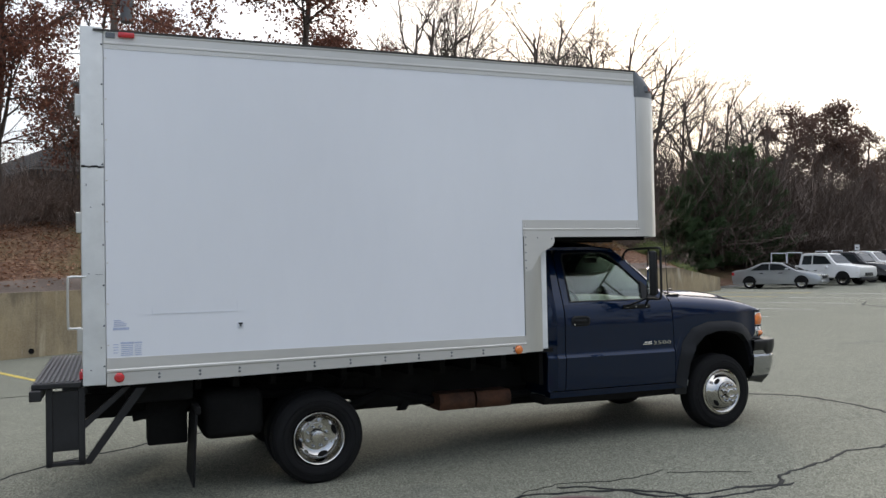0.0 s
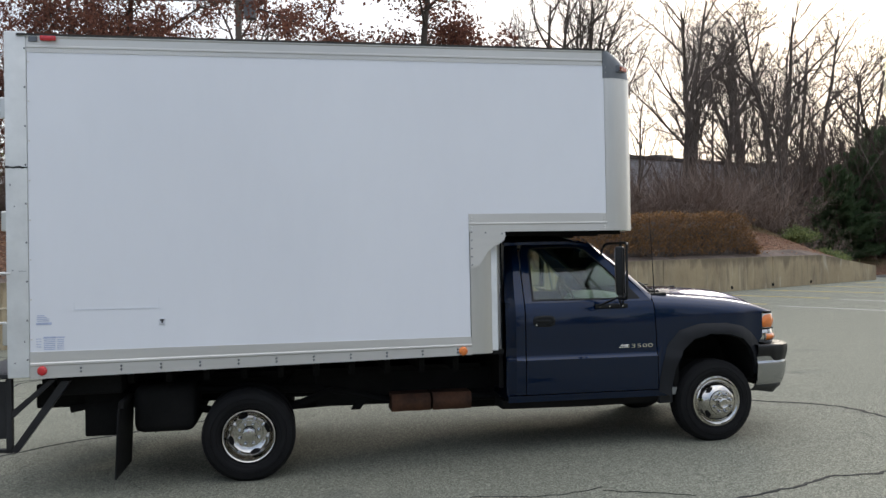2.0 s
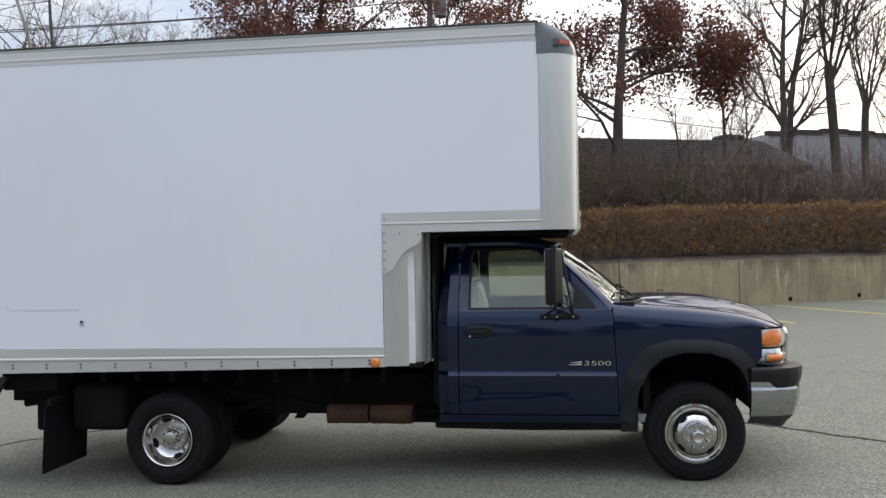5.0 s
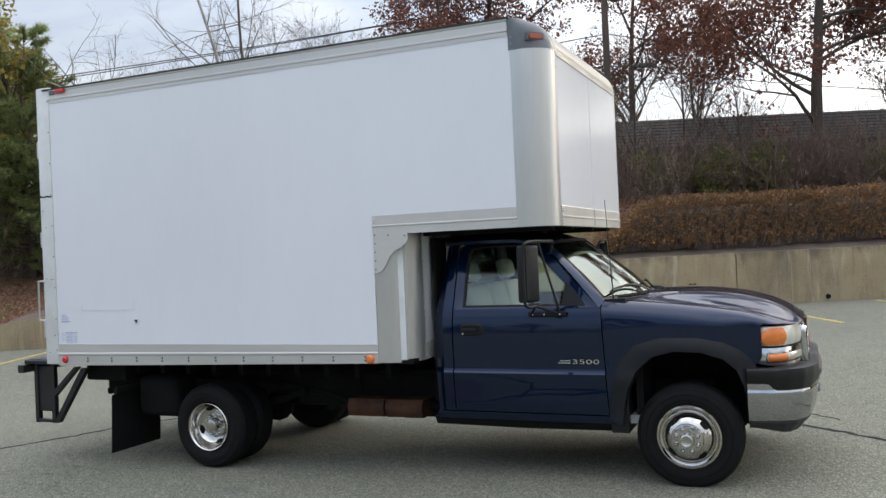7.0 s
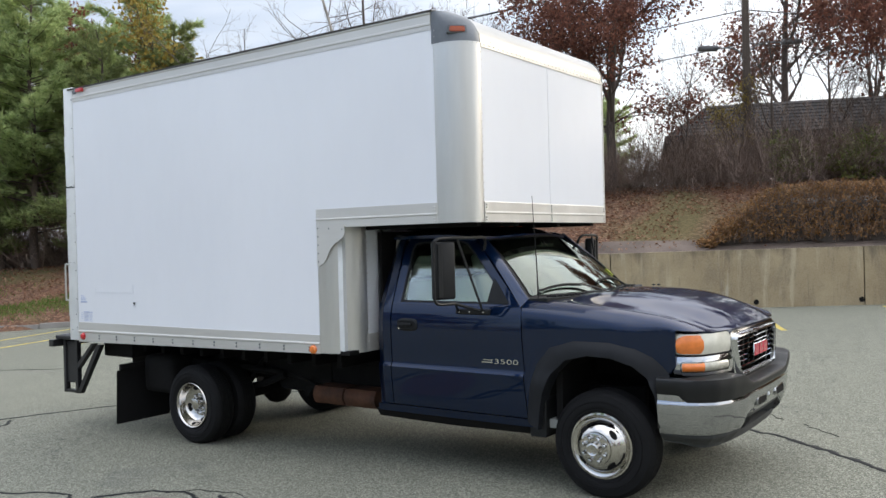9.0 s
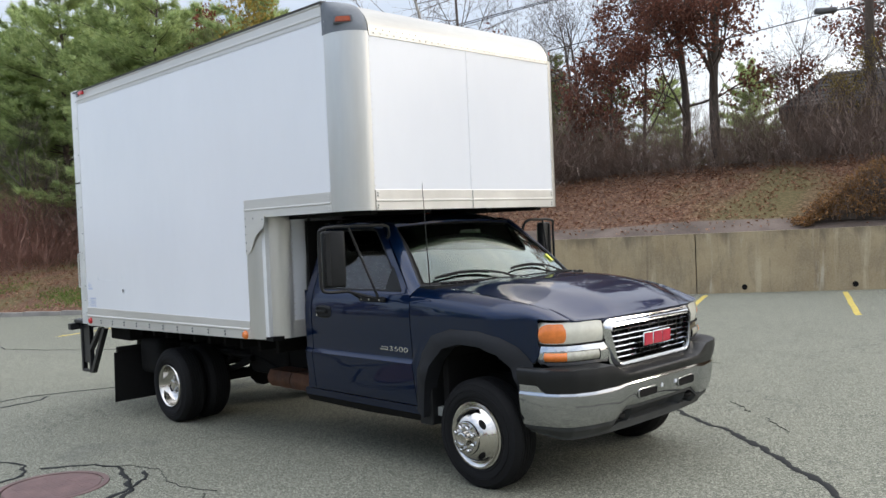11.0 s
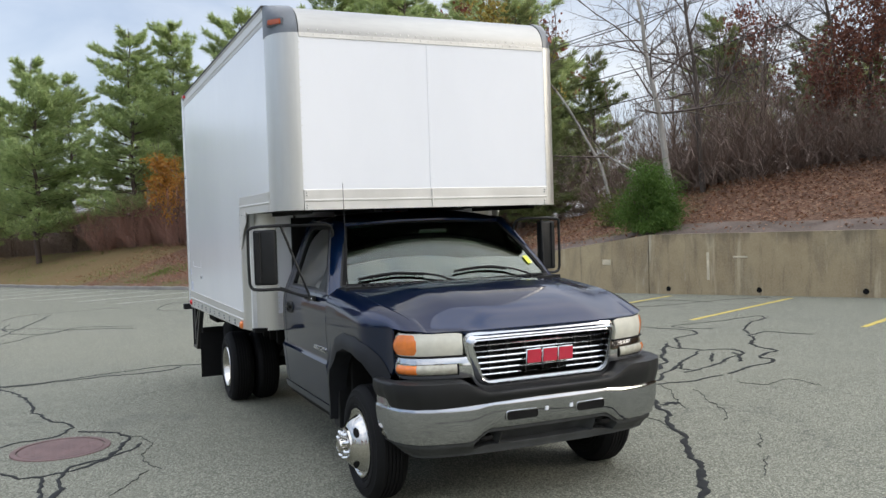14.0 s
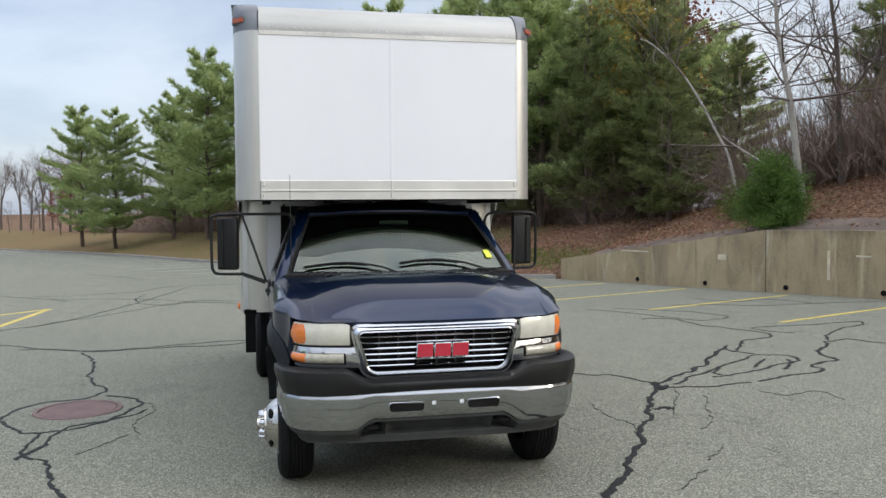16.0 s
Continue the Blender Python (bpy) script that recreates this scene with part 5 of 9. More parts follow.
    part("cabin_mirror", box(B(), 4.87, 4.89, YC - 0.12, YC + 0.12, 1.745, 1.80, 0.01, 2), M["black"], truck)


cab_middle()

def face_pt(a, z, out=0.0, s=1):
    """A point on the front's plan curve, a from 0 (middle) to 1 (flank)."""
    i = a * (len(FACE) - 1)
    k = min(int(i), len(FACE) - 2)
    f = i - k
    p, q = Vector(FACE[k]), Vector(FACE[k + 1])
    m = p.lerp(q, f)
    d = (q - p).normalized()
    return (m.y + out * abs(d.x), YC + s * (m.x + out * abs(d.y)), z)


def front_end():
    def ring_loop(wt, wb, zt, zb, n=10, pw=0.085):
        """A rounded, slightly tapering outline in the grille's plane."""
        corners = [(-wt, zt, 180, 90), (wt, zt, 90, 0), (wb, zb, 0, -90), (-wb, zb, -90, -180)]
        pts = []
        for w, z, a0, a1 in corners:
            pw_ = pw * (0.5 if z > 1.02 else 1.0)
            cx, cz = w - math.copysign(pw_, w), z - math.copysign(pw_, z - 1.02)
            for k in range(n + 1):
                a = radians(a0 + (a1 - a0) * k / n)
                pts.append((cx + pw_ * math.cos(a), cz + pw_ * math.sin(a)))
        return pts

    def gx(w, out):
        return lerp_table(FACE, abs(w)) + out
    outer = ring_loop(0.537, 0.490, 1.192, 0.853, pw=0.10)
    inner = ring_loop(0.484, 0.442, 1.142, 0.908, pw=0.07)
    bm = ring_shell(B(), [(gx(w, -0.008), YC + w, z) for w, z in outer], [(gx(w, 0.012), YC + w, z) for w, z in inner], (-0.05, 0, 0))
    mid = [((a[0] + b[0]) / 2, (a[1] + b[1]) / 2) for a, b in zip(outer, inner)]
    grille = part("grille_surround", bm, M["chrome"], truck, "chrome radiator grille surround", smooth=50)
    bm = ring_shell(B(), [(gx(w, 0.004), YC + w, z) for w, z in [(m[0] * 1.03, 1.02 + (m[1] - 1.02) * 1.06) for m in mid]], [(gx(w, 0.022), YC + w, z) for w, z in [(m[0] * 0.975, 1.02 + (m[1] - 1.02) * 0.95) for m in mid]], (-0.02, 0, 0))
    part("surround_bead", bm, M["chrome"], grille, smooth=60)
    bm = prism(B(), [(gx(w, -0.062), YC + w, z) for w, z in inner], (-0.01, 0, 0))
    part("grille_backing", bm, M["frame"], grille)
    for k in range(6):
        z = 0.935 + 0.0355 * k
        wm = 0.438 + (z - 0.908) / 0.234 * 0.042 - 0.018 * (k == 0)

        def bar_p(q, r, z=z, wm=wm):
            w = -wm + 2 * wm * q
            a = r * 2 * math.pi
            return (gx(w, -0.022) + 0.016 * math.cos(a), YC + w, z + 0.0070 * math.sin(a))
        part("grille_bar", grid_shell(B(), bar_p, 10, 8), M["chrome"], grille)
    for w in (-0.36, -0.24, -0.12, 0.0, 0.12, 0.24, 0.36):
        part("grille_rib", box(B(), gx(w, -0.055), gx(w, -0.03), YC + w - 0.005, YC + w + 0.005, 0.92, 1.13), M["black"], grille, smooth=None)
    for k in range(3):
        w = -0.118 + 0.112 * k + 0.033
        bm = prism(B(), [(gx(w, 0.002), YC + w + a, z) for a, z in ((-0.056, 0.978), (0.050, 0.978), (0.056, 1.068), (-0.050, 1.068))], (0.012, 0, 0))
        bmesh.ops.bevel(bm, geom=bm.edges[:], offset=0.004, segments=1, affect="EDGES")
        blk = part("emblem_plate", bm, M["chrome"], grille, "plain chrome-edged emblem plate")
        bm = prism(B(), [(gx(w, 0.014), YC + w + a, z) for a, z in ((-0.050, 0.984), (0.045, 0.984), (0.051, 1.062), (-0.044, 1.062))], (0.006, 0, 0))
        part("emblem_block", bm, M["emblem"], blk, "plain red enamel block")

    FLEN = len(FACE) - 1
    A0, A1, AO = 2.08 / FLEN, 6.95 / FLEN, 4.05 / FLEN      # lamp's inner edge, outer edge, start of the amber
    for s in (-1, 1):
        def strip_p(a0, a1, z0, z1, out, lean=0.0):
            return lambda q, r: (lambda p: (p[0] - lean * r, p[1], p[2]))(face_pt(a0 + (a1 - a0) * q, z0(q) + (z1(q) - z0(q)) * r, out + 0.012 * math.sin(math.pi * r), s))
        def lamp_top(q):
            return 1.198 - 0.040 * max(0.0, (q - 0.72) / 0.28) ** 2.4 - 0.010 * max(0.0, 1 - q / 0.06) ** 2

        def lamp_low(q):
            return 1.064 + 0.016 * max(0.0, (q - 0.88) / 0.12) ** 2
        bm = grid_shell(B(), strip_p(A0, A1, lamp_low, lamp_top, -0.012, 0.002), 28, 8, lambda p, q, r: (p[0] - 0.06, p[1] - s * 0.02, p[2]))
        hl = part("headlamp", bm, M["lens"], truck, "yellowed headlamp with amber corner", smooth=60)
        bm = grid_shell(B(), strip_p(AO, A1 - 0.012, lambda q: lamp_low(0.42 + 0.56 * q) + 0.006 + 0.016 * max(0.0, 1 - q / 0.14) ** 2, lambda q: lamp_top(0.42 + 0.56 * q) - 0.008 - 0.020 * max(0.0, 1 - q / 0.14) ** 2, -0.0085, 0.002), 14, 8, lambda p, q, r: (p[0] - 0.012, p[1] - s * 0.012, p[2]))
        part("corner_lens", bm, M["amber"], hl, "amber corner lens", smooth=60)
        bm = grid_shell(B(), strip_p(A0 - 0.01, A1, lambda q: 1.052, lambda q: 1.064, -0.010), 18, 3, lambda p, q, r: (p[0] - 0.05, p[1] - s * 0.02, p[2]))
        part("lamp_gap", bm, M["frame"], hl)
        bm = grid_shell(B(), strip_p(A0 - 0.075, A1 + 0.004, lambda q: 0.927, lambda q: 1.051, -0.016), 20, 8, lambda p, q, r: (p[0] - 0.06, p[1] - s * 0.02, p[2]))
        bez = part("lamp_bezel", bm, M["chrome"], truck, "chrome bezel below the headlamp", smooth=60)
        bm = grid_shell(B(), strip_p(A0 + 0.02, A1 - 0.085, lambda q: 0.948, lambda q: 1.018, -0.008), 16, 5, lambda p, q, r: (p[0] - 0.012, p[1] - s * 0.008, p[2]))
        part("indicator_recess", bm, M["frame"], bez)
        bm = grid_shell(B(), strip_p(A0 + 0.03, A1 - 0.095, lambda q: 0.953, lambda q: 1.013, -0.004), 16, 6, lambda p, q, r: (p[0] - 0.012, p[1] - s * 0.008, p[2]))
        part("indicator_lens", bm, M["clearlens"], bez, smooth=60)
        bm = grid_shell(B(), strip_p(AO + 0.0, A1 - 0.105, lambda q: 0.956, lambda q: 1.010, -0.001), 12, 6, lambda p, q, r: (p[0] - 0.010, p[1] - s * 0.008, p[2]))
        part("indicator_bulb_cover", bm, M["amber"], bez, "amber indicator lens", smooth=60)
        bm = grid_shell(B(), strip_p(A0 - 0.03, A1 - 0.03, lambda q: 0.86, lambda q: 1.17, -0.085), 18, 2, lambda p, q, r: (p[0] - 0.05, p[1], p[2]))
        part("lamp_housing", bm, M["black"], truck)

    # bumper: plan curve swept with a profile
    PLAN = [(0.0, 6.615), (0.30, 6.612), (0.55, 6.592), (0.72, 6.56), (0.84, 6.505), (0.90, 6.43), (0.932, 6.335), (0.944, 6.25), (0.947, 6.175)]

    def plan(t):
        i = abs(t) * (len(PLAN) - 1)
        pts = PLAN
        k = min(int(i), len(pts) - 2)
        m = Vector(pts[k]).lerp(Vector(pts[k + 1]), i - k)
        if 0 < k < len(pts) - 2:
            d = (Vector(pts[k + 1]) - Vector(pts[k - 1])).lerp(Vector(pts[k + 2]) - Vector(pts[k]), i - k).normalized()
        else:
            d = (Vector(pts[k + 1]) - Vector(pts[k])).normalized()
        return m, Vector((-d.y, d.x))

    def sweep(z_of, out_of, nu, nv, inn=0.05):
        def p(q, r):
            t = 2 * q - 1
            m, nrm = plan(t)
            o = out_of(abs(t), r)
            return (m.y + abs(nrm.y) * o, YC + math.copysign(1, t) * (m.x + abs(nrm.x) * o), z_of(abs(t), r))
        def inner(pt, q, r):
            t = 2 * q - 1
            m, nrm = plan(t)
            o = out_of(abs(t), r) - inn
            return (m.y + abs(nrm.y) * o, YC + math.copysign(1, t) * (m.x + abs(nrm.x) * o), pt[2])
        return grid_shell(B(), p, nu, nv, inner)

    def chrome_low(a):
        return 0.557 + 0.068 * (1 - smoothstep(0.175, 0.24, a))

    def chrome_out(a, r):
        if r < 0.76:
            return 0.026 - 0.040 * (1 - r / 0.76) ** 2.2
        if r < 0.8:
            return 0.026 - 0.009 * (r - 0.76) / 0.04
        return 0.017
    bump = part("front_bumper", sweep(lambda a, r: chrome_low(a) + (0.822 - chrome_low(a)) * r, chrome_out, 80, 26), M["chromebump"], truck, "dented chrome front bumper with a charcoal pad", smooth=60)

    def pad_z(a, r):
        low = 0.79 - 0.02 * smoothstep(0.0, 0.4, a) + 0.045 * smoothstep(0.72, 0.80, a)
        hi = 0.846 + 0.070 * smoothstep(0.185, 0.27, a)
        if r <= 0.6:
            return low + (hi - low) * r / 0.6
        return hi + 0.008 * math.sin((r - 0.6) / 0.4 * math.pi)

    def pad_out(a, r):
        if r <= 0.6:
            return 0.018 + 0.024 * math.sin(math.pi * r / 0.9)
        k = (r - 0.6) / 0.4
        return 0.0388 - 0.02 * k - (0.27 - 0.22 * smoothstep(0.5, 0.8, a)) * k ** 1.6
    part("bumper_pad", sweep(pad_z, pad_out, 64, 15, 0.012), M["pad"], bump, "charcoal plastic bumper top pad", smooth=60)

    def val_top(a):
        return chrome_low(a) - 0.004

    def val_low(a):
        return 0.462 + 0.03 * smoothstep(0.55, 0.95, a)

    def valance_out(a, r):
        o = -0.085 + 0.060 * smoothstep(0.0, 0.9, r)
        hole = smoothstep(0.30, 0.38, r) * (1 - smoothstep(0.80, 0.88, r))
        mouth = 1 - smoothstep(0.125, 0.135, a)
        pocket = smoothstep(0.150, 0.158, a) * (1 - smoothstep(0.215, 0.228, a))
        return o - 0.075 * hole * max(mouth, pocket)
    part("valance", sweep(lambda a, r: val_low(a) + (val_top(a) - val_low(a)) * r, valance_out, 140, 16, 0.02), M["valance"], bump, "charcoal plastic valance with a recessed mouth", smooth=40)
    for s in (-1, 1):
        w0, w1 = (-0.325, -0.10) if s < 0 else (0.16, 0.375)

        def slot_loop(inset, rad=0.026):
            pts = []
            for cx, cz, a0 in ((w1 - rad, 0.730 - rad, 0), (w0 + rad, 0.730 - rad, 90), (w0 + rad, 0.662 + rad, 180), (w1 - rad, 0.662 + rad, 270)):
                for k in range(5):
                    a = radians(a0 + 22.5 * k)
                    pts.append((cx + (rad - inset) * math.cos(a), cz + (rad - inset) * math.sin(a)))
            return pts
        frame_o, frame_i = slot_loop(0.0), slot_loop(0.007)
        bx = 6.633
        part("slot_rim", ring_shell(B(), [(bx, YC + w, z) for w, z in frame_o], [(bx + 0.004, YC + w, z) for w, z in frame_i], (-0.03, 0, 0)), M["chromebump"], bump, smooth=None)
        part("slot", prism(B(), [(bx + 0.001, YC + w, z) for w, z in frame_i], (-0.02, 0, 0)), M["frame"], bump, "black bumper slot", smooth=None)
        wt = s * 0.42
        hook = [(6.48, YC + wt - 0.04, 0.565), (6.545, YC + wt - 0.035, 0.562), (6.562, YC + wt, 0.56), (6.545, YC + wt + 0.035, 0.562), (6.48, YC + wt + 0.04, 0.565)]
        part("tow_hook", tube(B(), curve_pts(hook, 14), 0.014, 8), M["frame"], bump)
    part("valance_mouth", box(B(), 6.40, 6.46, YC - 0.30, YC + 0.30, 0.515, 0.60, 0.01, 2), M["frame"], bump)
    for w in (-0.045, 0.128):
        part("plate_bolt", box(B(), 6.628, 6.639, YC + w - 0.012, YC + w + 0.012, 0.70, 0.724, 0.002), M["labelwhite"], bump, smooth=None)


front_end()


# wheels
def tyre(bm, c, w, s):
    """A tyre from its outer face inwards; s is the side it faces."""
    R = WHEEL_R
    prof = [(0.014, 0.218), (0.004, 0.228), (-0.003, 0.236), (-0.006, 0.246), (-0.002, 0.249), (-0.007, 0.254), (-0.010, 0.274), (-0.0095, 0.292), (-0.003, 0.296), (-0.007, 0.300), (-0.004, 0.318), (0.004, 0.333), (0.003, 0.338), (0.014, 0.350), (0.032, 0.364), (0.045, 0.3695)]
    tread = []
    n = 5
    x0, x1 = 0.045, w - 0.045
    for k in range(n):
        a = x0 + (x1 - x0) * k / n
        b = x0 + (x1 - x0) * (k + 1) / n
        tread += [(a, R), (b - 0.008, R), (b - 0.008, R - 0.009), (b, R - 0.009)]
    prof = prof + tread + [(w - d, r) for d, r in reversed(prof)]
    return lathe_y(bm, prof, c, 52, -s)


def lugs(bm, c, r, n, s, y0, size, which):
    for k in (which,):
        a = 2 * math.pi * (k + 0.5) / n
        p = (c[0] + r * math.cos(a), c[1] + s * y0, c[2] + r * math.sin(a))
        lathe_y(bm, [(0.0, size * 1.05), (0.028, size), (0.036, size * 0.6), (0.038, 0.001)], p, 8, s)
    return bm


def front_wheel(s):
    c = (FRONT_AXLE, YC + s * 0.955, lot_z(FRONT_AXLE, YC + s * 0.9) + WHEEL_R - 0.012)
    w = part("front_wheel", tyre(B(), c, 0.215, s), M["rubber"], truck, "black ribbed front tyre with a stainless wheel cover", smooth=40)
    prof = [(-0.012, 0.222), (0.004, 0.224), (0.006, 0.212), (-0.004, 0.20), (-0.006, 0.188), (0.0, 0.182), (0.022, 0.17), (0.052, 0.15), (0.074, 0.128), (0.082, 0.112), (0.080, 0.108)]
    rim = part("wheel_cover", lathe_y(B(), prof, c, 56, s), M["steelwheel"], w, "domed stainless wheel cover", smooth=40)
    hub = [(0.076, 0.112), (0.095, 0.108), (0.098, 0.10), (0.098, 0.052), (0.115, 0.05), (0.142, 0.045), (0.146, 0.036), (0.142, 0.03), (0.142, 0.0)]
    part("hub_cap", lathe_y(B(), hub, c, 36, s), M["steelwheel"], rim, smooth=40)
    for k in range(8):
        part("lug_nut", lugs(B(), c, 0.080, 8, s, 0.097, 0.0155, k), M["chrome"], rim)
    for k in range(4):
        a = 2 * math.pi * (k + 0.45) / 4
        ca, r0 = math.cos(a), 0.148
        d = Vector((math.cos(a), 0, math.sin(a)))
        t = Vector((-math.sin(a), 0, math.cos(a)))
        nrm = (Vector((0, s, 0)) * 0.9 + d * 0.75).normalized()
        up = t.cross(nrm)
        o = Vector(c) + d * r0 + Vector((0, s * 0.0555, 0))
        pts = [o + t * 0.036 * math.cos(b) + up * 0.020 * math.sin(b) for b in (2 * math.pi * j / 14 for j in range(14))]
        part("hand_hole", prism(B(), pts, nrm * 0.003), M["frame"], rim, smooth=None)
    part("brake_drum", lathe_y(B(), [(-0.19, 0.0), (-0.19, 0.17), (-0.02, 0.17), (-0.02, 0.20)], c, 24, s), M["frame"], w)


def rear_wheel(s):
    z = lot_z(REAR_AXLE, YC + s) + WHEEL_R - 0.006
    for face, name in ((1.09, "rear_outer_wheel"), (0.82, "rear_inner_wheel")):
        c = (REAR_AXLE, YC + s * face, z)
        w = part(name, tyre(B(), c, 0.225, s), M["rubber"], truck, "black rear dual tyre", smooth=40)
        if face < 0.9:
            part("rim_well", lathe_y(B(), [(-0.2, 0.222), (-0.2, 0.0), (-0.02, 0.0), (-0.02, 0.222)], c, 24, s), M["frame"], w)
            continue
        prof = [(-0.02, 0.224), (-0.006, 0.216), (0.004, 0.213), (0.008, 0.208), (0.004, 0.201), (-0.008, 0.196), (-0.03, 0.189), (-0.062, 0.180), (-0.085, 0.168), (-0.10, 0.148), (-0.112, 0.128), (-0.115, 0.10)]
        rim = part("wheel_cover", lathe_y(B(), prof, c, 56, s), M["steelwheel"], w, "dished stainless dual wheel cover", smooth=40)
        hub = [(-0.116, 0.112), (-0.098, 0.106), (-0.098, 0.058), (-0.075, 0.055), (-0.040, 0.050), (-0.036, 0.042), (-0.036, 0.0)]
        part("hub_cap", lathe_y(B(), hub, c, 36, s), M["steelwheel"], rim, smooth=40)
        for k in range(8):
            part("lug_nut", lugs(B(), c, 0.082, 8, s, -0.098, 0.0155, k), M["chrome"], rim)
        for k in range(4):
            a = 2 * math.pi * (k + 0.2) / 4
            d = Vector((math.cos(a), 0, math.sin(a)))
            t = Vector((-math.sin(a), 0, math.cos(a)))
            nrm = (Vector((0, s, 0)) * 0.95 - d * 0.45).normalized()
            up = t.cross(nrm)
            o = Vector(c) + d * 0.152 + Vector((0, s * -0.095, 0))
            pts = [o + t * 0.042 * math.cos(b) + up * 0.023 * math.sin(b) for b in (2 * math.pi * j / 14 for j in range(14))]
            part("hand_hole", prism(B(), pts, nrm * 0.003), M["frame"], rim, smooth=None)


for side in (-1, 1):
    front_wheel(side)
    rear_wheel(side)


def chassis():
    for s in (-1, 1):
        part("frame_rail", box(B(), -0.1, 5.9, *sorted((YC + s * 0.40, YC + s * 0.47)), 0.56, 0.76, 0.01), M["frame"], truck)
        bm = box(B(), 0.70, 0.715, *sorted((YC + s * 0.60, YC + s * 1.225)), 0.105, 0.64, 0.004)
        for v in bm.verts:
            v.co.x -= 0.05 * (0.64 - v.co.z) + 0.012 * math.sin((v.co.y - YC) * 9)
        part("mud_flap", bm, M["rubber"], truck, "long black rubber mud flap")
        part("flap_bracket", box(B(), 0.69, 0.73, *sorted((YC + s * 0.5, YC + s * 1.2)), 0.64, 0.70, 0.006), M["frame"], truck)
        part("battery_tray", box(B(), 0.36, 0.66, *sorted((YC + s * 0.52, YC + s * 0.82)), 0.37, 0.78, 0.015, 2), M["frame"], truck)
        # step bumper bracket at the rear
        yy = YC + s * 1.17
        y2 = yy - s * 0.05
        bm = B()
        for x0, x1 in ((-0.34, -0.295), (-0.125, -0.08)):
            box(bm, x0, x1, *sorted((yy, y2)), 0.34, 0.90, 0.004)
        box(bm, -0.34, -0.08, *sorted((yy, y2)), 0.345, 0.375, 0.004)
        box(bm, -0.30, -0.12, *sorted((yy - s * 0.015, y2)), 0.45, 0.88)
        part("step_bracket", bm, M["steppaint"], truck, "black steel step bracket")
        bm = B()
        prism(bm, [(-0.10, yy, 0.345), (-0.04, yy, 0.345), (0.34, yy, 0.87), (0.27, yy, 0.87)], (0, -s * 0.05, 0))
        part("step_brace", bm, M["steppaint"], truck)
        bm = B()
        prism(bm, [(-0.08, yy, 0.60), (-0.08, yy, 0.66), (0.18, yy, 0.88), (0.23, yy, 0.88)], (0, -s * 0.05, 0))
        part("upper_brace", bm, M["steppaint"], truck)
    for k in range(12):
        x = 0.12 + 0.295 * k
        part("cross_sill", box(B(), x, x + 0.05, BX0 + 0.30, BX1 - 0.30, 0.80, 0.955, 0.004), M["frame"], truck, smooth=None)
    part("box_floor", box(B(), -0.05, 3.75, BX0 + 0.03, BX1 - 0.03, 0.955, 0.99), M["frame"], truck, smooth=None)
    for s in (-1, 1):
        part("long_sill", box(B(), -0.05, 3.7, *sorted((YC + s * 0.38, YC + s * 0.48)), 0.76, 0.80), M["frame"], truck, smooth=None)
    # tank behind the rear axle, axles, springs, shafts
    part("fuel_tank", box(B(), 0.76, 1.24, YC - 0.98, YC + 0.5, 0.40, 0.78, 0.07, 3), M["frame"], truck, "dark fuel tank under the box")
    part("rear_axle", tube(B(), [(REAR_AXLE, YC - 1.0, 0.37), (REAR_AXLE, YC + 1.0, 0.37)], 0.055, 12), M["frame"], truck)
    bm = ball(B(), (REAR_AXLE, YC, 0.37), 0.17, 2, (1, 0.9, 1))
    part("differential", bm, M["frame"], truck)
    # dark sheet standing in for the shade in the gap behind the cab
    part("cab_gap_filler", box(B(), 3.785, 3.825, YC - 0.86, YC + 0.86, 0.62, 1.93), M["frame"], truck)
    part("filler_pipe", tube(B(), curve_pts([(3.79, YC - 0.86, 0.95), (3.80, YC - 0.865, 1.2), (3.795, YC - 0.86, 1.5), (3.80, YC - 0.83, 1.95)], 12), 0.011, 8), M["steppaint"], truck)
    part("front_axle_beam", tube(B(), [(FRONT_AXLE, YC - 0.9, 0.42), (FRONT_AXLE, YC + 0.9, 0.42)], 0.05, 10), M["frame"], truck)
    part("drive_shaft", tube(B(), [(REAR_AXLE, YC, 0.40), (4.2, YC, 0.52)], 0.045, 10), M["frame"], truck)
    # dark masses added below the rails to shut out the lit ground beyond
    part("gearbox_filler", box(B(), 2.9, 4.5, YC - 0.42, YC + 0.42, 0.37, 0.78, 0.09, 3), M["frame"], truck, "dark filler mass below the chassis rails")
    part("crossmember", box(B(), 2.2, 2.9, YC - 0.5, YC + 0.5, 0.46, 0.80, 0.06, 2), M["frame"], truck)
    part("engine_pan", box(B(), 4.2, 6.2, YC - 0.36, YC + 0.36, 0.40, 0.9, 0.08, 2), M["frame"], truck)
    for s in (-1, 1):
        spr = [(0.92, YC + s * 0.55, 0.62), (1.3, YC + s * 0.55, 0.50), (1.64, YC + s * 0.55, 0.47), (2.0, YC + s * 0.55, 0.50), (2.36, YC + s * 0.55, 0.62)]
        part("leaf_spring", tube(B(), curve_pts(spr, 14), 0.035, 6), M["frame"], truck)
        part("spring_hanger", prism(B(), [(2.52, YC + s * 0.5, 0.43), (2.60, YC + s * 0.5, 0.43), (2.74, YC + s * 0.5, 0.62), (2.64, YC + s * 0.5, 0.62)], (0, 0.05, 0)), M["frame"], truck)
        part("shock_absorber", tube(B(), [(1.80, YC + s * 0.62, 0.40), (2.05, YC + s * 0.45, 0.80)], 0.03, 8), M["frame"], truck)
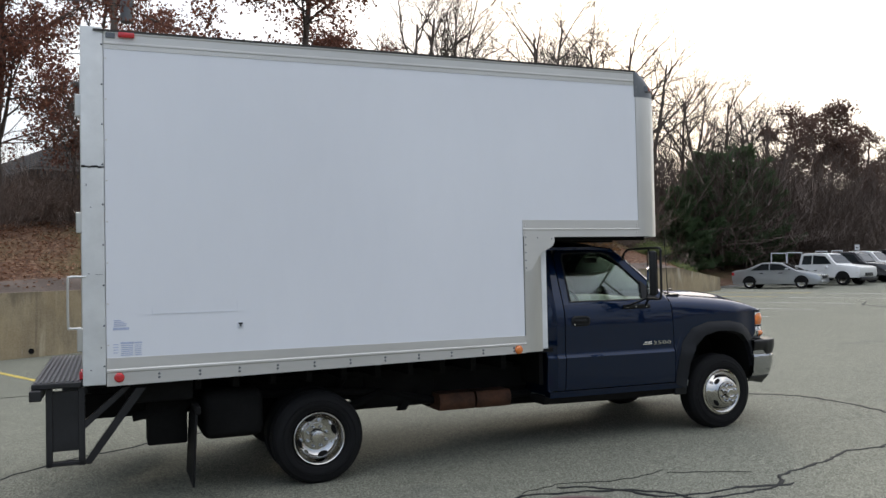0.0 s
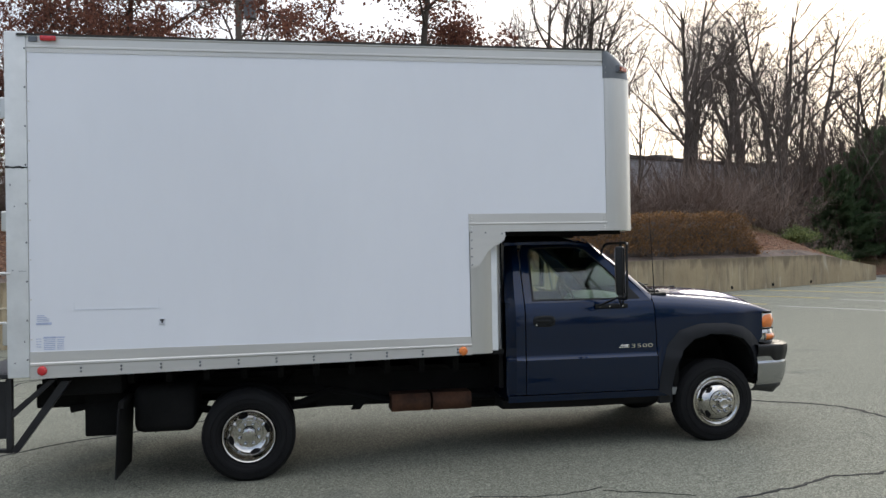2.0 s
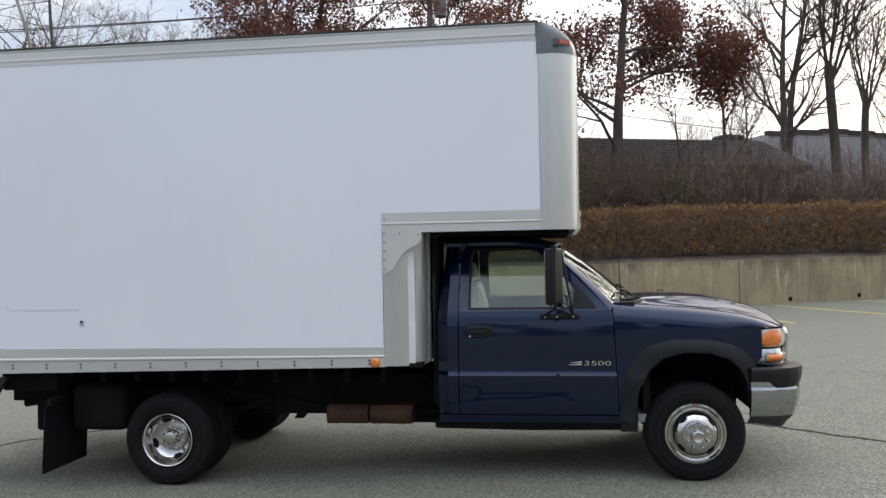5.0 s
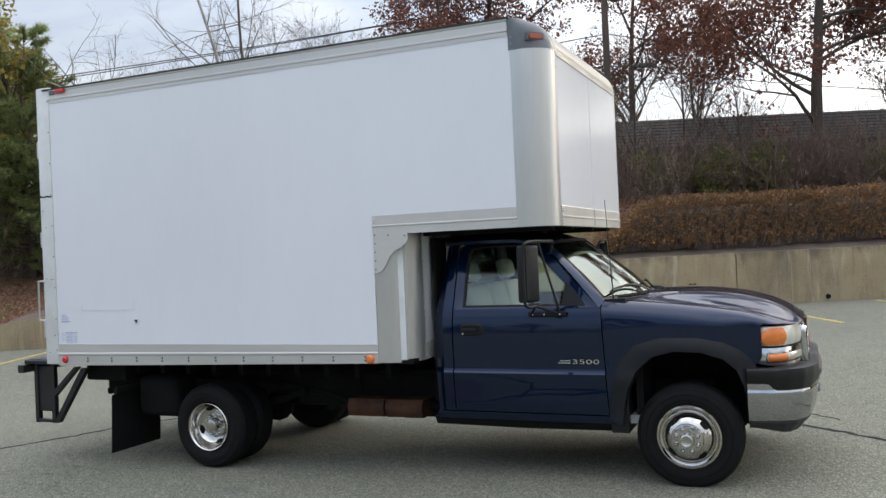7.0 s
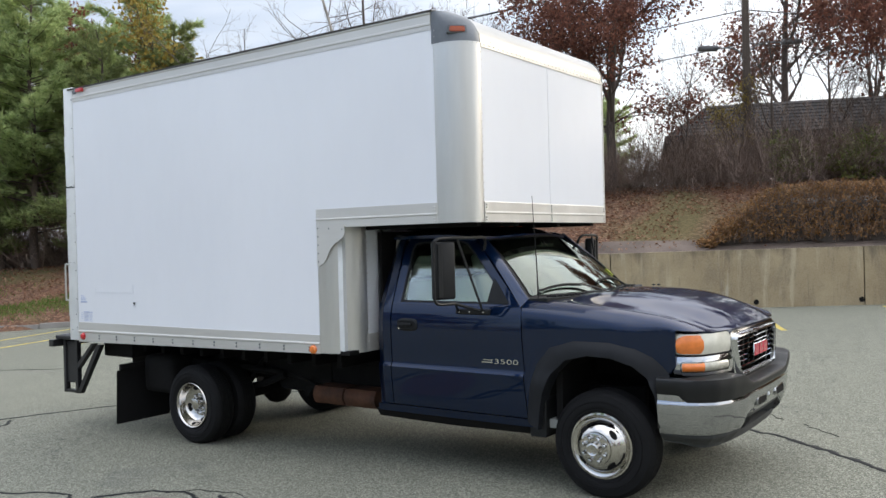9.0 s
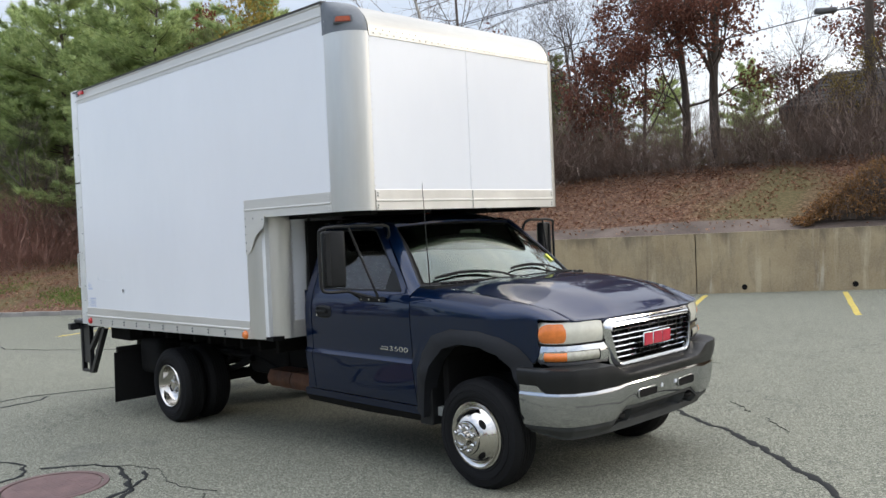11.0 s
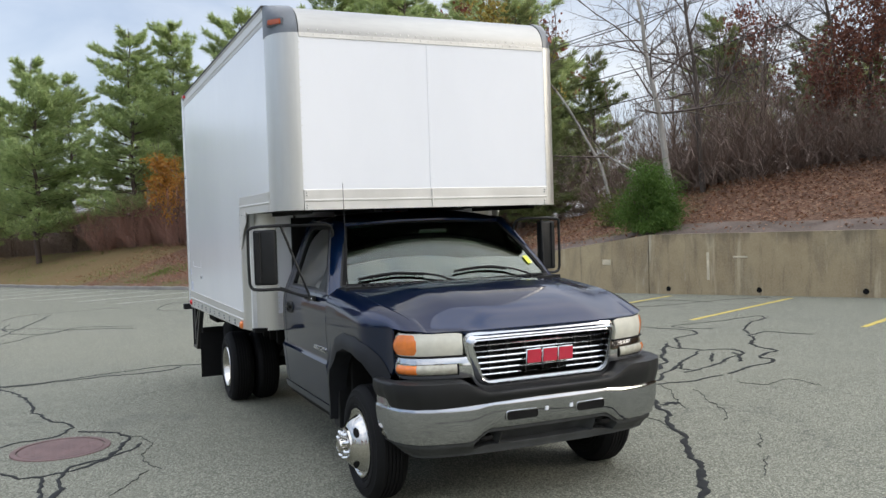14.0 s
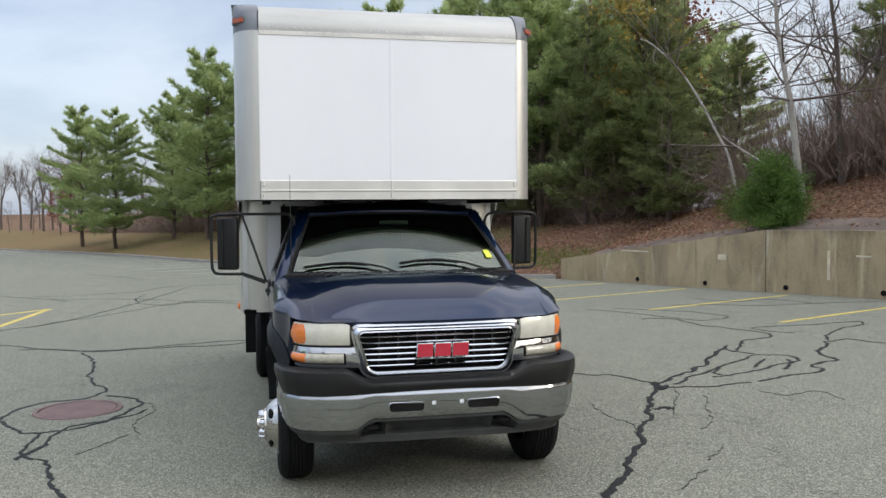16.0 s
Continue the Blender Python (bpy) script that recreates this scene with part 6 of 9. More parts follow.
    for x0, x1 in ((2.86, 3.205), (3.225, 3.57)):
        bm = B()
        grid_shell(bm, lambda q, r: (x0 + (x1 - x0) * q, YC - 0.66 - 0.045 * math.cos((r - 0.5) * 2.6) - 0.006 * math.sin(q * 12), 0.425 + 0.15 * r), 8, 8, lambda p, q, r: (p[0], YC - 0.44, p[2]))
        part("exhaust_shield", bm, M["rust"], truck, "rusty exhaust heat shield")
    part("exhaust_pipe", tube(B(), curve_pts([(5.0, YC - 0.45, 0.47), (3.7, YC - 0.52, 0.50), (2.9, YC - 0.52, 0.5), (2.3, YC - 0.5, 0.62), (1.0, YC - 0.75, 0.70), (0.25, YC - 0.8, 0.6)], 24), 0.035, 8), M["frame"], truck)
    part("rear_crossmember", box(B(), 0.20, 0.69, YC - 1.04, YC + 1.04, 0.74, 0.95, 0.02, 2), M["frame"], truck)
    # step bumper
    step = part("rear_step", box(B(), -0.43, -0.10, YC - 1.20, YC + 1.15, 0.905, 0.945, 0.006), M["steppaint"], truck, "black rear step bumper with a ribbed tread")
    for k in range(9):
        x = -0.415 + 0.035 * k
        part("tread_rib", box(B(), x, x + 0.02, YC - 1.16, YC + 1.11, 0.945, 0.953, 0.003), M["tread"], step, smooth=None)
    part("step_crossbar", box(B(), -0.44, -0.36, YC - 1.27, YC + 1.22, 0.83, 0.905, 0.006), M["steppaint"], truck)


chassis()


# cargo box
def rivets(bm, pts, nrm, r=0.006):
    n = Vector(nrm)
    side = n.cross(Vector((0, 0, 1)) if abs(n.z) < 0.9 else Vector((1, 0, 0))).normalized()
    up = n.cross(side)
    for p in pts:
        p = Vector(p)
        c = bm.verts.new(p + n * r * 0.7)
        ring = [bm.verts.new(p + r * (math.cos(a) * side + math.sin(a) * up)) for a in (math.pi * k / 3 for k in range(6))]
        for k in range(6):
            bm.faces.new((c, ring[k], ring[(k + 1) % 6]))
    return bm


def span(a, b, step):
    k = max(1, round((b - a) / step))
    return [a + (b - a) * i / k for i in range(k + 1)]


def rail(name, prof, ends, axis, material, parent, label="", first=None):
    """A rolled section: profile points (outward, height) swept straight; axis 'x' on a flank (ends give side), 'y' on the front;
    first is the profile at the starting end where that differs."""
    bm = B()
    s, base, a, b = ends
    if axis == "x":
        loop = [[(x, base + s * o, z) for o, z in pr] for x, pr in ((a, first or prof), (b, prof))]
    else:
        loop = [[(base + o, y, z) for o, z in prof] for y in (a, b)]
    va, vb = ([bm.verts.new(p) for p in q] for q in loop)
    n = len(prof)
    for i in range(n):
        bm.faces.new((va[i], va[(i + 1) % n], vb[(i + 1) % n], vb[i]))
    bm.faces.new(va)
    bm.faces.new(vb[::-1])
    return part(name, bm, material, parent, label, smooth=20)


def cargo_box():
    RAIL_DROP = 0.052               # the bottom rail is deeper at the rear
    Z0, ZL, ZN, ZNL, ZT, ZR = 0.962, 1.105, 2.115, 1.972, 3.385, 3.50
    XR, XN, XNF, XP, XF = 0.07, 3.462, 3.77, 4.655, 4.94
    bm = B()
    for x0, x1, z0, z1 in ((0.0, 3.70, 0.985, 3.47), (3.70, 4.62, 2.01, 3.47)):
        box(bm, x0, x1, BX0 + 0.03, BX1 - 0.03, z0, z1)
    core = part("cargo_box", bm, M["framewhite"], truck, "tall white cargo box with an overcab attic and aluminium edging", smooth=None)
    for s, y in ((-1, BX0), (1, BX1)):
        ry = 0.187 if s < 0 else 0.155           # the corner's rounding across the truck
        outl = [(XR, ZL - 0.012), (XN, ZL), (XN, ZN), (XP, ZN), (XP, ZT), (XR, ZT)]
        part("side_panel", prism(B(), [(x, y, z) for x, z in outl], (0, -s * 0.028, 0)), M["white"], core, "smooth white side panel", smooth=None)
        # rails: upper, lower, attic
        top = [(-0.03, ZT - 0.012), (0.004, ZT - 0.012), (0.004, ZT + 0.02), (0.010, ZT + 0.024), (0.010, ZT + 0.036), (0.005, ZT + 0.04), (0.005, ZR - 0.02), (0.012, ZR - 0.012), (0.012, ZR - 0.004), (-0.03, ZR)]
        rail("top_rail", top, (s, y, XR, 4.64), "x", M["alurail"], core, "aluminium top rail")
        seal = [(-0.03, ZR - 0.001), (0.016, ZR - 0.003), (0.018, ZR + 0.012), (-0.03, ZR + 0.016)]
        rail("roof_edge", seal, (s, y, 0.0, 4.66), "x", M["seal"], core, "dark weathered roof edge")
        low = [(-0.03, Z0), (0.006, Z0), (0.006, 1.03), (0.013, 1.036), (0.013, 1.046), (0.006, 1.052), (0.006, ZL + 0.006), (-0.02, ZL + 0.006)]
        low_rear = [(o, z - RAIL_DROP * (ZL + 0.02 - z) / (ZL - Z0)) for o, z in low]
        rail("bottom_rail", low, (s, y, XR, XN + 0.005), "x", M["alurail"], core, "aluminium bottom rail with bolts", low_rear)
        att = [(-0.03, ZNL), (0.006, ZNL), (0.006, 2.03), (0.012, 2.035), (0.012, 2.043), (0.006, 2.048), (0.006, ZN + 0.006), (-0.02, ZN + 0.006)]
        rail("attic_rail", att, (s, y, XN - 0.002, XP + 0.005), "x", M["alurail"], core, "aluminium attic rail")
        for x in [x for x in span(0.14, 3.35, 0.292) if abs(x - 0.165) > 0.06]:
            bolts = B()
            for z in (0.985, 1.012):
                ball(bolts, (x, y + s * 0.007, z - RAIL_DROP * 0.8 * (1 - x / XN)), 0.0105, 1)
            part("rail_bolt", bolts, M["cap"], core, "pair of bolts on the rail")
        rv = B()
        rivets(rv, [(x, y + s * 0.005, ZT + 0.002) for x in span(0.12, 4.6, 0.055)], (0, s, 0), 0.005)
        rivets(rv, [(XR + 0.012, y + s * 0.006, z) for z in span(1.2, 3.3, 0.30)], (0, s, 0), 0.007)
        rivets(rv, [(XP + 0.014, y + s * 0.005, z) for z in span(2.15, 3.36, 0.045)], (0, s, 0), 0.004)
        rivets(rv, [(XN + 0.012, y + s * 0.005, z) for z in span(1.12, 1.98, 0.045)], (0, s, 0), 0.004)
        rivets(rv, [(XP - 0.02, y + s * 0.008, z) for z in (1.99, 2.01, 2.07, 2.09)] + [(XN + 0.02, y + s * 0.008, z) for z in (1.99, 2.01, 2.07, 2.09)], (0, s, 0), 0.008)
        part("rivet_row", rv, M["alurail"], core)["kind"] = "stuff"

        # corner posts, rounded from flank to front
        def post(x_a, x_b, z0, z1, ry, n=10):
            yc = y - s * ry

            def p(q, r):
                if q < 0.2:
                    x, yy = x_a + (x_b - 0.24 - x_a) * q / 0.2, y
                else:
                    a = (q - 0.2) / 0.8 * math.pi / 2
                    x, yy = (x_b - 0.24) + 0.24 * math.sin(a), yc + s * ry * math.cos(a)
                return (x, yy + s * 0.003, z0 + (z1 - z0) * r)
            return grid_shell(B(), p, 20, 1, lambda pt, q, r: (pt[0] - 0.02 * smoothstep(0.3, 0.9, q), pt[1] - s * 0.02 * (1 - q), pt[2]))
        part("corner_post", post(XP + 0.002, XF, ZNL, 3.268, ry), M["alu"], core, "rounded brushed aluminium corner post", smooth=60)
        part("nose_post", post(XN + 0.006, XNF, Z0 + 0.005, 1.985, 0.24), M["alu"], core, "rounded brushed aluminium lower corner post", smooth=60)

        # cast cap over the post
        def cap(q, r):
            h = 0.236 * r
            rx = 0.285 * math.sqrt(max(0.0, 1 - (h / 0.25) ** 2))
            if q < 0.15:
                x, yy = 4.645 + 0.01 * q / 0.15, y
            else:
                a = (q - 0.15) / 0.85 * math.pi / 2
                x, yy = 4.655 + rx * math.sin(a), (y - s * ry) + s * ry * math.cos(a)
            return (x, yy + s * 0.006, 3.266 + h)
        part("corner_cap", grid_shell(B(), cap, 18, 8, lambda pt, q, r: (pt[0] - 0.02 * smoothstep(0.3, 0.9, q), pt[1] - s * 0.02 * (1 - q), pt[2] - 0.01 * r)), M["cap"], core, "grey cast corner cap", smooth=60)
        a = 0.75
        px, py = 4.655 + 0.265 * math.sin(a), (y - s * ry) + s * (ry + 0.007) * math.cos(a)
        d, t = Vector((math.sin(a), s * math.cos(a), 0)), Vector((math.cos(a), -s * math.sin(a), 0))
        for hw, hz, o, mt, nm in ((0.075, 0.03, 0.012, M["cap"], "lamp_base"), (0.058, 0.019, 0.024, M["marker"], "marker_lamp")):
            o0 = Vector((px, py, 3.352)) - d * 0.03
            b2 = prism(B(), [o0 + t * hw * u + Vector((0, 0, hz * v)) for u, v in ((-1, -1), (1, -1), (0.9, 1), (-0.9, 1))], d * (0.03 + o))
            bmesh.ops.bevel(b2, geom=b2.edges[:], offset=0.005, segments=2, affect="EDGES")
            part(nm, b2, mt, core, "amber front marker lamp" if nm == "marker_lamp" else "")
        rv = B()
        pts = []
        for k in range(9):
            a = math.pi / 2 * k / 8
            pts.append((4.70 + 0.243 * math.sin(a), (y - s * ry) + s * (ry + 0.004) * math.cos(a), 3.26))
        for p_ in pts:
            ball(rv, p_, 0.005, 1)
        part("post_rivet_row", rv, M["alurail"], core)["kind"] = "stuff"
        # gusset under the attic
        gp = [(3.468, 1.668), (3.50, 1.672), (3.54, 1.69), (3.575, 1.74), (3.61, 1.80), (3.66, 1.845), (3.715, 1.87), (3.755, 1.90), (3.77, 1.935), (3.765, 1.965), (3.765, 1.99), (3.468, 1.99)]
        part("gusset", prism(B(), [(x, y + s * 0.006, z) for x, z in gp], (0, s * 0.006, 0)), M["alurail"], core, "curved aluminium gusset plate", smooth=None)
        rv = B()
        rivets(rv, [(3.482, y + s * 0.013, z) for z in span(1.70, 1.97, 0.07)] + [(3.74, y + s * 0.013, 1.955), (3.60, y + s * 0.013, 1.965)], (0, s, 0), 0.007)
        part("gusset_rivet_row", rv, M["cap"], core)["kind"] = "stuff"
        # lamps on the flank
        for nm, mt, x, z, r in (("side_marker", M["red"], 0.155, 0.962, 0.032), ("side_marker", M["amber"], 3.395, 0.994, 0.033)):
            m1 = part(nm, lathe_y(B(), [(0.005, r * 1.15), (0.014, r * 1.1), (0.016, r), (0.03, r * 0.75), (0.034, 0.001)], (x, y, z), 20, s), mt, core, "round red side marker lamp" if mt is M["red"] else "round amber side marker lamp")
        b2 = box(B(), 0.17, 0.285, *sorted((y + s * 0.004, y + s * 0.034)), ZR - 0.042, ZR - 0.004, 0.008, 2)
        part("clearance_lamp", b2, M["red"], core, "red oblong clearance lamp")
        part("corner_fitting", box(B(), 0.085, 0.15, *sorted((y, y + s * 0.014)), ZR - 0.05, ZR - 0.006, 0.004), M["cap"], core)

        # rear frame post
        b2 = box(B(), -0.09, 0.066, *sorted((y + s * 0.006, y - s * 0.09)), 0.915, 3.53, 0.008, 2)
        fr = part("rear_post", b2, M["framewhite"], core, "white painted steel rear frame post")
        b2 = B()
        rivets(b2, [(0.055, y + s * 0.008, z) for z in span(1.05, 3.40, 0.29)], (0, s, 0), 0.008)
        part("post_bolt_row", b2, M["cap"], fr)["kind"] = "stuff"
        for z0, z1 in ((2.87, 3.03), (2.02, 2.17), (1.16, 1.33)):
            b2 = box(B(), -0.128, -0.085, *sorted((y - s * 0.01, y - s * 0.05)), z0, z1, 0.006)
            part("door_hinge", b2, M["alu"], fr, "bright steel door hinge")
        if s < 0:
            b2 = B()
            for k in range(7):
                x = -0.088 + 0.022 * k
                box(b2, x, x + 0.023, y - 0.0075, y - 0.004, 2.493 + 0.003 * math.sin(k * 2.2), 2.507 + 0.004 * math.cos(k * 1.7))
            part("scrape_mark", b2, M["black"], fr, "black scrape across the post", smooth=None)
            b2 = B()
            for x, z, wd, ht in ((-0.05, 1.72, 0.012, 0.006), (0.0, 1.715, 0.05, 0.003), (-0.06, 2.36, 0.008, 0.014), (-0.03, 2.2, 0.006, 0.01), (0.03, 1.18, 0.008, 0.012), (-0.04, 1.02, 0.01, 0.01)):
                box(b2, x, x + wd, y - 0.0075, y - 0.005, z, z + ht)
            part("paint_chips", b2, M["cap"], fr, smooth=None)
            b2 = tube(B(), curve_pts([(-0.06, y - 0.008, 1.70), (-0.17, y + 0.02, 1.70), (-0.185, y + 0.02, 1.66), (-0.185, y + 0.02, 1.36), (-0.17, y + 0.02, 1.33), (-0.10, y + 0.02, 1.33)], 24), 0.009, 8)
            part("grab_rail", b2, M["alu"], fr, "bright steel grab rail")
            # labels, fitting and the ghost of a removed plate
            for x0, x1, z0, z1 in ((0.115, 0.225, 1.308, 1.325), (0.165, 0.255, 1.205, 1.218), (0.26, 0.315, 1.207, 1.216)):
                part("label_band", box(B(), x0, x1, y - 0.002, y + 0.001, z0, z1), M["ink"], core, "faded blue band on a label", smooth=None)
            b2 = B()
            for z in span(1.335, 1.375, 0.013):
                box(b2, 0.12, 0.19 + 0.02 * math.sin(z * 90), y - 0.002, y + 0.001, z, z + 0.006)
            for z in span(1.12, 1.19, 0.014):
                box(b2, 0.168, 0.25, y - 0.002, y + 0.001, z, z + 0.006)
                box(b2, 0.262, 0.31, y - 0.002, y + 0.001, z, z + 0.005)
            for z in span(1.14, 1.20, 0.02):
                box(b2, 0.115, 0.15, y - 0.002, y + 0.001, z, z + 0.005)
            part("label_print", b2, M["ink"], core, "rows of small unreadable label print", smooth=None)["kind"] = "stuff"
            b2 = B()
            box(b2, 0.385, 1.005, y - 0.003, y + 0.001, 1.414, 1.419)
            box(b2, 0.385, 0.389, y - 0.003, y + 0.001, 1.419, 1.47)
            box(b2, 1.003, 1.006, y - 0.003, y + 0.001, 1.419, 1.50)
            part("plate_ghost", b2, M["labelwhite"], core, "faint outline of a removed plate", smooth=None)
            part("latch_plate", box(B(), 1.005, 1.05, y - 0.006, y + 0.001, 1.285, 1.335, 0.002), M["labelwhite"], core, smooth=None)
            b2 = box(B(), 1.012, 1.044, y - 0.012, y - 0.005, 1.316, 1.327, 0.002)
            box(b2, 1.023, 1.033, y - 0.012, y - 0.005, 1.297, 1.316, 0.002)
            part("latch", b2, M["black"], core, "small black fastener", smooth=None)

    ya, yb = BX0 + 0.194, BX1 - 0.16
    ym = 7.812
    for a, b in ((ya - 0.01, ym - 0.002), (ym + 0.002, yb + 0.01)):
        part("front_panel", box(B(), XF - 0.03, XF - 0.002, a, b, 2.118, 3.265), M["white"], core, "glossy white attic front panel", smooth=None)
    part("panel_seam", box(B(), XF - 0.006, XF + 0.001, ym - 0.012, ym + 0.012, 2.12, 3.26, 0.001), M["white"], core, smooth=None)
    fr_prof = [(-0.03, 1.972), (0.004, 1.972), (0.004, 2.032), (0.010, 2.037), (0.010, 2.046), (0.004, 2.051), (0.004, 2.118), (0.0, 2.124), (-0.02, 2.124)]
    rail("front_rail", fr_prof, (0, XF, ya - 0.005, yb + 0.005), "y", M["alurail"], core, "aluminium attic front rail")
    part("rail_joint", box(B(), XF, XF + 0.013, ym - 0.006, ym + 0.006, 1.976, 2.118, 0.002), M["alurail"], core)

    def roll(q, r):
        a = r * math.pi / 2
        return (4.655 + 0.285 * math.cos(a), ya - 0.004 + (yb - ya + 0.008) * q, 3.265 + 0.238 * math.sin(a))
    part("front_roof_roll", grid_shell(B(), roll, 20, 14, lambda p, q, r: (p[0] - 0.02 * math.cos(r * 1.57), p[1], p[2] - 0.02 * math.sin(r * 1.57))), M["rollalu"], core, "rolled dull aluminium roof nose", smooth=60)
    part("roll_flange", box(B(), XF - 0.004, XF + 0.004, ya - 0.005, yb + 0.005, 3.236, 3.268, 0.001), M["alurail"], core)
    rv = B()
    for y in span(ya + 0.04, yb - 0.04, 0.065):
        ball(rv, (XF + 0.005, y, 3.258), 0.006, 1)
        ball(rv, (XF - 0.001, y + 0.03, 3.292), 0.006, 1)
    for z in span(2.15, 3.20, 0.055):
        for y in (ya - 0.004, yb + 0.004):
            ball(rv, (XF + 0.001, y, z), 0.005, 1)
    for z in (1.99, 2.01, 2.08, 2.10):
        for y in (ya + 0.015, yb - 0.015):
            ball(rv, (XF + 0.006, y, z), 0.009, 1)
    for z in span(2.2, 3.15, 0.1):
        ball(rv, (XF + 0.001, ym, z), 0.004, 1)
    part("front_rivet_row", rv, M["alurail"], core)["kind"] = "stuff"
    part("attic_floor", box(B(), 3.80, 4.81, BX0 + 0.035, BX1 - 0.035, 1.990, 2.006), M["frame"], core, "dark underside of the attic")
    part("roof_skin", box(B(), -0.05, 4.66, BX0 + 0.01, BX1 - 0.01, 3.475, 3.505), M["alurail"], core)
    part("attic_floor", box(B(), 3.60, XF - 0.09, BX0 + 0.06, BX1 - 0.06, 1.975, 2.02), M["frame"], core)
    # lower front wall behind the cab, and its trims
    part("nose_panel", box(B(), 3.735, XNF - 0.004, BX0 + 0.22, BX1 - 0.22, 1.10, 1.975), M["white"], core, "white panel behind the cab", smooth=None)
    part("nose_rail", box(B(), 3.735, XNF, BX0 + 0.22, BX1 - 0.22, 0.967, 1.11, 0.004), M["alurail"], core)
    rv = B()
    for y in (BX0 + 0.245, BX1 - 0.245):
        for z in span(1.0, 1.95, 0.05):
            ball(rv, (XNF + 0.001, y, z), 0.006, 1)
    part("nose_rivet_row", rv, M["alurail"], core)["kind"] = "stuff"
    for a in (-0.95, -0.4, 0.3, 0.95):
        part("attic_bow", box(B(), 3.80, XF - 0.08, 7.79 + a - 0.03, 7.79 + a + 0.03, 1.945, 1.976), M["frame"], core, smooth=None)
    # rear doors and header
    yd = (BX0 + BX1) / 2
    for a, b in ((BX0 + 0.10, yd - 0.004), (yd + 0.004, BX1 - 0.10)):
        dr = part("rear_door", box(B(), -0.085, -0.045, a, b, 1.03, 3.36, 0.006), M["framewhite"], core, "white rear cargo door")
        part("lock_rod", tube(B(), [(-0.10, (a + b) / 2, 1.0), (-0.10, (a + b) / 2, 3.38)], 0.014, 8), M["alu"], dr)
    part("rear_header", box(B(), -0.09, 0.066, BX0 + 0.09, BX1 - 0.09, 3.36, 3.53, 0.006), M["framewhite"], core)
    part("rear_sill", box(B(), -0.09, 0.066, BX0 + 0.09, BX1 - 0.09, 0.915, 1.03, 0.006), M["framewhite"], core)
    for y in (BX0 + 0.16, BX0 + 0.30):
        part("tail_lamp", box(B(), -0.12, -0.09, y, y + 0.09, 0.945, 1.005, 0.01, 2), M["red"], core, "red tail lamp")


cargo_box()
# the truck stands a little askew to the lot's axes
truck.matrix_basis = Matrix.Translation((3.0, YC, 0)) @ Matrix.Rotation(0.0095, 4, "Z") @ Matrix.Translation((-3.0, -YC, 0)) @ truck.matrix_basis

# ---- trees and shrubs ----
def add_tube(V, F, pts, rads, sides):
    """Append a tapering tube to plain vertex and face lists."""
    base = len(V)
    n = len(pts)
    for i in range(n):
        d = (pts[min(i + 1, n - 1)] - pts[max(i - 1, 0)])
        d.normalize()
        a = Vector((0, 0, 1)) if abs(d.z) < 0.9 else Vector((1, 0, 0))
        e1 = d.cross(a).normalized()
        e2 = d.cross(e1)
        for k in range(sides):
            t = 2 * math.pi * k / sides
            V.append(pts[i] + (e1 * math.cos(t) + e2 * math.sin(t)) * rads[i])
    for i in range(n - 1):
        for k in range(sides if sides > 2 else 1):
            k2 = (k + 1) % sides
            F.append((base + i * sides + k, base + i * sides + k2, base + (i + 1) * sides + k2, base + (i + 1) * sides + k))


def rand_dir(rnd, up=0.0):
    while True:
        v = Vector((rnd.uniform(-1, 1), rnd.uniform(-1, 1), rnd.uniform(-1, 1)))
        if 0.05 < v.length < 1:
            v.normalize()
            v.z += up
            return v.normalized()


def grow(rnd, V, F, tips, start, d, length, rad, level, spec):
    """One limb with its side limbs; tips collects the ends of twigs."""
    segs = spec["segs"][level]
    pts, rads = [start.copy()], [rad]
    p, dd = start.copy(), d.copy()
    taper = spec["taper"][level]
    for i in range(segs):
        dd = (dd + rand_dir(rnd) * spec["bend"][level] + Vector((0, 0, spec["lift"][level]))).normalized()
        p = p + dd * (length / segs)
        pts.append(p.copy())
        rads.append(rad * (1 - (1 - taper) * (i + 1) / segs))
    add_tube(V, F, pts, rads, spec["sides"][level])
    last = level + 1 >= len(spec["kids"]) + 1 or level >= len(spec["kids"])
    if last:
        tips.append((pts[-1], dd))
        tips.append((pts[len(pts) // 2], dd))
        return
    lo = spec["from"][level]
    kids = spec["kids"][level]
    for k in range(kids):
        f = lo + (1 - lo) * (k + rnd.random()) / kids
        i = min(int(f * segs), segs - 1)
        q = pts[i].lerp(pts[i + 1], f * segs - i)
        r = rads[i] + (rads[i + 1] - rads[i]) * (f * segs - i)
        axis = (pts[i + 1] - pts[i]).normalized()
        side = rand_dir(rnd).cross(axis).normalized()
        ang = radians(rnd.uniform(*spec["angle"][level]))
        nd = (axis * math.cos(ang) + side * math.sin(ang)).normalized()
        ln = length * rnd.uniform(*spec["ratio"][level]) * (1.15 - 0.55 * f)
        grow(rnd, V, F, tips, q, nd, ln, min(r * 0.75, rad * spec["thin"][level] * (1.15 - 0.4 * f)), level + 1, spec)


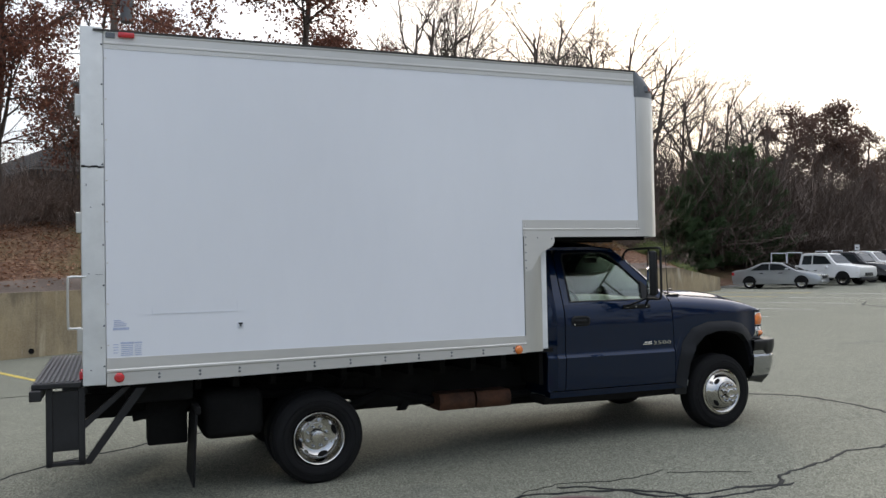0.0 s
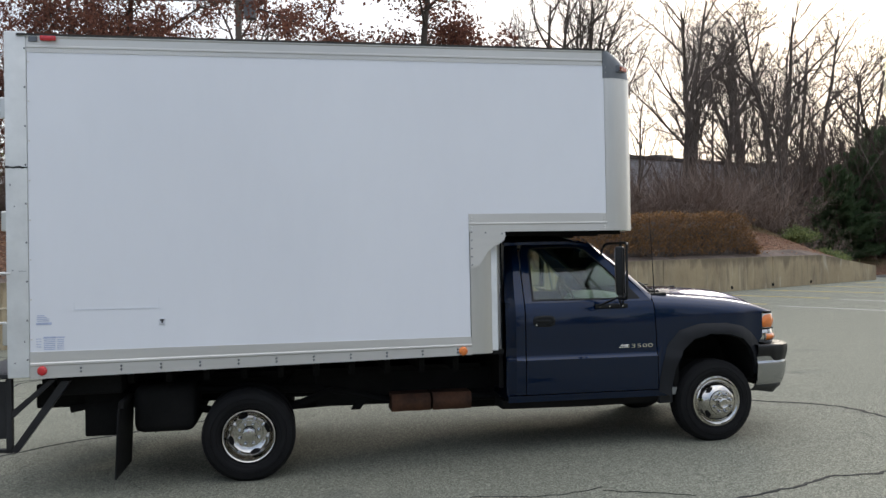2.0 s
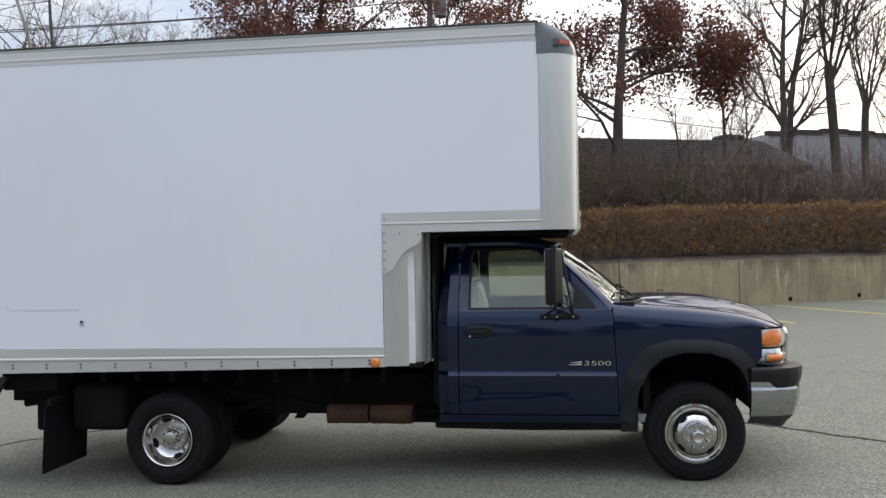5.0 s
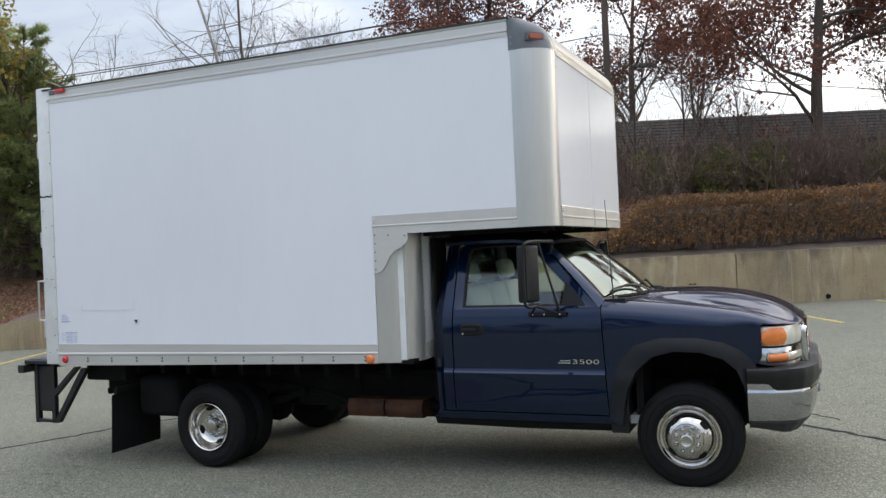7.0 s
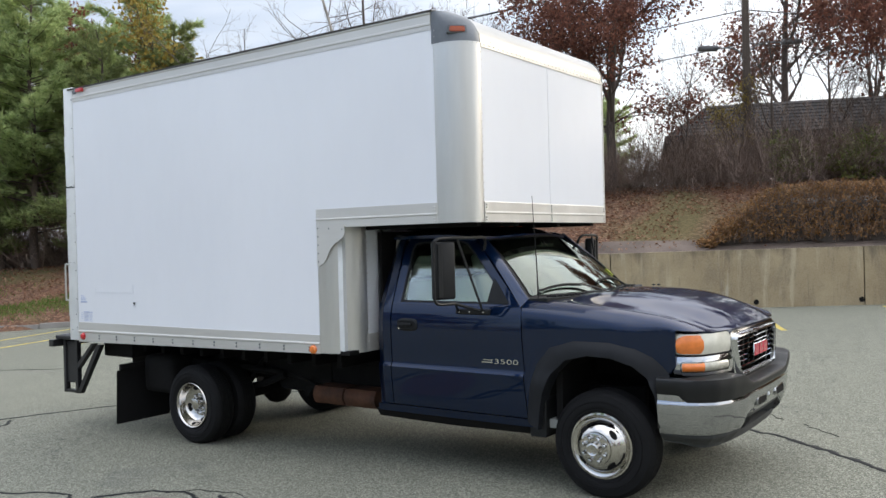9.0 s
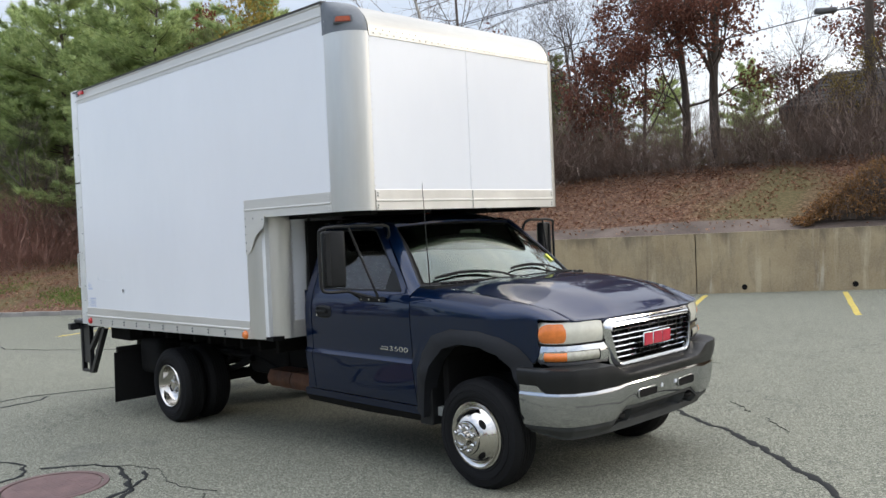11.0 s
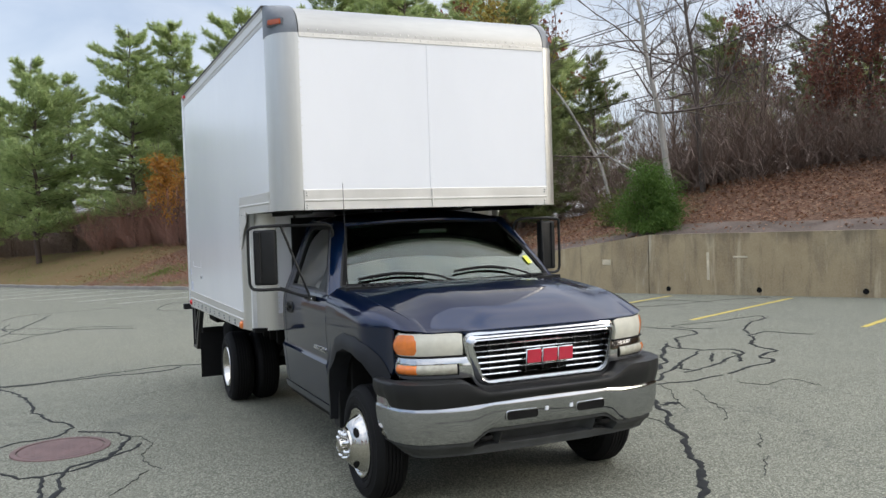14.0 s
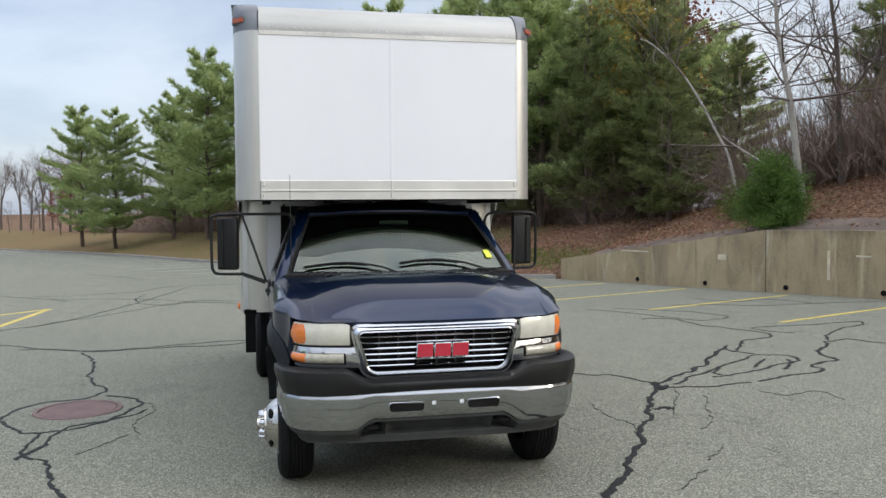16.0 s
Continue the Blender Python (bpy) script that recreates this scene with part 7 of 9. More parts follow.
TALL = dict(segs=[9, 6, 4, 2, 1], taper=[0.25, 0.2, 0.25, 0.3, 0.3], bend=[0.07, 0.16, 0.22, 0.28, 0.3], lift=[0.02, 0.07, 0.07, 0.06, 0.03],
            sides=[8, 5, 4, 3, 2], kids=[11, 6, 6, 5], angle=[(25, 58), (25, 55), (25, 60), (30, 65)], ratio=[(0.34, 0.58), (0.38, 0.6), (0.4, 0.65), (0.4, 0.7)],
            thin=[0.42, 0.46, 0.45, 0.42])
TALL["from"] = [0.22, 0.2, 0.15, 0.1]
WIDE = dict(TALL)
WIDE.update(thin=[0.46, 0.5, 0.5, 0.6], angle=[(38, 72), (30, 60), (30, 65), (30, 70)], ratio=[(0.45, 0.68), (0.4, 0.62), (0.4, 0.65), (0.4, 0.7)], kids=[10, 6, 5, 4], bend=[0.06, 0.2, 0.25, 0.3, 0.3], lift=[0.02, 0.03, 0.04, 0.04, 0.02])
WIDE["from"] = [0.26, 0.2, 0.15, 0.1]
OAK = dict(WIDE)
OAK.update(thin=[0.30, 0.45, 0.5, 0.6], kids=[15, 6, 5, 3], angle=[(48, 86), (30, 60), (30, 65), (30, 70)], ratio=[(0.36, 0.5), (0.4, 0.62), (0.4, 0.65), (0.4, 0.7)])
OAK["from"] = [0.2, 0.2, 0.15, 0.1]
FORK = dict(TALL)
FORK.update(kids=[6, 9, 6, 4], angle=[(9, 38), (22, 50), (25, 60), (30, 65)], ratio=[(1.25, 1.9), (0.35, 0.58), (0.4, 0.62), (0.4, 0.7)], thin=[0.46, 0.42, 0.5, 0.6], segs=[5, 8, 5, 3, 1],
            taper=[0.82, 0.2, 0.25, 0.3, 0.3], bend=[0.05, 0.10, 0.2, 0.28, 0.3])
FORK["from"] = [0.80, 0.18, 0.15, 0.1]


def leaf_cards(rnd, spots, count, size, spread, droop=0.0):
    """Bent leaf blades scattered round the given spots."""
    V, F = [], []
    for k in range(count):
        p, d = spots[rnd.randrange(len(spots))]
        c = p + rand_dir(rnd) * spread * rnd.random() ** 0.6
        a = rand_dir(rnd)
        a.z -= droop
        a.normalize()
        b = a.cross(rand_dir(rnd)).normalized()
        s = size * rnd.uniform(0.6, 1.25)
        n = a.cross(b) * s * 0.18
        i = len(V)
        V += [c, c + a * s * 0.5 + b * s * 0.32 + n, c + a * s, c + a * s * 0.5 - b * s * 0.32 + n]
        F.append((i, i + 1, i + 2))
        F.append((i, i + 2, i + 3))
    return V, F


def bare_tree(seed, height, rad, spec, bark="bark", twig="twig", leaves=None, count=0, size=0.13, spread=0.5):
    """A tree at the origin: trunk with limbs, and a crown of twigs or dry leaves."""
    rnd = random.Random(seed)
    V, F, tips = [], [], []
    length = height * (0.30 if spec is FORK else 0.82)
    grow(rnd, V, F, tips, Vector((0, 0, -0.3)), Vector((rnd.uniform(-0.03, 0.03), rnd.uniform(-0.03, 0.03), 1)), length, rad, 0, spec)
    hi = max(v.z for v in V)
    k = height / hi
    if abs(k - 1) > 0.01:
        for v in V:
            v *= k
        tips = [(p * k, d) for p, d in tips]
    me = raw("trunk", V, F, M[bark], True)
    crown = None
    if leaves:
        lv, lf = leaf_cards(rnd, tips, count, size, spread, 0.35)
        crown = raw("crown", lv, lf, M[leaves])
    elif spec in (TALL, FORK):
        # fine rising twigs at the ends of the branches
        tv, tf = [], []
        pick = tips if len(tips) < 560 else rnd.sample(tips, 560)
        for p, d in pick:
            for n in range(2):
                e = (d.normalized() + rand_dir(rnd) * 0.55 + Vector((0, 0, 0.35))).normalized()
                ln = height * rnd.uniform(0.025, 0.06)
                q = p + e * ln * 0.5
                e2 = (e + rand_dir(rnd) * 0.3 + Vector((0, 0, 0.15))).normalized()
                add_tube(tv, tf, [p, q, q + e2 * ln * 0.5], [0.006, 0.0045, 0.002], 3)
        crown = raw("crown", tv, tf, M[twig])
    return me, crown


def plant(name, meshes, label, category, group=""):
    """A tree thing at the origin from its trunk and crown meshes."""
    root = thing(name, (0, 0, 0), label, category, group)
    for me in meshes:
        if me:
            ob = new(me.name.split(".")[0], me)
            ob.parent = root
    return root


def stand(proto, u, v, turn=0.0, scale=1.0, z=None, first=False, tall=1.0):
    p = at_uv(u, v)
    zz = (bank_z(u, v) if z is None else z) - 0.05
    m = Matrix.Translation((p.x, p.y, zz)) @ Matrix.Rotation(radians(turn), 4, "Z")
    ob = proto if first else copy_thing(proto, m)
    ob.matrix_basis = m
    ob.scale = (scale, scale, scale * tall)
    return ob


def pine_meshes(seed, height, spread, rad, low=0.22, needle_len=0.20, clumps=22, dense=1.0, droop=0.0, gap=0.12, tier=(0.034, 0.056), rise=0.5):
    """A conifer: straight stem, whorls of boughs, flat sprays of needles."""
    rnd = random.Random(seed)
    V, F = [], []
    stem = [Vector((0.12 * math.sin(i * 1.3 + seed), 0.12 * math.cos(i * 1.7 + seed), height * i / 10 - 0.3 * (i == 0))) for i in range(11)]
    stem[0].x = stem[0].y = 0
    add_tube(V, F, stem, [rad * (1 - 0.93 * i / 10) for i in range(11)], 8)
    NV, NF = [], []
    z = height * low
    while z < height * 0.985:
        f = (z - height * low) / (height * (1 - low))
        reach = spread * (1 - f) ** 0.62 * (0.75 + 0.25 * min(1, f * 6)) + 0.2
        for b in range(rnd.choice((4, 5, 6))):
            if rnd.random() < gap:
                continue
            a = rnd.uniform(0, 2 * math.pi)
            ln = reach * rnd.uniform(0.36, 1.25)
            d = Vector((math.cos(a), math.sin(a), 0.18 + rise * f - droop))
            c = Vector((stem[min(int(z / height * 10), 9)].x, stem[min(int(z / height * 10), 9)].y, z + rnd.uniform(-0.15, 0.15)))
            pts = [c]
            for k in range(4):
                d = (d + Vector((0, 0, 0.07 - 0.10 * (k == 1))) + rand_dir(rnd) * 0.10).normalized()
                pts.append(pts[-1] + d * ln / 4)
            add_tube(V, F, pts, [max(0.008, rad * 0.20 * (1 - f * 0.6) * (1 - k / 4.6)) for k in range(5)], 4)
            side = d.cross(Vector((0, 0, 1))).normalized()
            nclump = max(5, int(clumps * dense * ln / spread * 1.6))
            for k in range(nclump):
                g = 0.25 + 0.78 * (k + rnd.random()) / nclump
                i = min(int(g * 4), 3)
                q = pts[i].lerp(pts[min(i + 1, 4)], min(1.0, g * 4 - i))
                q = q + side * rnd.uniform(-1, 1) * ln * 0.42 * (1.15 - g) + Vector((0, 0, rnd.uniform(-0.09, 0.14)))
                out = (d + side * rnd.uniform(-0.9, 0.9) + Vector((0, 0, 0.18))).normalized()
                for t in range(9):
                    nd = (out + rand_dir(rnd) * 0.7).normalized()
                    w = nd.cross(rand_dir(rnd)).normalized() * needle_len * 0.075
                    L = needle_len * rnd.uniform(0.8, 1.7)
                    j = len(NV)
                    NV.extend((q - w, q + w, q + nd * L))
                    NF.append((j, j + 1, j + 2))
        z += height * rnd.uniform(*tier)
    return V, F, NV, NF


def conifer(name, seed, label, height=12.0, spread=3.0, rad=0.2, needles="needle", **kw):
    V, F, NV, NF = pine_meshes(seed, height, spread, rad, **kw)
    return plant(name, (raw("trunk", V, F, M["pinebark"], True), raw("crown", NV, NF, M[needles])), label, "pine tree" if name == "pine_tree" else "conifer")


def bush_mesh(seed, height, spread, stems, mat_name, sides=3, up=0.75, arch=0.36):
    """A thicket of arching bare stems with side twigs."""
    rnd = random.Random(seed)
    V, F = [], []
    for s in range(stems):
        a, r = rnd.uniform(0, 2 * math.pi), spread * 0.55 * math.sqrt(rnd.random())
        p = Vector((r * math.cos(a), r * math.sin(a), -0.1))
        d = Vector((math.cos(a) * rnd.uniform(0, 0.6), math.sin(a) * rnd.uniform(0, 0.6), up)).normalized()
        L = height * rnd.uniform(0.45, 1.1)
        pts = [p.copy()]
        for k in range(5):
            d = (d + rand_dir(rnd) * arch).normalized()
            p = p + d * L / 5
            pts.append(p.copy())
        r0 = rnd.uniform(0.006, 0.013)
        add_tube(V, F, pts, [r0, r0 * 0.85, r0 * 0.7, r0 * 0.55, r0 * 0.4, r0 * 0.25], sides)
        for t in range(15):
            i = rnd.randrange(1, 6)
            e = (d + rand_dir(rnd) * 0.9 + Vector((0, 0, 0.3))).normalized()
            l2 = L * rnd.uniform(0.15, 0.38)
            m1 = pts[i] + e * l2 * 0.5 + rand_dir(rnd) * l2 * 0.08
            add_tube(V, F, [pts[i], m1 + (e + rand_dir(rnd) * 0.4).normalized() * l2 * 0.5], [r0 * 0.5, r0 * 0.25], 2)
    return raw("brushwood", V, F, M[mat_name])


def spray_bush(name, seed, label, height, spread, count, size, mat_name, stems="twig", slim=0.22):
    """A leafy or needled shrub: stems and a crown of small blades."""
    rnd = random.Random(seed)
    V, F, spots = [], [], []
    for s in range(26):
        d = rand_dir(rnd, 0.9)
        pts = [Vector((rnd.uniform(-0.1, 0.1), rnd.uniform(-0.1, 0.1), -0.05))]
        L = rnd.uniform(0.75, 1.05)
        for k in range(4):
            d = (d + rand_dir(rnd) * 0.2 + Vector((0, 0, 0.06))).normalized()
            pts.append(pts[-1] + Vector((d.x * spread / 2, d.y * spread / 2, max(0.05, d.z) * height)) * L / 4 * 1.05)
        add_tube(V, F, pts, [0.02, 0.015, 0.011, 0.008, 0.004], 3)
        spots += [(q, d) for q in pts[1:]] + [(pts[3].lerp(pts[4], 0.5), d), (pts[2].lerp(pts[3], 0.5), d)]
    lv, lf = [], []
    for k in range(count):
        p, d = spots[rnd.randrange(len(spots))]
        c = p + Vector((rnd.gauss(0, 0.10) * spread, rnd.gauss(0, 0.10) * spread, rnd.gauss(0, 0.07) * height))
        if c.z < 0.03:
            continue
        a = (Vector((c.x, c.y, 0.5)) * 0.6 + rand_dir(rnd)).normalized()
        b = a.cross(rand_dir(rnd)).normalized() * size * slim
        i = len(lv)
        lv += [c - b, c + b, c + a * size * rnd.uniform(0.7, 1.4)]
        lf.append((i, i + 1, i + 2))
    return plant(name, (raw("stem_cluster", V, F, M[stems]), raw("foliage", lv, lf, M[mat_name])), label, "bush")


# oaks that keep their dry leaves
oak_a = plant("oak_tree", bare_tree(11, 13.5, 0.24, OAK, leaves="oakleaf", count=30000, size=0.165, spread=0.65), "oak tree holding dry red-brown leaves on the bank", "tree", "oaks on the bank")
stand(oak_a, 17.3, 8.3, 20, 1.0, first=True)
oak_b = plant("oak_tree", bare_tree(23, 14.5, 0.21, OAK, leaves="oakleaf", count=20000, size=0.15, spread=0.45), "tall oak with rusty leaves at the top of the bank", "tree", "oaks on the bank")
stand(oak_b, 5.2, 7.4, 200, 0.74, first=True)
oak_c = plant("oak_tree", bare_tree(37, 12.0, 0.20, TALL, leaves="oakleaf", count=11000, size=0.15, spread=0.4), "slim oak with sparse rusty leaves", "tree", "oaks on the bank")
stand(oak_c, 6.2, 6.2, 80, 0.82, first=True)
stand(oak_c, 12.6, 16.0, 10, 1.0)
young_oak = plant("oak_tree", bare_tree(43, 4.6, 0.08, OAK, leaves="oakleaf", count=3600, size=0.15, spread=0.4), "young oak holding rusty leaves at the edge of the brush", "tree", "oaks on the bank")
stand(young_oak, 2.7, 8.0, 30, 1.0, first=True)
# bare broadleaf trees
maple_a = plant("maple_tree", bare_tree(5, 17.0, 0.17, FORK), "bare many-stemmed maple behind the hedge", "tree", "bare trees")
stand(maple_a, 32.5, 15.0, 0, 1.0, first=True)
maple_b = plant("maple_tree", bare_tree(8, 15.0, 0.24, TALL), "bare straight-stemmed maple behind the hedge", "tree", "bare trees")
stand(maple_b, 29.4, 15.2, 0, 0.95, first=True)
maple_c = plant("maple_tree", bare_tree(15, 16.0, 0.22, TALL), "bare slender tree with fine twigs", "tree", "bare trees")
stand(maple_c, 30.0, 15.4, 60, 0.95, first=True)
sap = plant("sapling", bare_tree(21, 9.0, 0.10, TALL), "bare thin sapling with fine twigs", "tree", "bare trees")
stand(sap, 22.5, 9.0, 60, 1.0, first=True)
for u, v, t, s in ((44.0, 18.0, 250, 1.15), (52.0, 22.0, 80, 1.25), (60.0, 27.0, 190, 1.35), (74.0, 26.0, 20, 1.2), (76.0, 20.0, 140, 1.1), (86.0, 23.0, 70, 1.15)):
    stand(maple_b, u, v, t, s)
for u, v, t, s in ((36.0, 11.5, 10, 0.9), (49.0, 16.0, 200, 1.1), (56.0, 20.0, 310, 1.2), (66.0, 24.0, 30, 1.3), (72.0, 30.0, 75, 1.4), (70.0, 21.5, 220, 1.06), (76.0, 22.5, 310, 1.08), (80.0, 21.0, 130, 0.98), (73.0, 24.0, 15, 1.12)):
    stand(maple_c, u, v, t, s)
for u, v, t, s in ((34.6, 15.6, 70, 0.8), (58.0, 30.0, 20, 1.2), (68.0, 34.0, 150, 1.2), (80.0, 38.0, 250, 1.3), (20.5, 33.0, 10, 0.8), (-14.0, 30.0, 60, 0.8)):
    stand(maple_a, u, v, t, s)
for u, v, t, s in ((29.5, 8.5, 0, 0.9), (35.4, 9.2, 210, 1.1), (38.5, 9.0, 300, 1.0), (41.6, 9.4, 140, 1.2), (24.3, 10.2, 200, 0.8), (8.4, 6.8, 20, 0.55), (11.0, 7.0, 250, 0.66), (12.8, 7.6, 60, 0.7), (-1.8, 10.5, 330, 0.9), (1.4, 9.6, 200, 0.85),
                   (14.6, 7.2, 190, 0.55), (19.6, 7.4, 80, 0.6), (-26.0, 5.0, 40, 0.8), (-20.5, 4.6, 190, 0.7), (2.6, 14.0, 44, 1.0), (-7.5, 15.0, 100, 1.0), (0.2, 13.0, 222, 1.0)):
    stand(sap, u, v, t, s)
# far oak with leaves and its neighbours beyond the parked cars
far_oak = plant("oak_tree", bare_tree(41, 14.5, 0.24, OAK, leaves="greyleaf", count=15000, size=0.22, spread=0.6), "wide grey-brown oak far behind the parked cars", "tree", "oaks beyond the cars")
stand(far_oak, 82.0, 15.0, 50, 1.08, first=True)
for u, v, t, s in ((88.0, 17.0, 200, 1.05), (95.0, 15.5, 150, 1.0), (76.0, 17.0, 250, 0.85)):
    stand(far_oak, u, v, t, s)

# the pale leaning stem and the birches above the wall's corner
def birch(name, pts, rads, seed, label, kids, crown_from=0.45, bark="birch"):
    rnd = random.Random(seed)
    V, F, tips = [], [], []
    pts = curve_pts(pts, 14)
    add_tube(V, F, pts, [rads[0] + (rads[1] - rads[0]) * i / 14 for i in range(15)], 8)
    spec = dict(TALL)
    spec["kids"] = [6, 5]
    spec["from"] = [0.2, 0.15]
    TV, TF = [], []
    for k in range(kids):
        f = crown_from + (1 - crown_from) * (k + rnd.random()) / kids
        i = min(int(f * 14), 13)
        d = (rand_dir(rnd, 0.45))
        grow(rnd, TV, TF, tips, pts[i], d, rnd.uniform(1.3, 3.4), 0.050 * (1.2 - f), 0, dict(spec, segs=[5, 3, 2], taper=[0.3, 0.3, 0.3], bend=[0.2, 0.25, 0.3], lift=[0.05, 0.05, 0.03], sides=[4, 3, 3], angle=[(30, 60), (30, 65)], ratio=[(0.4, 0.6), (0.4, 0.6)], thin=[0.5, 0.6]))
    o = pts[0]
    root = thing(name, o, label, "tree")
    for nm, vs, fs, mt in (("trunk", V, F, bark), ("crown", TV, TF, "twig")):
        ob = new(nm, raw(nm, [v - o for v in vs], fs, M[mt], True))
        ob.parent = root
    return root


def p3(u, v, z):
    return Vector((*at_uv(u, v), z))


birch("birch_tree", [p3(-0.55, 2.3, 2.1), p3(-0.68, 2.25, 3.0), p3(-0.86, 2.3, 4.2), p3(-0.95, 2.2, 5.0), p3(-1.28, 2.25, 6.4), p3(-1.35, 2.2, 7.4), p3(-1.9, 2.4, 9.2)], (0.10, 0.035), 4, "pale-barked birch standing behind the retaining wall", 18)
birch("birch_tree", [p3(-0.75, 4.4, 2.4), p3(-0.85, 4.4, 4.0), p3(-0.98, 4.5, 6.0), p3(-1.25, 4.5, 8.0), p3(-1.35, 4.6, 10.5)], (0.085, 0.03), 9, "slim grey tree beside the birch", 18, 0.3, "bark")
birch("leaning_tree", [p3(-2.75, 2.6, 2.3), p3(-3.05, 2.6, 3.38), p3(-3.42, 2.6, 3.99), p3(-4.19, 2.6, 5.24), p3(-5.01, 2.6, 6.21), p3(-5.99, 2.7, 6.97), p3(-6.5, 2.8, 7.2)], (0.045, 0.016), 14, "bare pale sapling leaning over the bank", 6, 0.6)
birch("leaning_tree", [p3(-1.6, 2.4, 3.0), p3(-2.4, 2.4, 3.45), p3(-3.1, 2.4, 3.9)], (0.04, 0.018), 16, "short broken leaning stem", 3, 0.6)
birch("dead_tree", [p3(-25.5, 4.0, 0.9), p3(-25.6, 4.0, 3.0), p3(-25.8, 4.1, 6.0), p3(-25.75, 4.1, 9.2)], (0.13, 0.10), 19, "broken pale dead trunk at the edge of the pines", 7, 0.2)

# pines along the left edge of the lot
pine_a = conifer("pine_tree", 3, "tall white pine with loose green boughs", 13.6, 4.7, 0.20, low=0.12, clumps=86, needle_len=0.24, droop=0.10, gap=0.12, tier=(0.020, 0.034), rise=0.34)
tagged(pine_a, group="pines by the kerb")
stand(pine_a, -33.8, 3.2, 0, 0.88, first=True)
pine_b = conifer("pine_tree", 7, "white pine with thin yellowish-green boughs", 11.5, 4.2, 0.17, low=0.13, clumps=80, needle_len=0.24, droop=0.07, gap=0.24, tier=(0.020, 0.034), rise=0.34)
tagged(pine_b, group="pines by the kerb")
stand(pine_b, -41.5, 0.9, 0, 1.06, first=True)
for u, v, t, s in ((-44.5, 4.2, 90, 1.0), (-50.0, 1.2, 200, 0.92), (-53.5, -2.0, 310, 0.9), (-62.0, -2.6, 20, 1.0), (-30.0, 8.0, 70, 1.1), (-26.0, 9.5, 160, 1.05), (-33.5, 13.0, 20, 1.15), (-25.0, 14.5, 250, 1.1), (-20.0, 15.5, 110, 1.1), (-29.0, 17.0, 300, 1.2), (-37.5, 12.0, 200, 0.95), (-33.0, 7.0, 330, 0.72), (-28.0, 6.2, 45, 0.66), (-23.0, 7.0, 100, 0.62), (-40.5, 8.5, 10, 0.9)):
    stand(pine_b, u, v, t, s)
for u, v, t, s in ((-37.0, 7.5, 120, 1.0), (-56.0, 4.5, 40, 0.85), (-22.5, 8.5, 210, 0.98), (-17.5, 7.0, 300, 0.92), (-14.0, 5.2, 33, 0.80), (-13.0, 10.5, 80, 0.9)):
    stand(pine_a, u, v, t, s)
# tall pines far behind the bank
for u, v, t, s in ((-18.5, 44.5, 10, 1.15), (-35.0, 44.0, 80, 1.4), (-10.0, 46.0, 150, 0.95), (-2.0, 48.0, 220, 0.85), (4.0, 52.0, 290, 0.9)):
    stand(pine_b, u, v, t, s)
# dark conifers behind the wall's low end
fir = conifer("fir_tree", 13, "dense dark green conifer on the bank", 8.5, 2.5, 0.15, needles="darkneedle", low=0.08, clumps=42, needle_len=0.22, droop=0.12, gap=0.1)
tagged(fir, group="dark conifers")
stand(fir, -6.9, 4.6, 0, 0.62, first=True)
for u, v, t, s in ((-8.6, 5.6, 100, 0.95), (-10.8, 4.6, 200, 0.95), (-12.6, 6.6, 40, 1.0), (-10.2, 8.2, 150, 0.95), (2.2, 11.0, 10, 0.5), (-8.6, 10.4, 80, 0.8), (-15.8, 5.6, 10, 0.9), (-1.6, 15.5, 100, 0.75), (-4.2, 12.5, 230, 0.85), (-0.6, 13.0, 320, 0.55)):
    stand(fir, u, v, t, s)
# the dark evergreens beside the parked cars
cedar = conifer("fir_tree", 29, "broad deep green evergreen behind the low wall", 8.5, 3.5, 0.15, needles="deepneedle", low=0.03, clumps=110, needle_len=0.27, droop=0.02, gap=0.05, tier=(0.028, 0.042))
tagged(cedar, group="dark conifers")
stand(cedar, 57.0, 10.4, 60, 1.02, first=True)
for u, v, t, s in ((60.0, 10.6, 160, 0.86), (52.5, 9.8, 260, 0.92), (55.0, 12.4, 110, 0.9), (48.6, 9.6, 310, 0.74), (45.0, 8.6, 10, 0.62)):
    stand(cedar, u, v, t, s)
# far red and yellow crowns among the trees
red = plant("maple_tree", bare_tree(51, 10.5, 0.16, TALL, leaves="redleaf", count=3000, size=0.2, spread=0.6), "maple with a thin rust-red crown", "tree", "autumn trees")
stand(red, -3.2, 13.5, 0, 0.72, first=True)
for u, v, t, s in ((-15.0, 15.0, 70, 1.1), (-33.0, 11.0, 40, 0.85), (-92.0, 3.0, 200, 0.8), (-18.0, 14.0, 10, 1.15)):
    stand(red, u, v, t, s)
yel = plant("maple_tree", bare_tree(61, 8.5, 0.12, TALL, leaves="yellowleaf", count=2200, size=0.17, spread=0.5), "small maple with a yellow crown", "tree", "autumn trees")
stand(yel, -9.9, 6.6, 0, 1.12, first=True)
stand(yel, -35.5, 6.0, 50, 0.65)
stand(yel, -24.0, 4.6, 140, 0.5)
stand(yel, 9.8, 8.0, 90, 0.42)
amber_tree = plant("maple_tree", bare_tree(67, 4.6, 0.06, TALL, leaves="orangeleaf", count=2600, size=0.17, spread=0.4), "young maple holding bright orange leaves above the brush", "tree", "autumn trees")
stand(amber_tree, -28.9, 3.1, 40, 1.0, first=True)

for k in range(22):
    u = -74 - 2.6 * k
    stand((red if k == 4 else sap, maple_c, maple_b, maple_a)[k % 4], u, edge_v(u) + 7.0 + 3.2 * ((k * 7) % 4), 50 * k, 0.46 + 0.06 * ((k * 5) % 4))
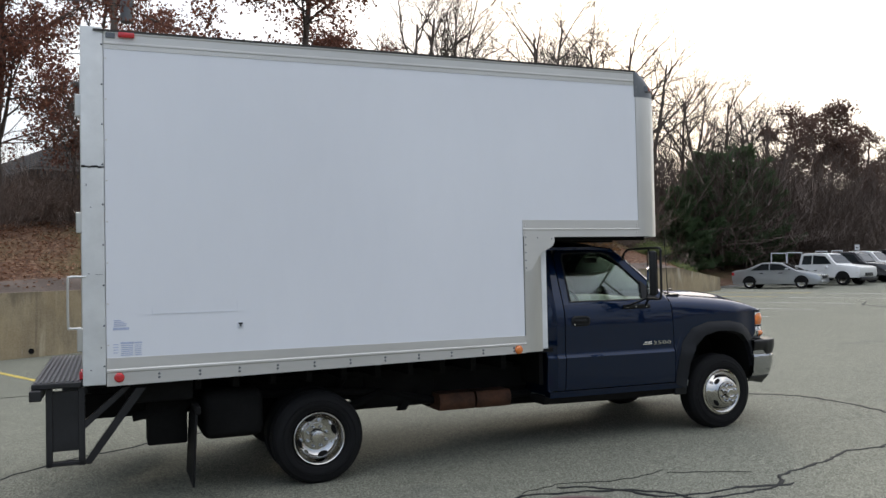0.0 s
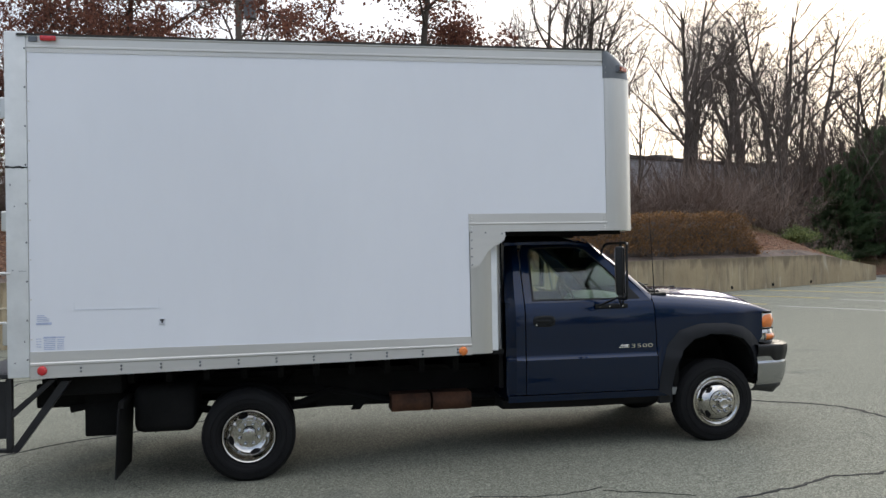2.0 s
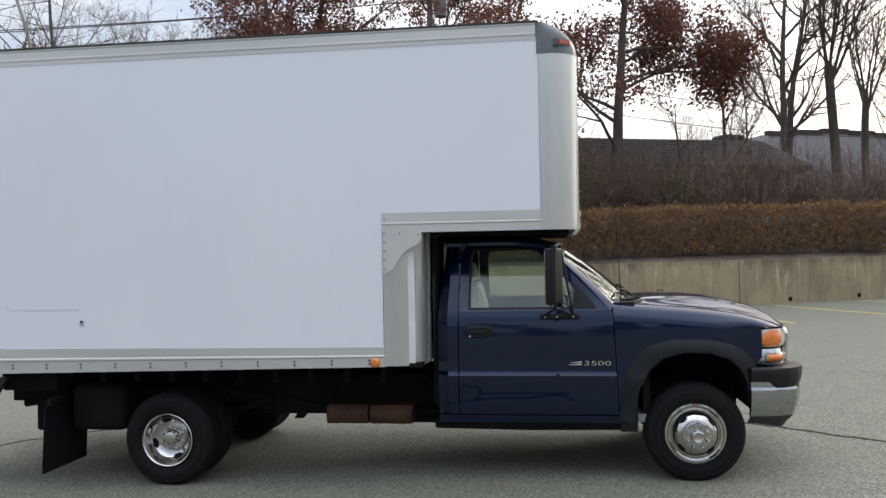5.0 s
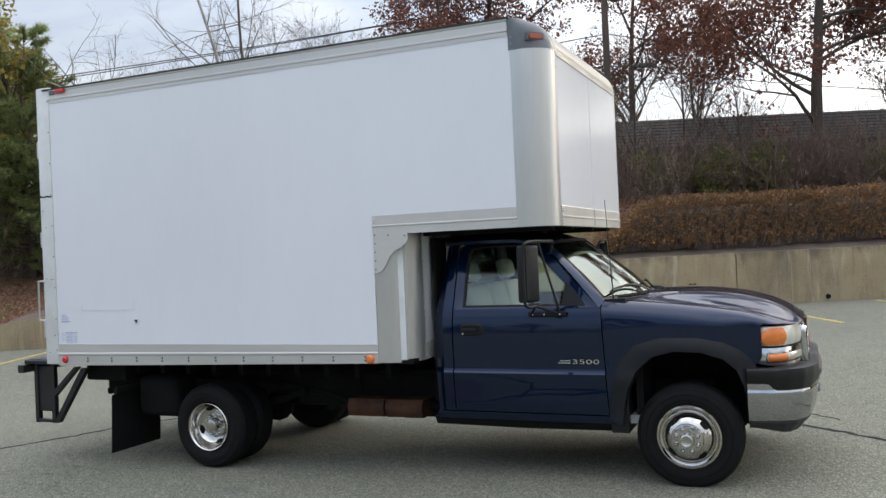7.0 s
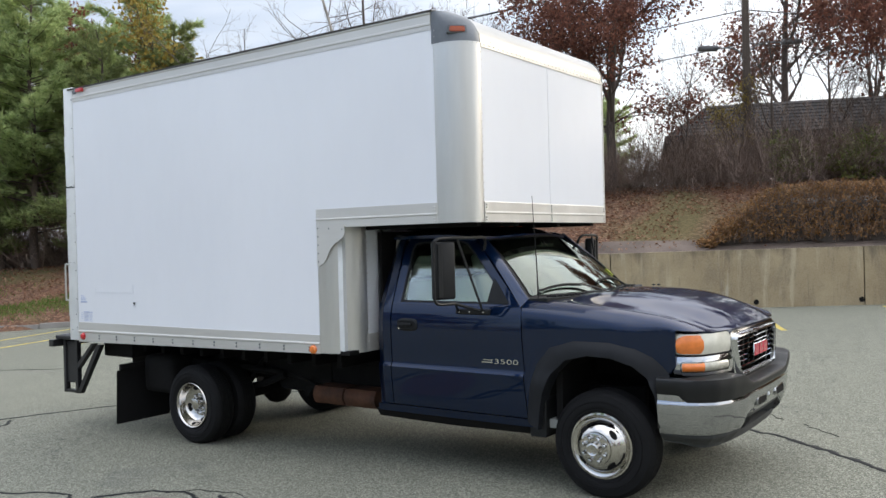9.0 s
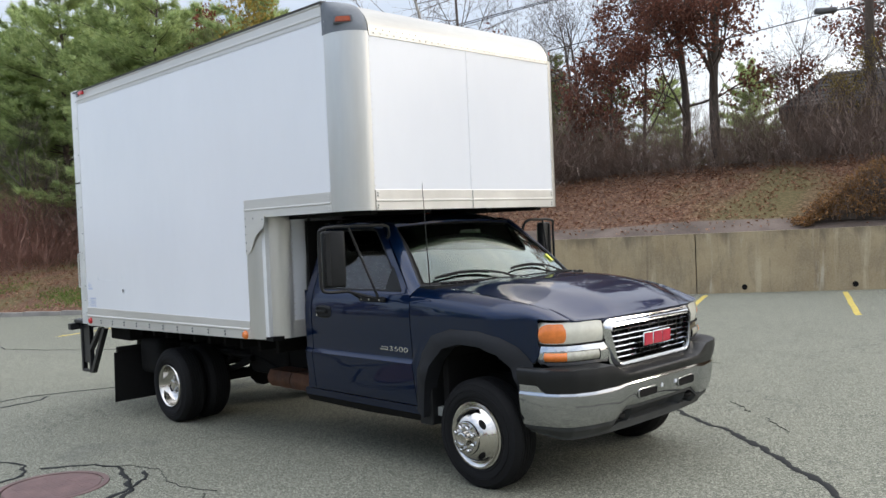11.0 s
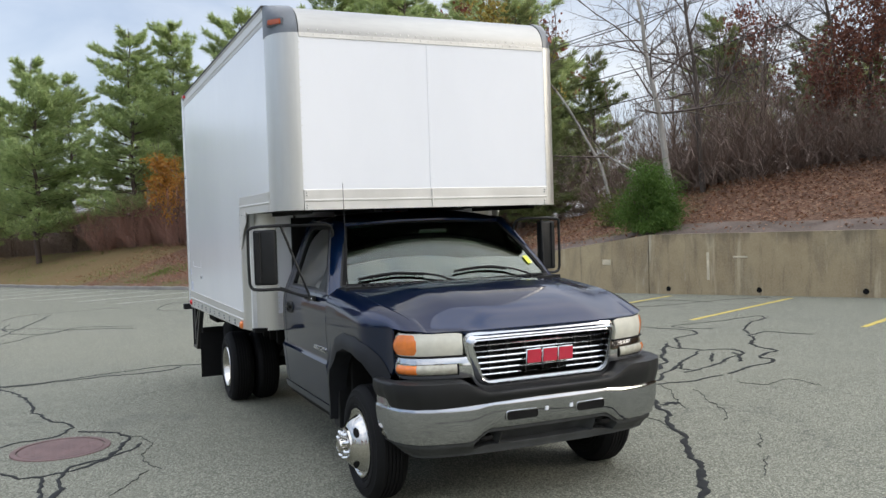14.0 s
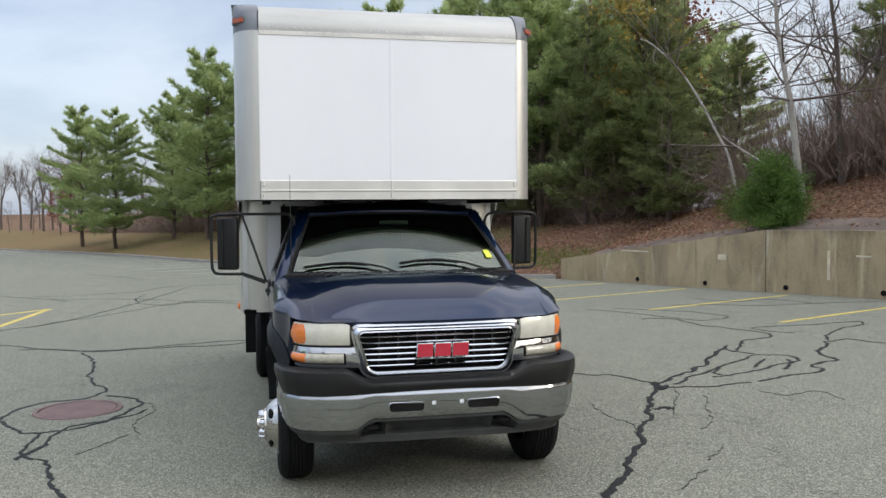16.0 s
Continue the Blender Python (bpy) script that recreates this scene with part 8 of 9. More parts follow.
# brush at the top of the bank
thick = [plant("thicket", (bush_mesh(70 + k, 2.8, 2.8, 96, "brush", up=0.5, arch=0.5), None), "tangle of bare red-brown brush", "bush", "brush on the bank") for k in range(3)]
rb = random.Random(4)
spots = []
for k in range(30):
    spots.append((-4.0 + 0.42 * k + rb.uniform(-0.2, 0.2), 6.2 + rb.uniform(-0.6, 1.6) - 0.5 * (k > 22), rb.uniform(0.75, 1.25) * (1.1 if k < 13 else 0.72)))
for k in range(16):
    spots.append((-5.2 + 0.5 * k, 8.6 + rb.uniform(-0.5, 1.8), rb.uniform(0.6, 0.9)))
for k in range(40):
    spots.append((8.0 + 0.72 * k + rb.uniform(-0.3, 0.3), 6.4 + rb.uniform(-0.7, 1.2), rb.uniform(0.55, 0.95)))
for k in range(9):
    spots.append((29.5 + 0.9 * k + rb.uniform(-0.3, 0.3), 5.0 + rb.uniform(-0.5, 3.5), rb.uniform(0.8, 1.3)))
for k in range(14):
    spots.append((-5.5 - 0.85 * k + rb.uniform(-0.3, 0.3), 5.0 + rb.uniform(0.0, 5.0), rb.uniform(0.5, 0.8)))
for k in range(24):
    spots.append((8.5 + 0.75 * k + rb.uniform(-0.3, 0.3), 8.2 + rb.uniform(-0.6, 0.8), rb.uniform(0.8, 1.15)))
left_from = len(spots)
for k in range(17):
    spots.append((-36 + 1.05 * k + rb.uniform(-0.4, 0.4), 5.4 + rb.uniform(-0.8, 1.2), rb.uniform(0.8, 1.2)))
for k in range(20):
    spots.append((-38 + 1.0 * k + rb.uniform(-0.4, 0.4), 3.9 + rb.uniform(-0.4, 0.6), rb.uniform(0.85, 1.15)))
left_to = len(spots)
for k in range(18):
    spots.append((-36 + 1.5 * k + rb.uniform(-0.4, 0.4), 8.0 + rb.uniform(-0.8, 1.2), rb.uniform(1.4, 1.9)))
for k in range(26):
    spots.append((-92 + 2.2 * k + rb.uniform(-0.5, 0.5), 5.5 + rb.uniform(-1.2, 2.0), rb.uniform(0.9, 1.5)))
far_from = len(spots)
for k in range(34):
    spots.append((48 + 1.5 * k + rb.uniform(-0.5, 0.5), (14.5 if k < 11 else 10.0) + rb.uniform(-1.0, 2.0), rb.uniform(1.7, 2.5)))
for k in range(26):
    spots.append((-72 + 1.45 * k + rb.uniform(-0.5, 0.5), 7.0 + rb.uniform(0.0, 2.5), rb.uniform(0.9, 1.5)))
for k in range(30):
    spots.append((50 + 1.8 * k + rb.uniform(-0.5, 0.5), 13.5 + rb.uniform(-1.0, 3.0), rb.uniform(2.6, 3.4)))
far_thick = plant("thicket", (bush_mesh(95, 2.8, 3.2, 130, "darkbrush", up=0.5, arch=0.5), None), "dense dark undergrowth behind the parked cars", "bush", "brush on the bank")
red_thick = plant("thicket", (bush_mesh(90, 2.6, 2.8, 110, "redbrush"), None), "tangle of rusty red brush by the kerb", "bush", "brush on the bank")
for k, (u, v, s) in enumerate(spots):
    if left_from <= k < left_to:
        stand(red_thick, u, v, rb.uniform(0, 360), s, first=k == left_from)
    elif k >= far_from:
        stand(far_thick, u, v, rb.uniform(0, 360), s, first=k == far_from)
    else:
        stand(thick[k % 3], u, v, rb.uniform(0, 360), s, first=k < 3)

# green shrub on the wall's corner, and low evergreens by the cars
shrub = spray_bush("evergreen_shrub", 31, "bushy bright green young pine above the wall", 1.75, 1.5, 15000, 0.13, "bushgreen", slim=0.09)
stand(shrub, -0.45, 0.95, 0, 1.0, first=True)
low = spray_bush("evergreen_shrub", 33, "low spreading evergreen shrub by the kerb", 0.9, 2.2, 2600, 0.16, "darkneedle")
stand(low, 35.8, 3.4, 0, 0.85, first=True)
for u, v, t, s in ((35.0, 2.6, 60, 0.75), (37.6, 4.3, 160, 0.9), (39.2, 4.8, 200, 0.8), (34.4, 3.8, 300, 0.8)):
    stand(low, u, v, t, s)
green = spray_bush("evergreen_shrub", 35, "loose yellow-green shrub among brush", 1.5, 1.8, 1500, 0.13, "grassblade")
stand(green, 13.3, 6.0, 0, 1.0, first=True)
for u, v, t, s in ((15.0, 6.3, 60, 1.1), (18.6, 6.1, 100, 0.9), (11.4, 6.4, 200, 1.0), (21.0, 6.6, 280, 1.0), (-2.6, 2.5, 20, 0.7)):
    stand(green, u, v, t, s)


def hedge():
    """A clipped, nearly bare hedge: a woody core under a coat of twigs and bronze leaves."""
    rnd = random.Random(9)
    u0, u1 = 8.6, 27.6

    def top(u):
        e = min(1.0, (u - u0 + 0.5) / 2.0) * min(1.0, (u1 + 0.3 - u) / 0.9)
        return (2.92 + 0.018 * (u - u0) + 0.09 * noise.noise(Vector((u * 0.8, 0, 3))) - 0.05 * abs(math.sin(u * 1.1))) * max(0.55, math.sqrt(max(0.0, e)))
    root = thing("hedge", (*at_uv(18, 1.7), bank_z(18, 1.7)), "long clipped hedge of brown twigs and bronze leaves", "hedge")
    V, F = [], []
    nu, prof = 70, [(0.55, 0.0), (0.62, 0.5), (0.75, 0.82), (1.1, 0.96), (1.8, 1.0), (2.4, 0.95), (2.75, 0.8), (2.85, 0.4), (2.85, 0.0)]
    for i in range(nu + 1):
        u = u0 + 0.1 + (u1 - u0 - 0.2) * i / nu
        zb = bank_z(u, 1.0) - 0.05
        zt = top(u) - 0.22
        for v, h in prof:
            j = 0.10 * noise.noise(Vector((u * 1.7, v * 2.0, h * 3)))
            V.append(Vector((*at_uv(u, v + j + 0.18), zb + (zt - zb) * h + j)))
    n = len(prof)
    for i in range(nu):
        for j in range(n - 1):
            F.append((i * n + j, (i + 1) * n + j, (i + 1) * n + j + 1, i * n + j + 1))
    F.append(tuple(range(n)))
    F.append(tuple(nu * n + j for j in range(n))[::-1])
    inv = root.matrix_basis.inverted()
    TV, TF, LV, LF = [], [], [], []
    for k in range(9500):
        u = rnd.uniform(u0 - 0.15, u1 + 0.1)
        front = rnd.random() < 0.62
        end = k % 14 == 0
        zb = bank_z(u, 1.0)
        zt = top(u)
        if front:
            v, z = 0.62 + rnd.uniform(-0.12, 0.2), zb + (zt - zb) * rnd.uniform(-0.06, 0.95) 
            d = Vector((-VDIR.x, -VDIR.y, 0)) * rnd.uniform(0.1, 0.8) + Vector((0, 0, 1.0))
        else:
            v, z = rnd.uniform(0.75, 2.6), zt - 0.3
            d = Vector((0, 0, 1.0))
        if end:
            u = u0 + rnd.uniform(-0.15, 0.9)
            zb, zt = bank_z(u, 1.0), top(u)
            v, z = rnd.uniform(0.7, 2.8), zb + (zt - zb) * rnd.uniform(0.03, 0.95)
            d = Vector((-UDIR.x, -UDIR.y, 0)) * rnd.uniform(0.2, 0.9) + Vector((0, 0, 0.8))
        p = Vector((*at_uv(u, v), z))
        d = (d + rand_dir(rnd) * 0.45).normalized()
        L = rnd.uniform(0.16, 0.42)
        q = p + d * L
        if q.z > zt + 0.07:
            q.z = zt + rnd.uniform(-0.06, 0.07)
        add_tube(TV, TF, [p, p.lerp(q, 0.55) + rand_dir(rnd) * 0.02, q], [0.0075, 0.006, 0.003], 3)
        for t in range(6):
            c = p.lerp(q, rnd.uniform(0.3, 1.05)) + rand_dir(rnd) * 0.05
            a = rand_dir(rnd)
            b = a.cross(rand_dir(rnd)).normalized()
            s = rnd.uniform(0.022, 0.05)
            i = len(LV)
            LV += [c, c + a * s + b * s * 0.5, c + a * s * 2.0, c + a * s - b * s * 0.5]
            LF += [(i, i + 1, i + 2), (i, i + 2, i + 3)]
    for nm, vs, fs, mt in (("woody_core", V, F, "bark"), ("twig_coat", TV, TF, "brush"), ("leaf_coat", LV, LF, "hedgeleaf")):
        ob = new(nm, raw(nm, [inv @ v for v in vs], fs, M[mt]))
        ob.parent = root
        ob["kind"] = "stuff" if nm != "woody_core" else "part"
        if nm == "woody_core":
            del ob["kind"]


hedge()


def litter():
    """Fallen leaves over the bank, and grass tufts by the kerb."""
    rnd = random.Random(12)
    V, F = [], []
    for k in range(30000):
        u = rnd.uniform(-7.5, 12.0) if rnd.random() < 0.6 else rnd.uniform(-30, -7.5) if rnd.random() < 0.75 else rnd.uniform(12, 34)
        v = edge_v(u) + 0.3 + 8.0 * rnd.random() ** 0.8
        if u > -7 and v < 1.3 and rnd.random() < 0.65:
            continue
        if 8.0 < u < 27.8 and 0.4 < v < 3.0:
            continue
        p = Vector((*at_uv(u, v), bank_z(u, v) + rnd.uniform(0.0, 0.035)))
        a = rand_dir(rnd)
        a.z *= 0.35
        a.normalize()
        b = a.cross(Vector((rnd.uniform(-0.4, 0.4), rnd.uniform(-0.4, 0.4), 1))).normalized()
        s = rnd.uniform(0.05, 0.11)
        n = Vector((0, 0, rnd.uniform(0.0, 0.4) * s))
        i = len(V)
        V += [p, p + a * s * 0.5 + b * s * 0.35 + n, p + a * s, p + a * s * 0.5 - b * s * 0.35 + n]
        F += [(i, i + 1, i + 2), (i, i + 2, i + 3)]
    tagged(new("fallen_leaves", raw("fallen_leaves", V, F, M["litterleaf"])), "scattered dry brown leaves on the bank", "leaves", kind="stuff")
    V, F = [], []
    for k in range(26000):
        near = rnd.random() < 0.7
        u = rnd.uniform(-24.0, -7.6) if near else rnd.uniform(-60, -8)
        v = edge_v(u) + (max(0.4, rnd.gauss(1.75, 0.65)) if near else rnd.uniform(0.3, 7.0))
        if noise.noise(Vector((u * 0.35, v * 0.5, 9.0))) < (rnd.uniform(-0.35, 0.15) if near else rnd.uniform(-0.1, 0.25)):
            continue
        p = Vector((*at_uv(u, v), bank_z(u, v) - 0.01))
        d = (rand_dir(rnd, 1.4))
        s = rnd.uniform(0.06, 0.17)
        w = d.cross(rand_dir(rnd)).normalized() * 0.011
        i = len(V)
        V += [p - w, p + w, p + d * s]
        F.append((i, i + 1, i + 2))
    tagged(new("grass", raw("grass", V, F, M["greengrass"])), "thin green grass along the kerb", "grass", kind="stuff")


litter()

# unseen woods added behind the camera to darken what the truck reflects
rw = random.Random(77)
kinds = (oak_a, maple_b, fir, pine_b, red, maple_c, oak_b, fir, pine_a)
for k in range(36):
    a = radians(-172 + 5.0 * k)
    r = rw.uniform(54, 66)
    x, y = 6 + r * math.cos(a) * 1.15, 2 + r * math.sin(a)
    d = Vector((x, y)) - WALL_AT
    u, v = d.dot(UDIR), d.dot(VDIR)
    if v > -22:
        continue
    stand(kinds[k % 9], u, v, rw.uniform(0, 360), rw.uniform(0.95, 1.3), z=lot_uv(u, v))
for k in range(40):
    a = radians(-170 + 4.5 * k)
    r = rw.uniform(58, 62)
    x, y = 6 + r * math.cos(a) * 1.15, 2 + r * math.sin(a)
    d = Vector((x, y)) - WALL_AT
    u, v = d.dot(UDIR), d.dot(VDIR)
    if v > -22:
        continue
    stand(thick[k % 3], u, v, rw.uniform(0, 360), rw.uniform(1.6, 2.4), z=lot_uv(u, v))

# ---- buildings behind the bank ----
def near_building():
    root = thing("long_building", (*at_uv(17, 12), bank_z(17, 12)), "long low brown building with a steep grey shingled eave", "building")
    u0, u1, v0, v1, ze, zr, zb = 8.6, 25.6, 9.6, 22.0, 5.15, 6.32, 2.6
    uv_part("wall", box(B(), u0, u1, v0, v1, zb, ze + 0.2), M["brownwall"], root, smooth=None)
    o = 0.75
    bot = [(u0 - o, v0 - o), (u1 + o, v0 - o), (u1 + o, v1 + o), (u0 - o, v1 + o)]
    top = [(u0 + 0.75, v0 + 0.6), (u1 - 0.75, v0 + 0.6), (u1 - 0.75, v1 - 0.6), (u0 + 0.75, v1 - 0.6)]
    for i in range(4):
        k = (i + 1) % 4
        rows = 9
        for r in range(rows):
            f0, f1 = r / rows, (r + 1) / rows
            def pt(a, b, f, lift):
                return ((a[0] + (b[0] - a[0]) * f), (a[1] + (b[1] - a[1]) * f), ze + (zr - ze) * f + lift)
            q = [pt(bot[i], top[i], f0, 0.03), pt(bot[k], top[k], f0, 0.03), pt(bot[k], top[k], f1, 0.0), pt(bot[i], top[i], f1, 0.0)]
            uv_part("shingle_course", prism(B(), q, (0, 0, -0.06)), M["shingle"], root, smooth=None)
    uv_part("roof_deck", prism(B(), [(*p, zr) for p in top], (0, 0, -0.1)), M["fascia"], root, smooth=None)
    bm = ring_shell(B(), [(*p, ze) for p in bot], [(p[0] + (17 - p[0]) * 0.06, p[1] + (16 - p[1]) * 0.1, ze) for p in bot], (0, 0, -0.22))
    uv_part("fascia", bm, M["fascia"], root, smooth=None)
    bm = box(B(), 11, 23.2, 13, 20, zr - 0.05, zr + 0.12)
    uv_part("roof_curb", bm, M["fascia"], root, smooth=None)
    uv_part("roof_vent", box(B(), 24.0, 25.0, 11.5, 12.5, zr - 0.1, zr + 0.45, 0.03), M["fascia"], root)


near_building()


def far_building():
    root = thing("warehouse", (*at_uv(54, 30), 3.4), "pale grey metal-clad warehouse with a dark roof edge", "building")
    u0, u1, v0, v1, zt = 35.5, 82.0, 25.0, 45.0, 9.0
    k = 24
    for i in range(k):
        a, b = u0 + (u1 - u0) * i / k, u0 + (u1 - u0) * (i + 1) / k
        peak = 0.28 * max(0.0, 1 - abs((a + b) / 2 - 40.5) / 5.0)
        uv_part("wall_panel", box(B(), a + 0.01, b - 0.01, v0, v0 + 0.15, 2.6, zt - 0.25 + peak), M["palewall"], root, smooth=None)
        uv_part("parapet_cap", box(B(), a, b, v0 - 0.08, v0 + 0.3, zt - 0.25 + peak, zt + 0.05 + peak), M["fascia"], root, smooth=None)
    uv_part("side_wall", box(B(), u0, u0 + 0.2, v0 + 0.16, v1, 2.6, zt - 0.1), M["palewall"], root, smooth=None)
    uv_part("roof", box(B(), u0 + 0.2, u1, v0 + 0.31, v1, zt - 0.3, zt - 0.1), M["fascia"], root, smooth=None)
    for u in (52.0, 66.0):
        uv_part("roof_unit", box(B(), u, u + 2.0, v0 + 4, v0 + 6, zt - 0.1, zt + 0.9, 0.05), M["transformer"], root)


far_building()


# ---- poles and wires ----
def utility_pole(u, v, height, label, can=False, arms=True):
    z = bank_z(u, v)
    p = at_uv(u, v)
    root = thing("utility_pole", (p.x, p.y, z), label, "utility pole")
    part("shaft", tube(B(), [(p.x, p.y, z - 0.3), (p.x, p.y, z + height)], [0.15, 0.10], 10), M["pole"], root)
    if arms:
        d = UDIR * 1.2
        zz = z + height - 0.5
        bm = box(B(), -1.2, 1.2, -0.05, 0.05, -0.06, 0.06, 0.01)
        bm.transform(Matrix.Translation((p.x, p.y, zz)) @ Matrix.Rotation(WALL_TURN + 0.3, 4, "Z"))
        part("crossarm", bm, M["pole"], root)
    if can:
        bm = tube(B(), [(p.x + 0.42, p.y - 0.1, z + height - 2.1), (p.x + 0.42, p.y - 0.1, z + height - 1.3)], 0.22, 12)
        tube(bm, [(p.x + 0.42, p.y - 0.1, z + height - 1.3), (p.x + 0.42, p.y - 0.1, z + height - 1.1)], 0.05, 8)
        part("transformer", bm, M["transformer"], root, "grey transformer can")
        side = Vector((0.81, 0.58, 0))
        for s, reach, hz in ((-1, 1.0, 7.95), (1, 1.25, 8.1)):
            q = Vector((p.x, p.y, hz)) + side * s * reach
            arm = tube(B(), curve_pts([(p.x, p.y, hz - 0.35), Vector((p.x, p.y, hz - 0.02)) + side * s * reach * 0.4, q], 8), 0.028, 6)
            part("lamp_arm", arm, M["transformer"], root)
            bm = box(B(), -0.32, 0.32, -0.14, 0.14, -0.08, 0.08, 0.05, 2)
            bm.transform(Matrix.Translation(q + side * s * 0.25) @ Matrix.Rotation(math.atan2(side.y, side.x), 4, "Z"))
            part("street_lamp_head", bm, M["transformer"], root, "grey flood lamp head")
    return root


utility_pole(10.5, 8.7, 9.0, "weathered wooden utility pole with transformers", True)
utility_pole(-0.3, 18.4, 6.6, "slim wooden utility pole among the trees", False, False)
utility_pole(47.0, 21.0, 8.6, "distant wooden utility pole with a crossarm")


def wire(a, b, sag):
    pts = [Vector(a).lerp(Vector(b), k / 16) - Vector((0, 0, sag * 4 * (k / 16) * (1 - k / 16))) for k in range(17)]
    bm = tube(B(), pts, 0.017, 4)
    solo("overhead_wire", bm, M["wire"], "thin black overhead cable", "cable", group="overhead wires")


for dz, dv in ((11.0, 0.7), (10.9, -0.7), (9.2, 0.1), (8.1, 0.1)):
    wire(p3(10.5, 8.7 + dv * 0.2, dz), p3(-42.0, 11.0 + dv, dz - 3.4), 0.9)
    wire(p3(10.5, 8.7 + dv * 0.2, dz), p3(47.0, 21.0 + dv, dz + 0.6), 1.0)


# ---- parked cars ----
def car(name, label, paint, prof, glass, length, width, wheel_r, axles, bed=None, rack=False):
    """A parked car at the origin, nose towards +x, wheels on z = 0."""
    root = thing(name, (0, 0, 0), label, "car" if name == "sedan" else "pickup truck")
    hw = width / 2

    def side_w(z):
        return hw * (1 - 0.05 * abs(z - 0.6)) - 0.16 * max(0.0, z - 0.95)
    n = len(prof)
    bm = B()
    secs = []
    for t in (-1, -0.97, -0.85, 0.85, 0.97, 1):
        inset = 0.05 if abs(t) == 1 else (0.012 if abs(t) == 0.97 else 0.0)
        cx = sum(p[0] for p in prof) / n
        secs.append([bm.verts.new((x * (1 - inset * 0.35), t * side_w(z), z - inset * (0.5 if z > 0.6 else -0.4))) for x, z in prof])
    for a, b in zip(secs, secs[1:]):
        for i in range(n):
            bm.faces.new((a[i], a[(i + 1) % n], b[(i + 1) % n], b[i]))
    bm.faces.new(secs[0])
    bm.faces.new(secs[-1][::-1])
    body = part("body", bm, paint, root, smooth=40)
    for s in (-1, 1):
        for poly in glass["side"]:
            part("side_window", prism(B(), [(x, s * (side_w(z) - 0.012), z) for x, z in poly], (0, s * 0.02, 0)), M["carglass"], body, smooth=None)
    for (x0, z0), (x1, z1) in (glass["front"], glass["back"]):
        d = Vector((z1 - z0, 0, -(x1 - x0))).normalized() * (1 if x0 > 0 else -1)
        if d.z < 0:
            d = -d
        q = [(x0, -side_w(z0) + 0.1, z0), (x0, side_w(z0) - 0.1, z0), (x1, side_w(z1) - 0.12, z1), (x1, -side_w(z1) + 0.12, z1)]
        part("windscreen", prism(B(), [tuple(Vector(p) - d * 0.004) for p in q], d * 0.018), M["carglass"], body, smooth=None)
    for ax in axles:
        for s in (-1, 1):
            c = (ax, s * (hw - 0.005), wheel_r)
            w = part("wheel", lathe_y(B(), [(0.0, wheel_r * 0.62), (0.012, wheel_r * 0.68), (0.012, wheel_r * 0.9), (-0.01, wheel_r), (-0.2, wheel_r), (-0.22, wheel_r * 0.8), (-0.22, 0.0)], c, 28, s), M["rubber"], root)
            rim = B()
            lathe_y(rim, [(0.005, wheel_r * 0.64), (0.0, wheel_r * 0.60), (-0.03, wheel_r * 0.56), (-0.03, wheel_r * 0.2), (0.0, wheel_r * 0.16), (0.0, 0.0)], c, 28, s)
            part("rim", rim, M["steelwheel"], w)
            arch = [(ax + (wheel_r + 0.06) * math.cos(a), s * (hw + 0.004), wheel_r + (wheel_r + 0.06) * math.sin(a)) for a in (math.pi * k / 14 for k in range(15))]
            part("wheel_arch", prism(B(), arch, (0, -s * 0.03, 0)), M["frame"], body, smooth=None)
    xf, xb = max(p[0] for p in prof), min(p[0] for p in prof)
    for s in (-1, 1):
        part("headlamp", box(B(), xf - 0.28, xf - 0.03, *sorted((s * (hw - 0.02), s * (hw - 0.42))), 0.62, 0.76, 0.03, 2), M["lens"], body)
        part("tail_lamp", box(B(), xb + 0.02, xb + 0.16, *sorted((s * (hw + 0.0), s * (hw - 0.3))), 0.75, 0.92, 0.02, 2), M["red"], body)
        part("door_mirror", box(B(), glass["front"][0][0] - 0.55, glass["front"][0][0] - 0.40, *sorted((s * (hw - 0.02), s * (hw + 0.17))), 0.98, 1.13, 0.03, 2), paint, body)
        for x in glass["handles"]:
            part("door_handle", box(B(), x, x + 0.2, *sorted((s * (side_w(0.85) - 0.01), s * (side_w(0.85) + 0.03))), 0.84, 0.88, 0.008), M["black"], body)
    part("front_grille", box(B(), xf - 0.05, xf + 0.012, -0.45, 0.45, 0.52, 0.70, 0.02, 2), M["black"], body)
    part("front_bumper", box(B(), xf - 0.16, xf + 0.03, -hw + 0.06, hw - 0.06, 0.28, 0.46, 0.05, 2), M["black"] if name != "sedan" else paint, body)
    if rack:
        for x in (xb + 0.25, xb + 1.3):
            pts = [(x, -hw + 0.1, 1.0), (x, -hw + 0.18, 1.95), (x, hw - 0.18, 1.95), (x, hw - 0.1, 1.0)]
            part("ladder_rack", tube(B(), pts, 0.03, 6), M["labelwhite"], root, "pale tubular ladder rack")
    return root


SEDAN = [(-2.35, 0.25), (2.30, 0.22), (2.40, 0.45), (2.36, 0.66), (2.15, 0.80), (1.2, 0.95), (0.35, 1.40), (-0.1, 1.46), (-0.75, 1.44), (-1.65, 1.08), (-2.2, 1.04), (-2.40, 0.95), (-2.42, 0.50)]
sedan = car("sedan", "silver four-door sedan parked nose out by the bank", M["carsilver"], SEDAN,
            dict(side=[[(-1.35, 1.02), (-0.35, 1.02), (-0.35, 1.37), (-0.72, 1.37)], [(-0.28, 1.02), (0.85, 1.02), (0.32, 1.33), (-0.28, 1.38)]], front=((1.12, 0.99), (0.40, 1.385)), back=((-1.58, 1.115), (-0.80, 1.425)), handles=(-0.85, 0.2)),
            4.85, 1.83, 0.33, (-1.42, 1.38))
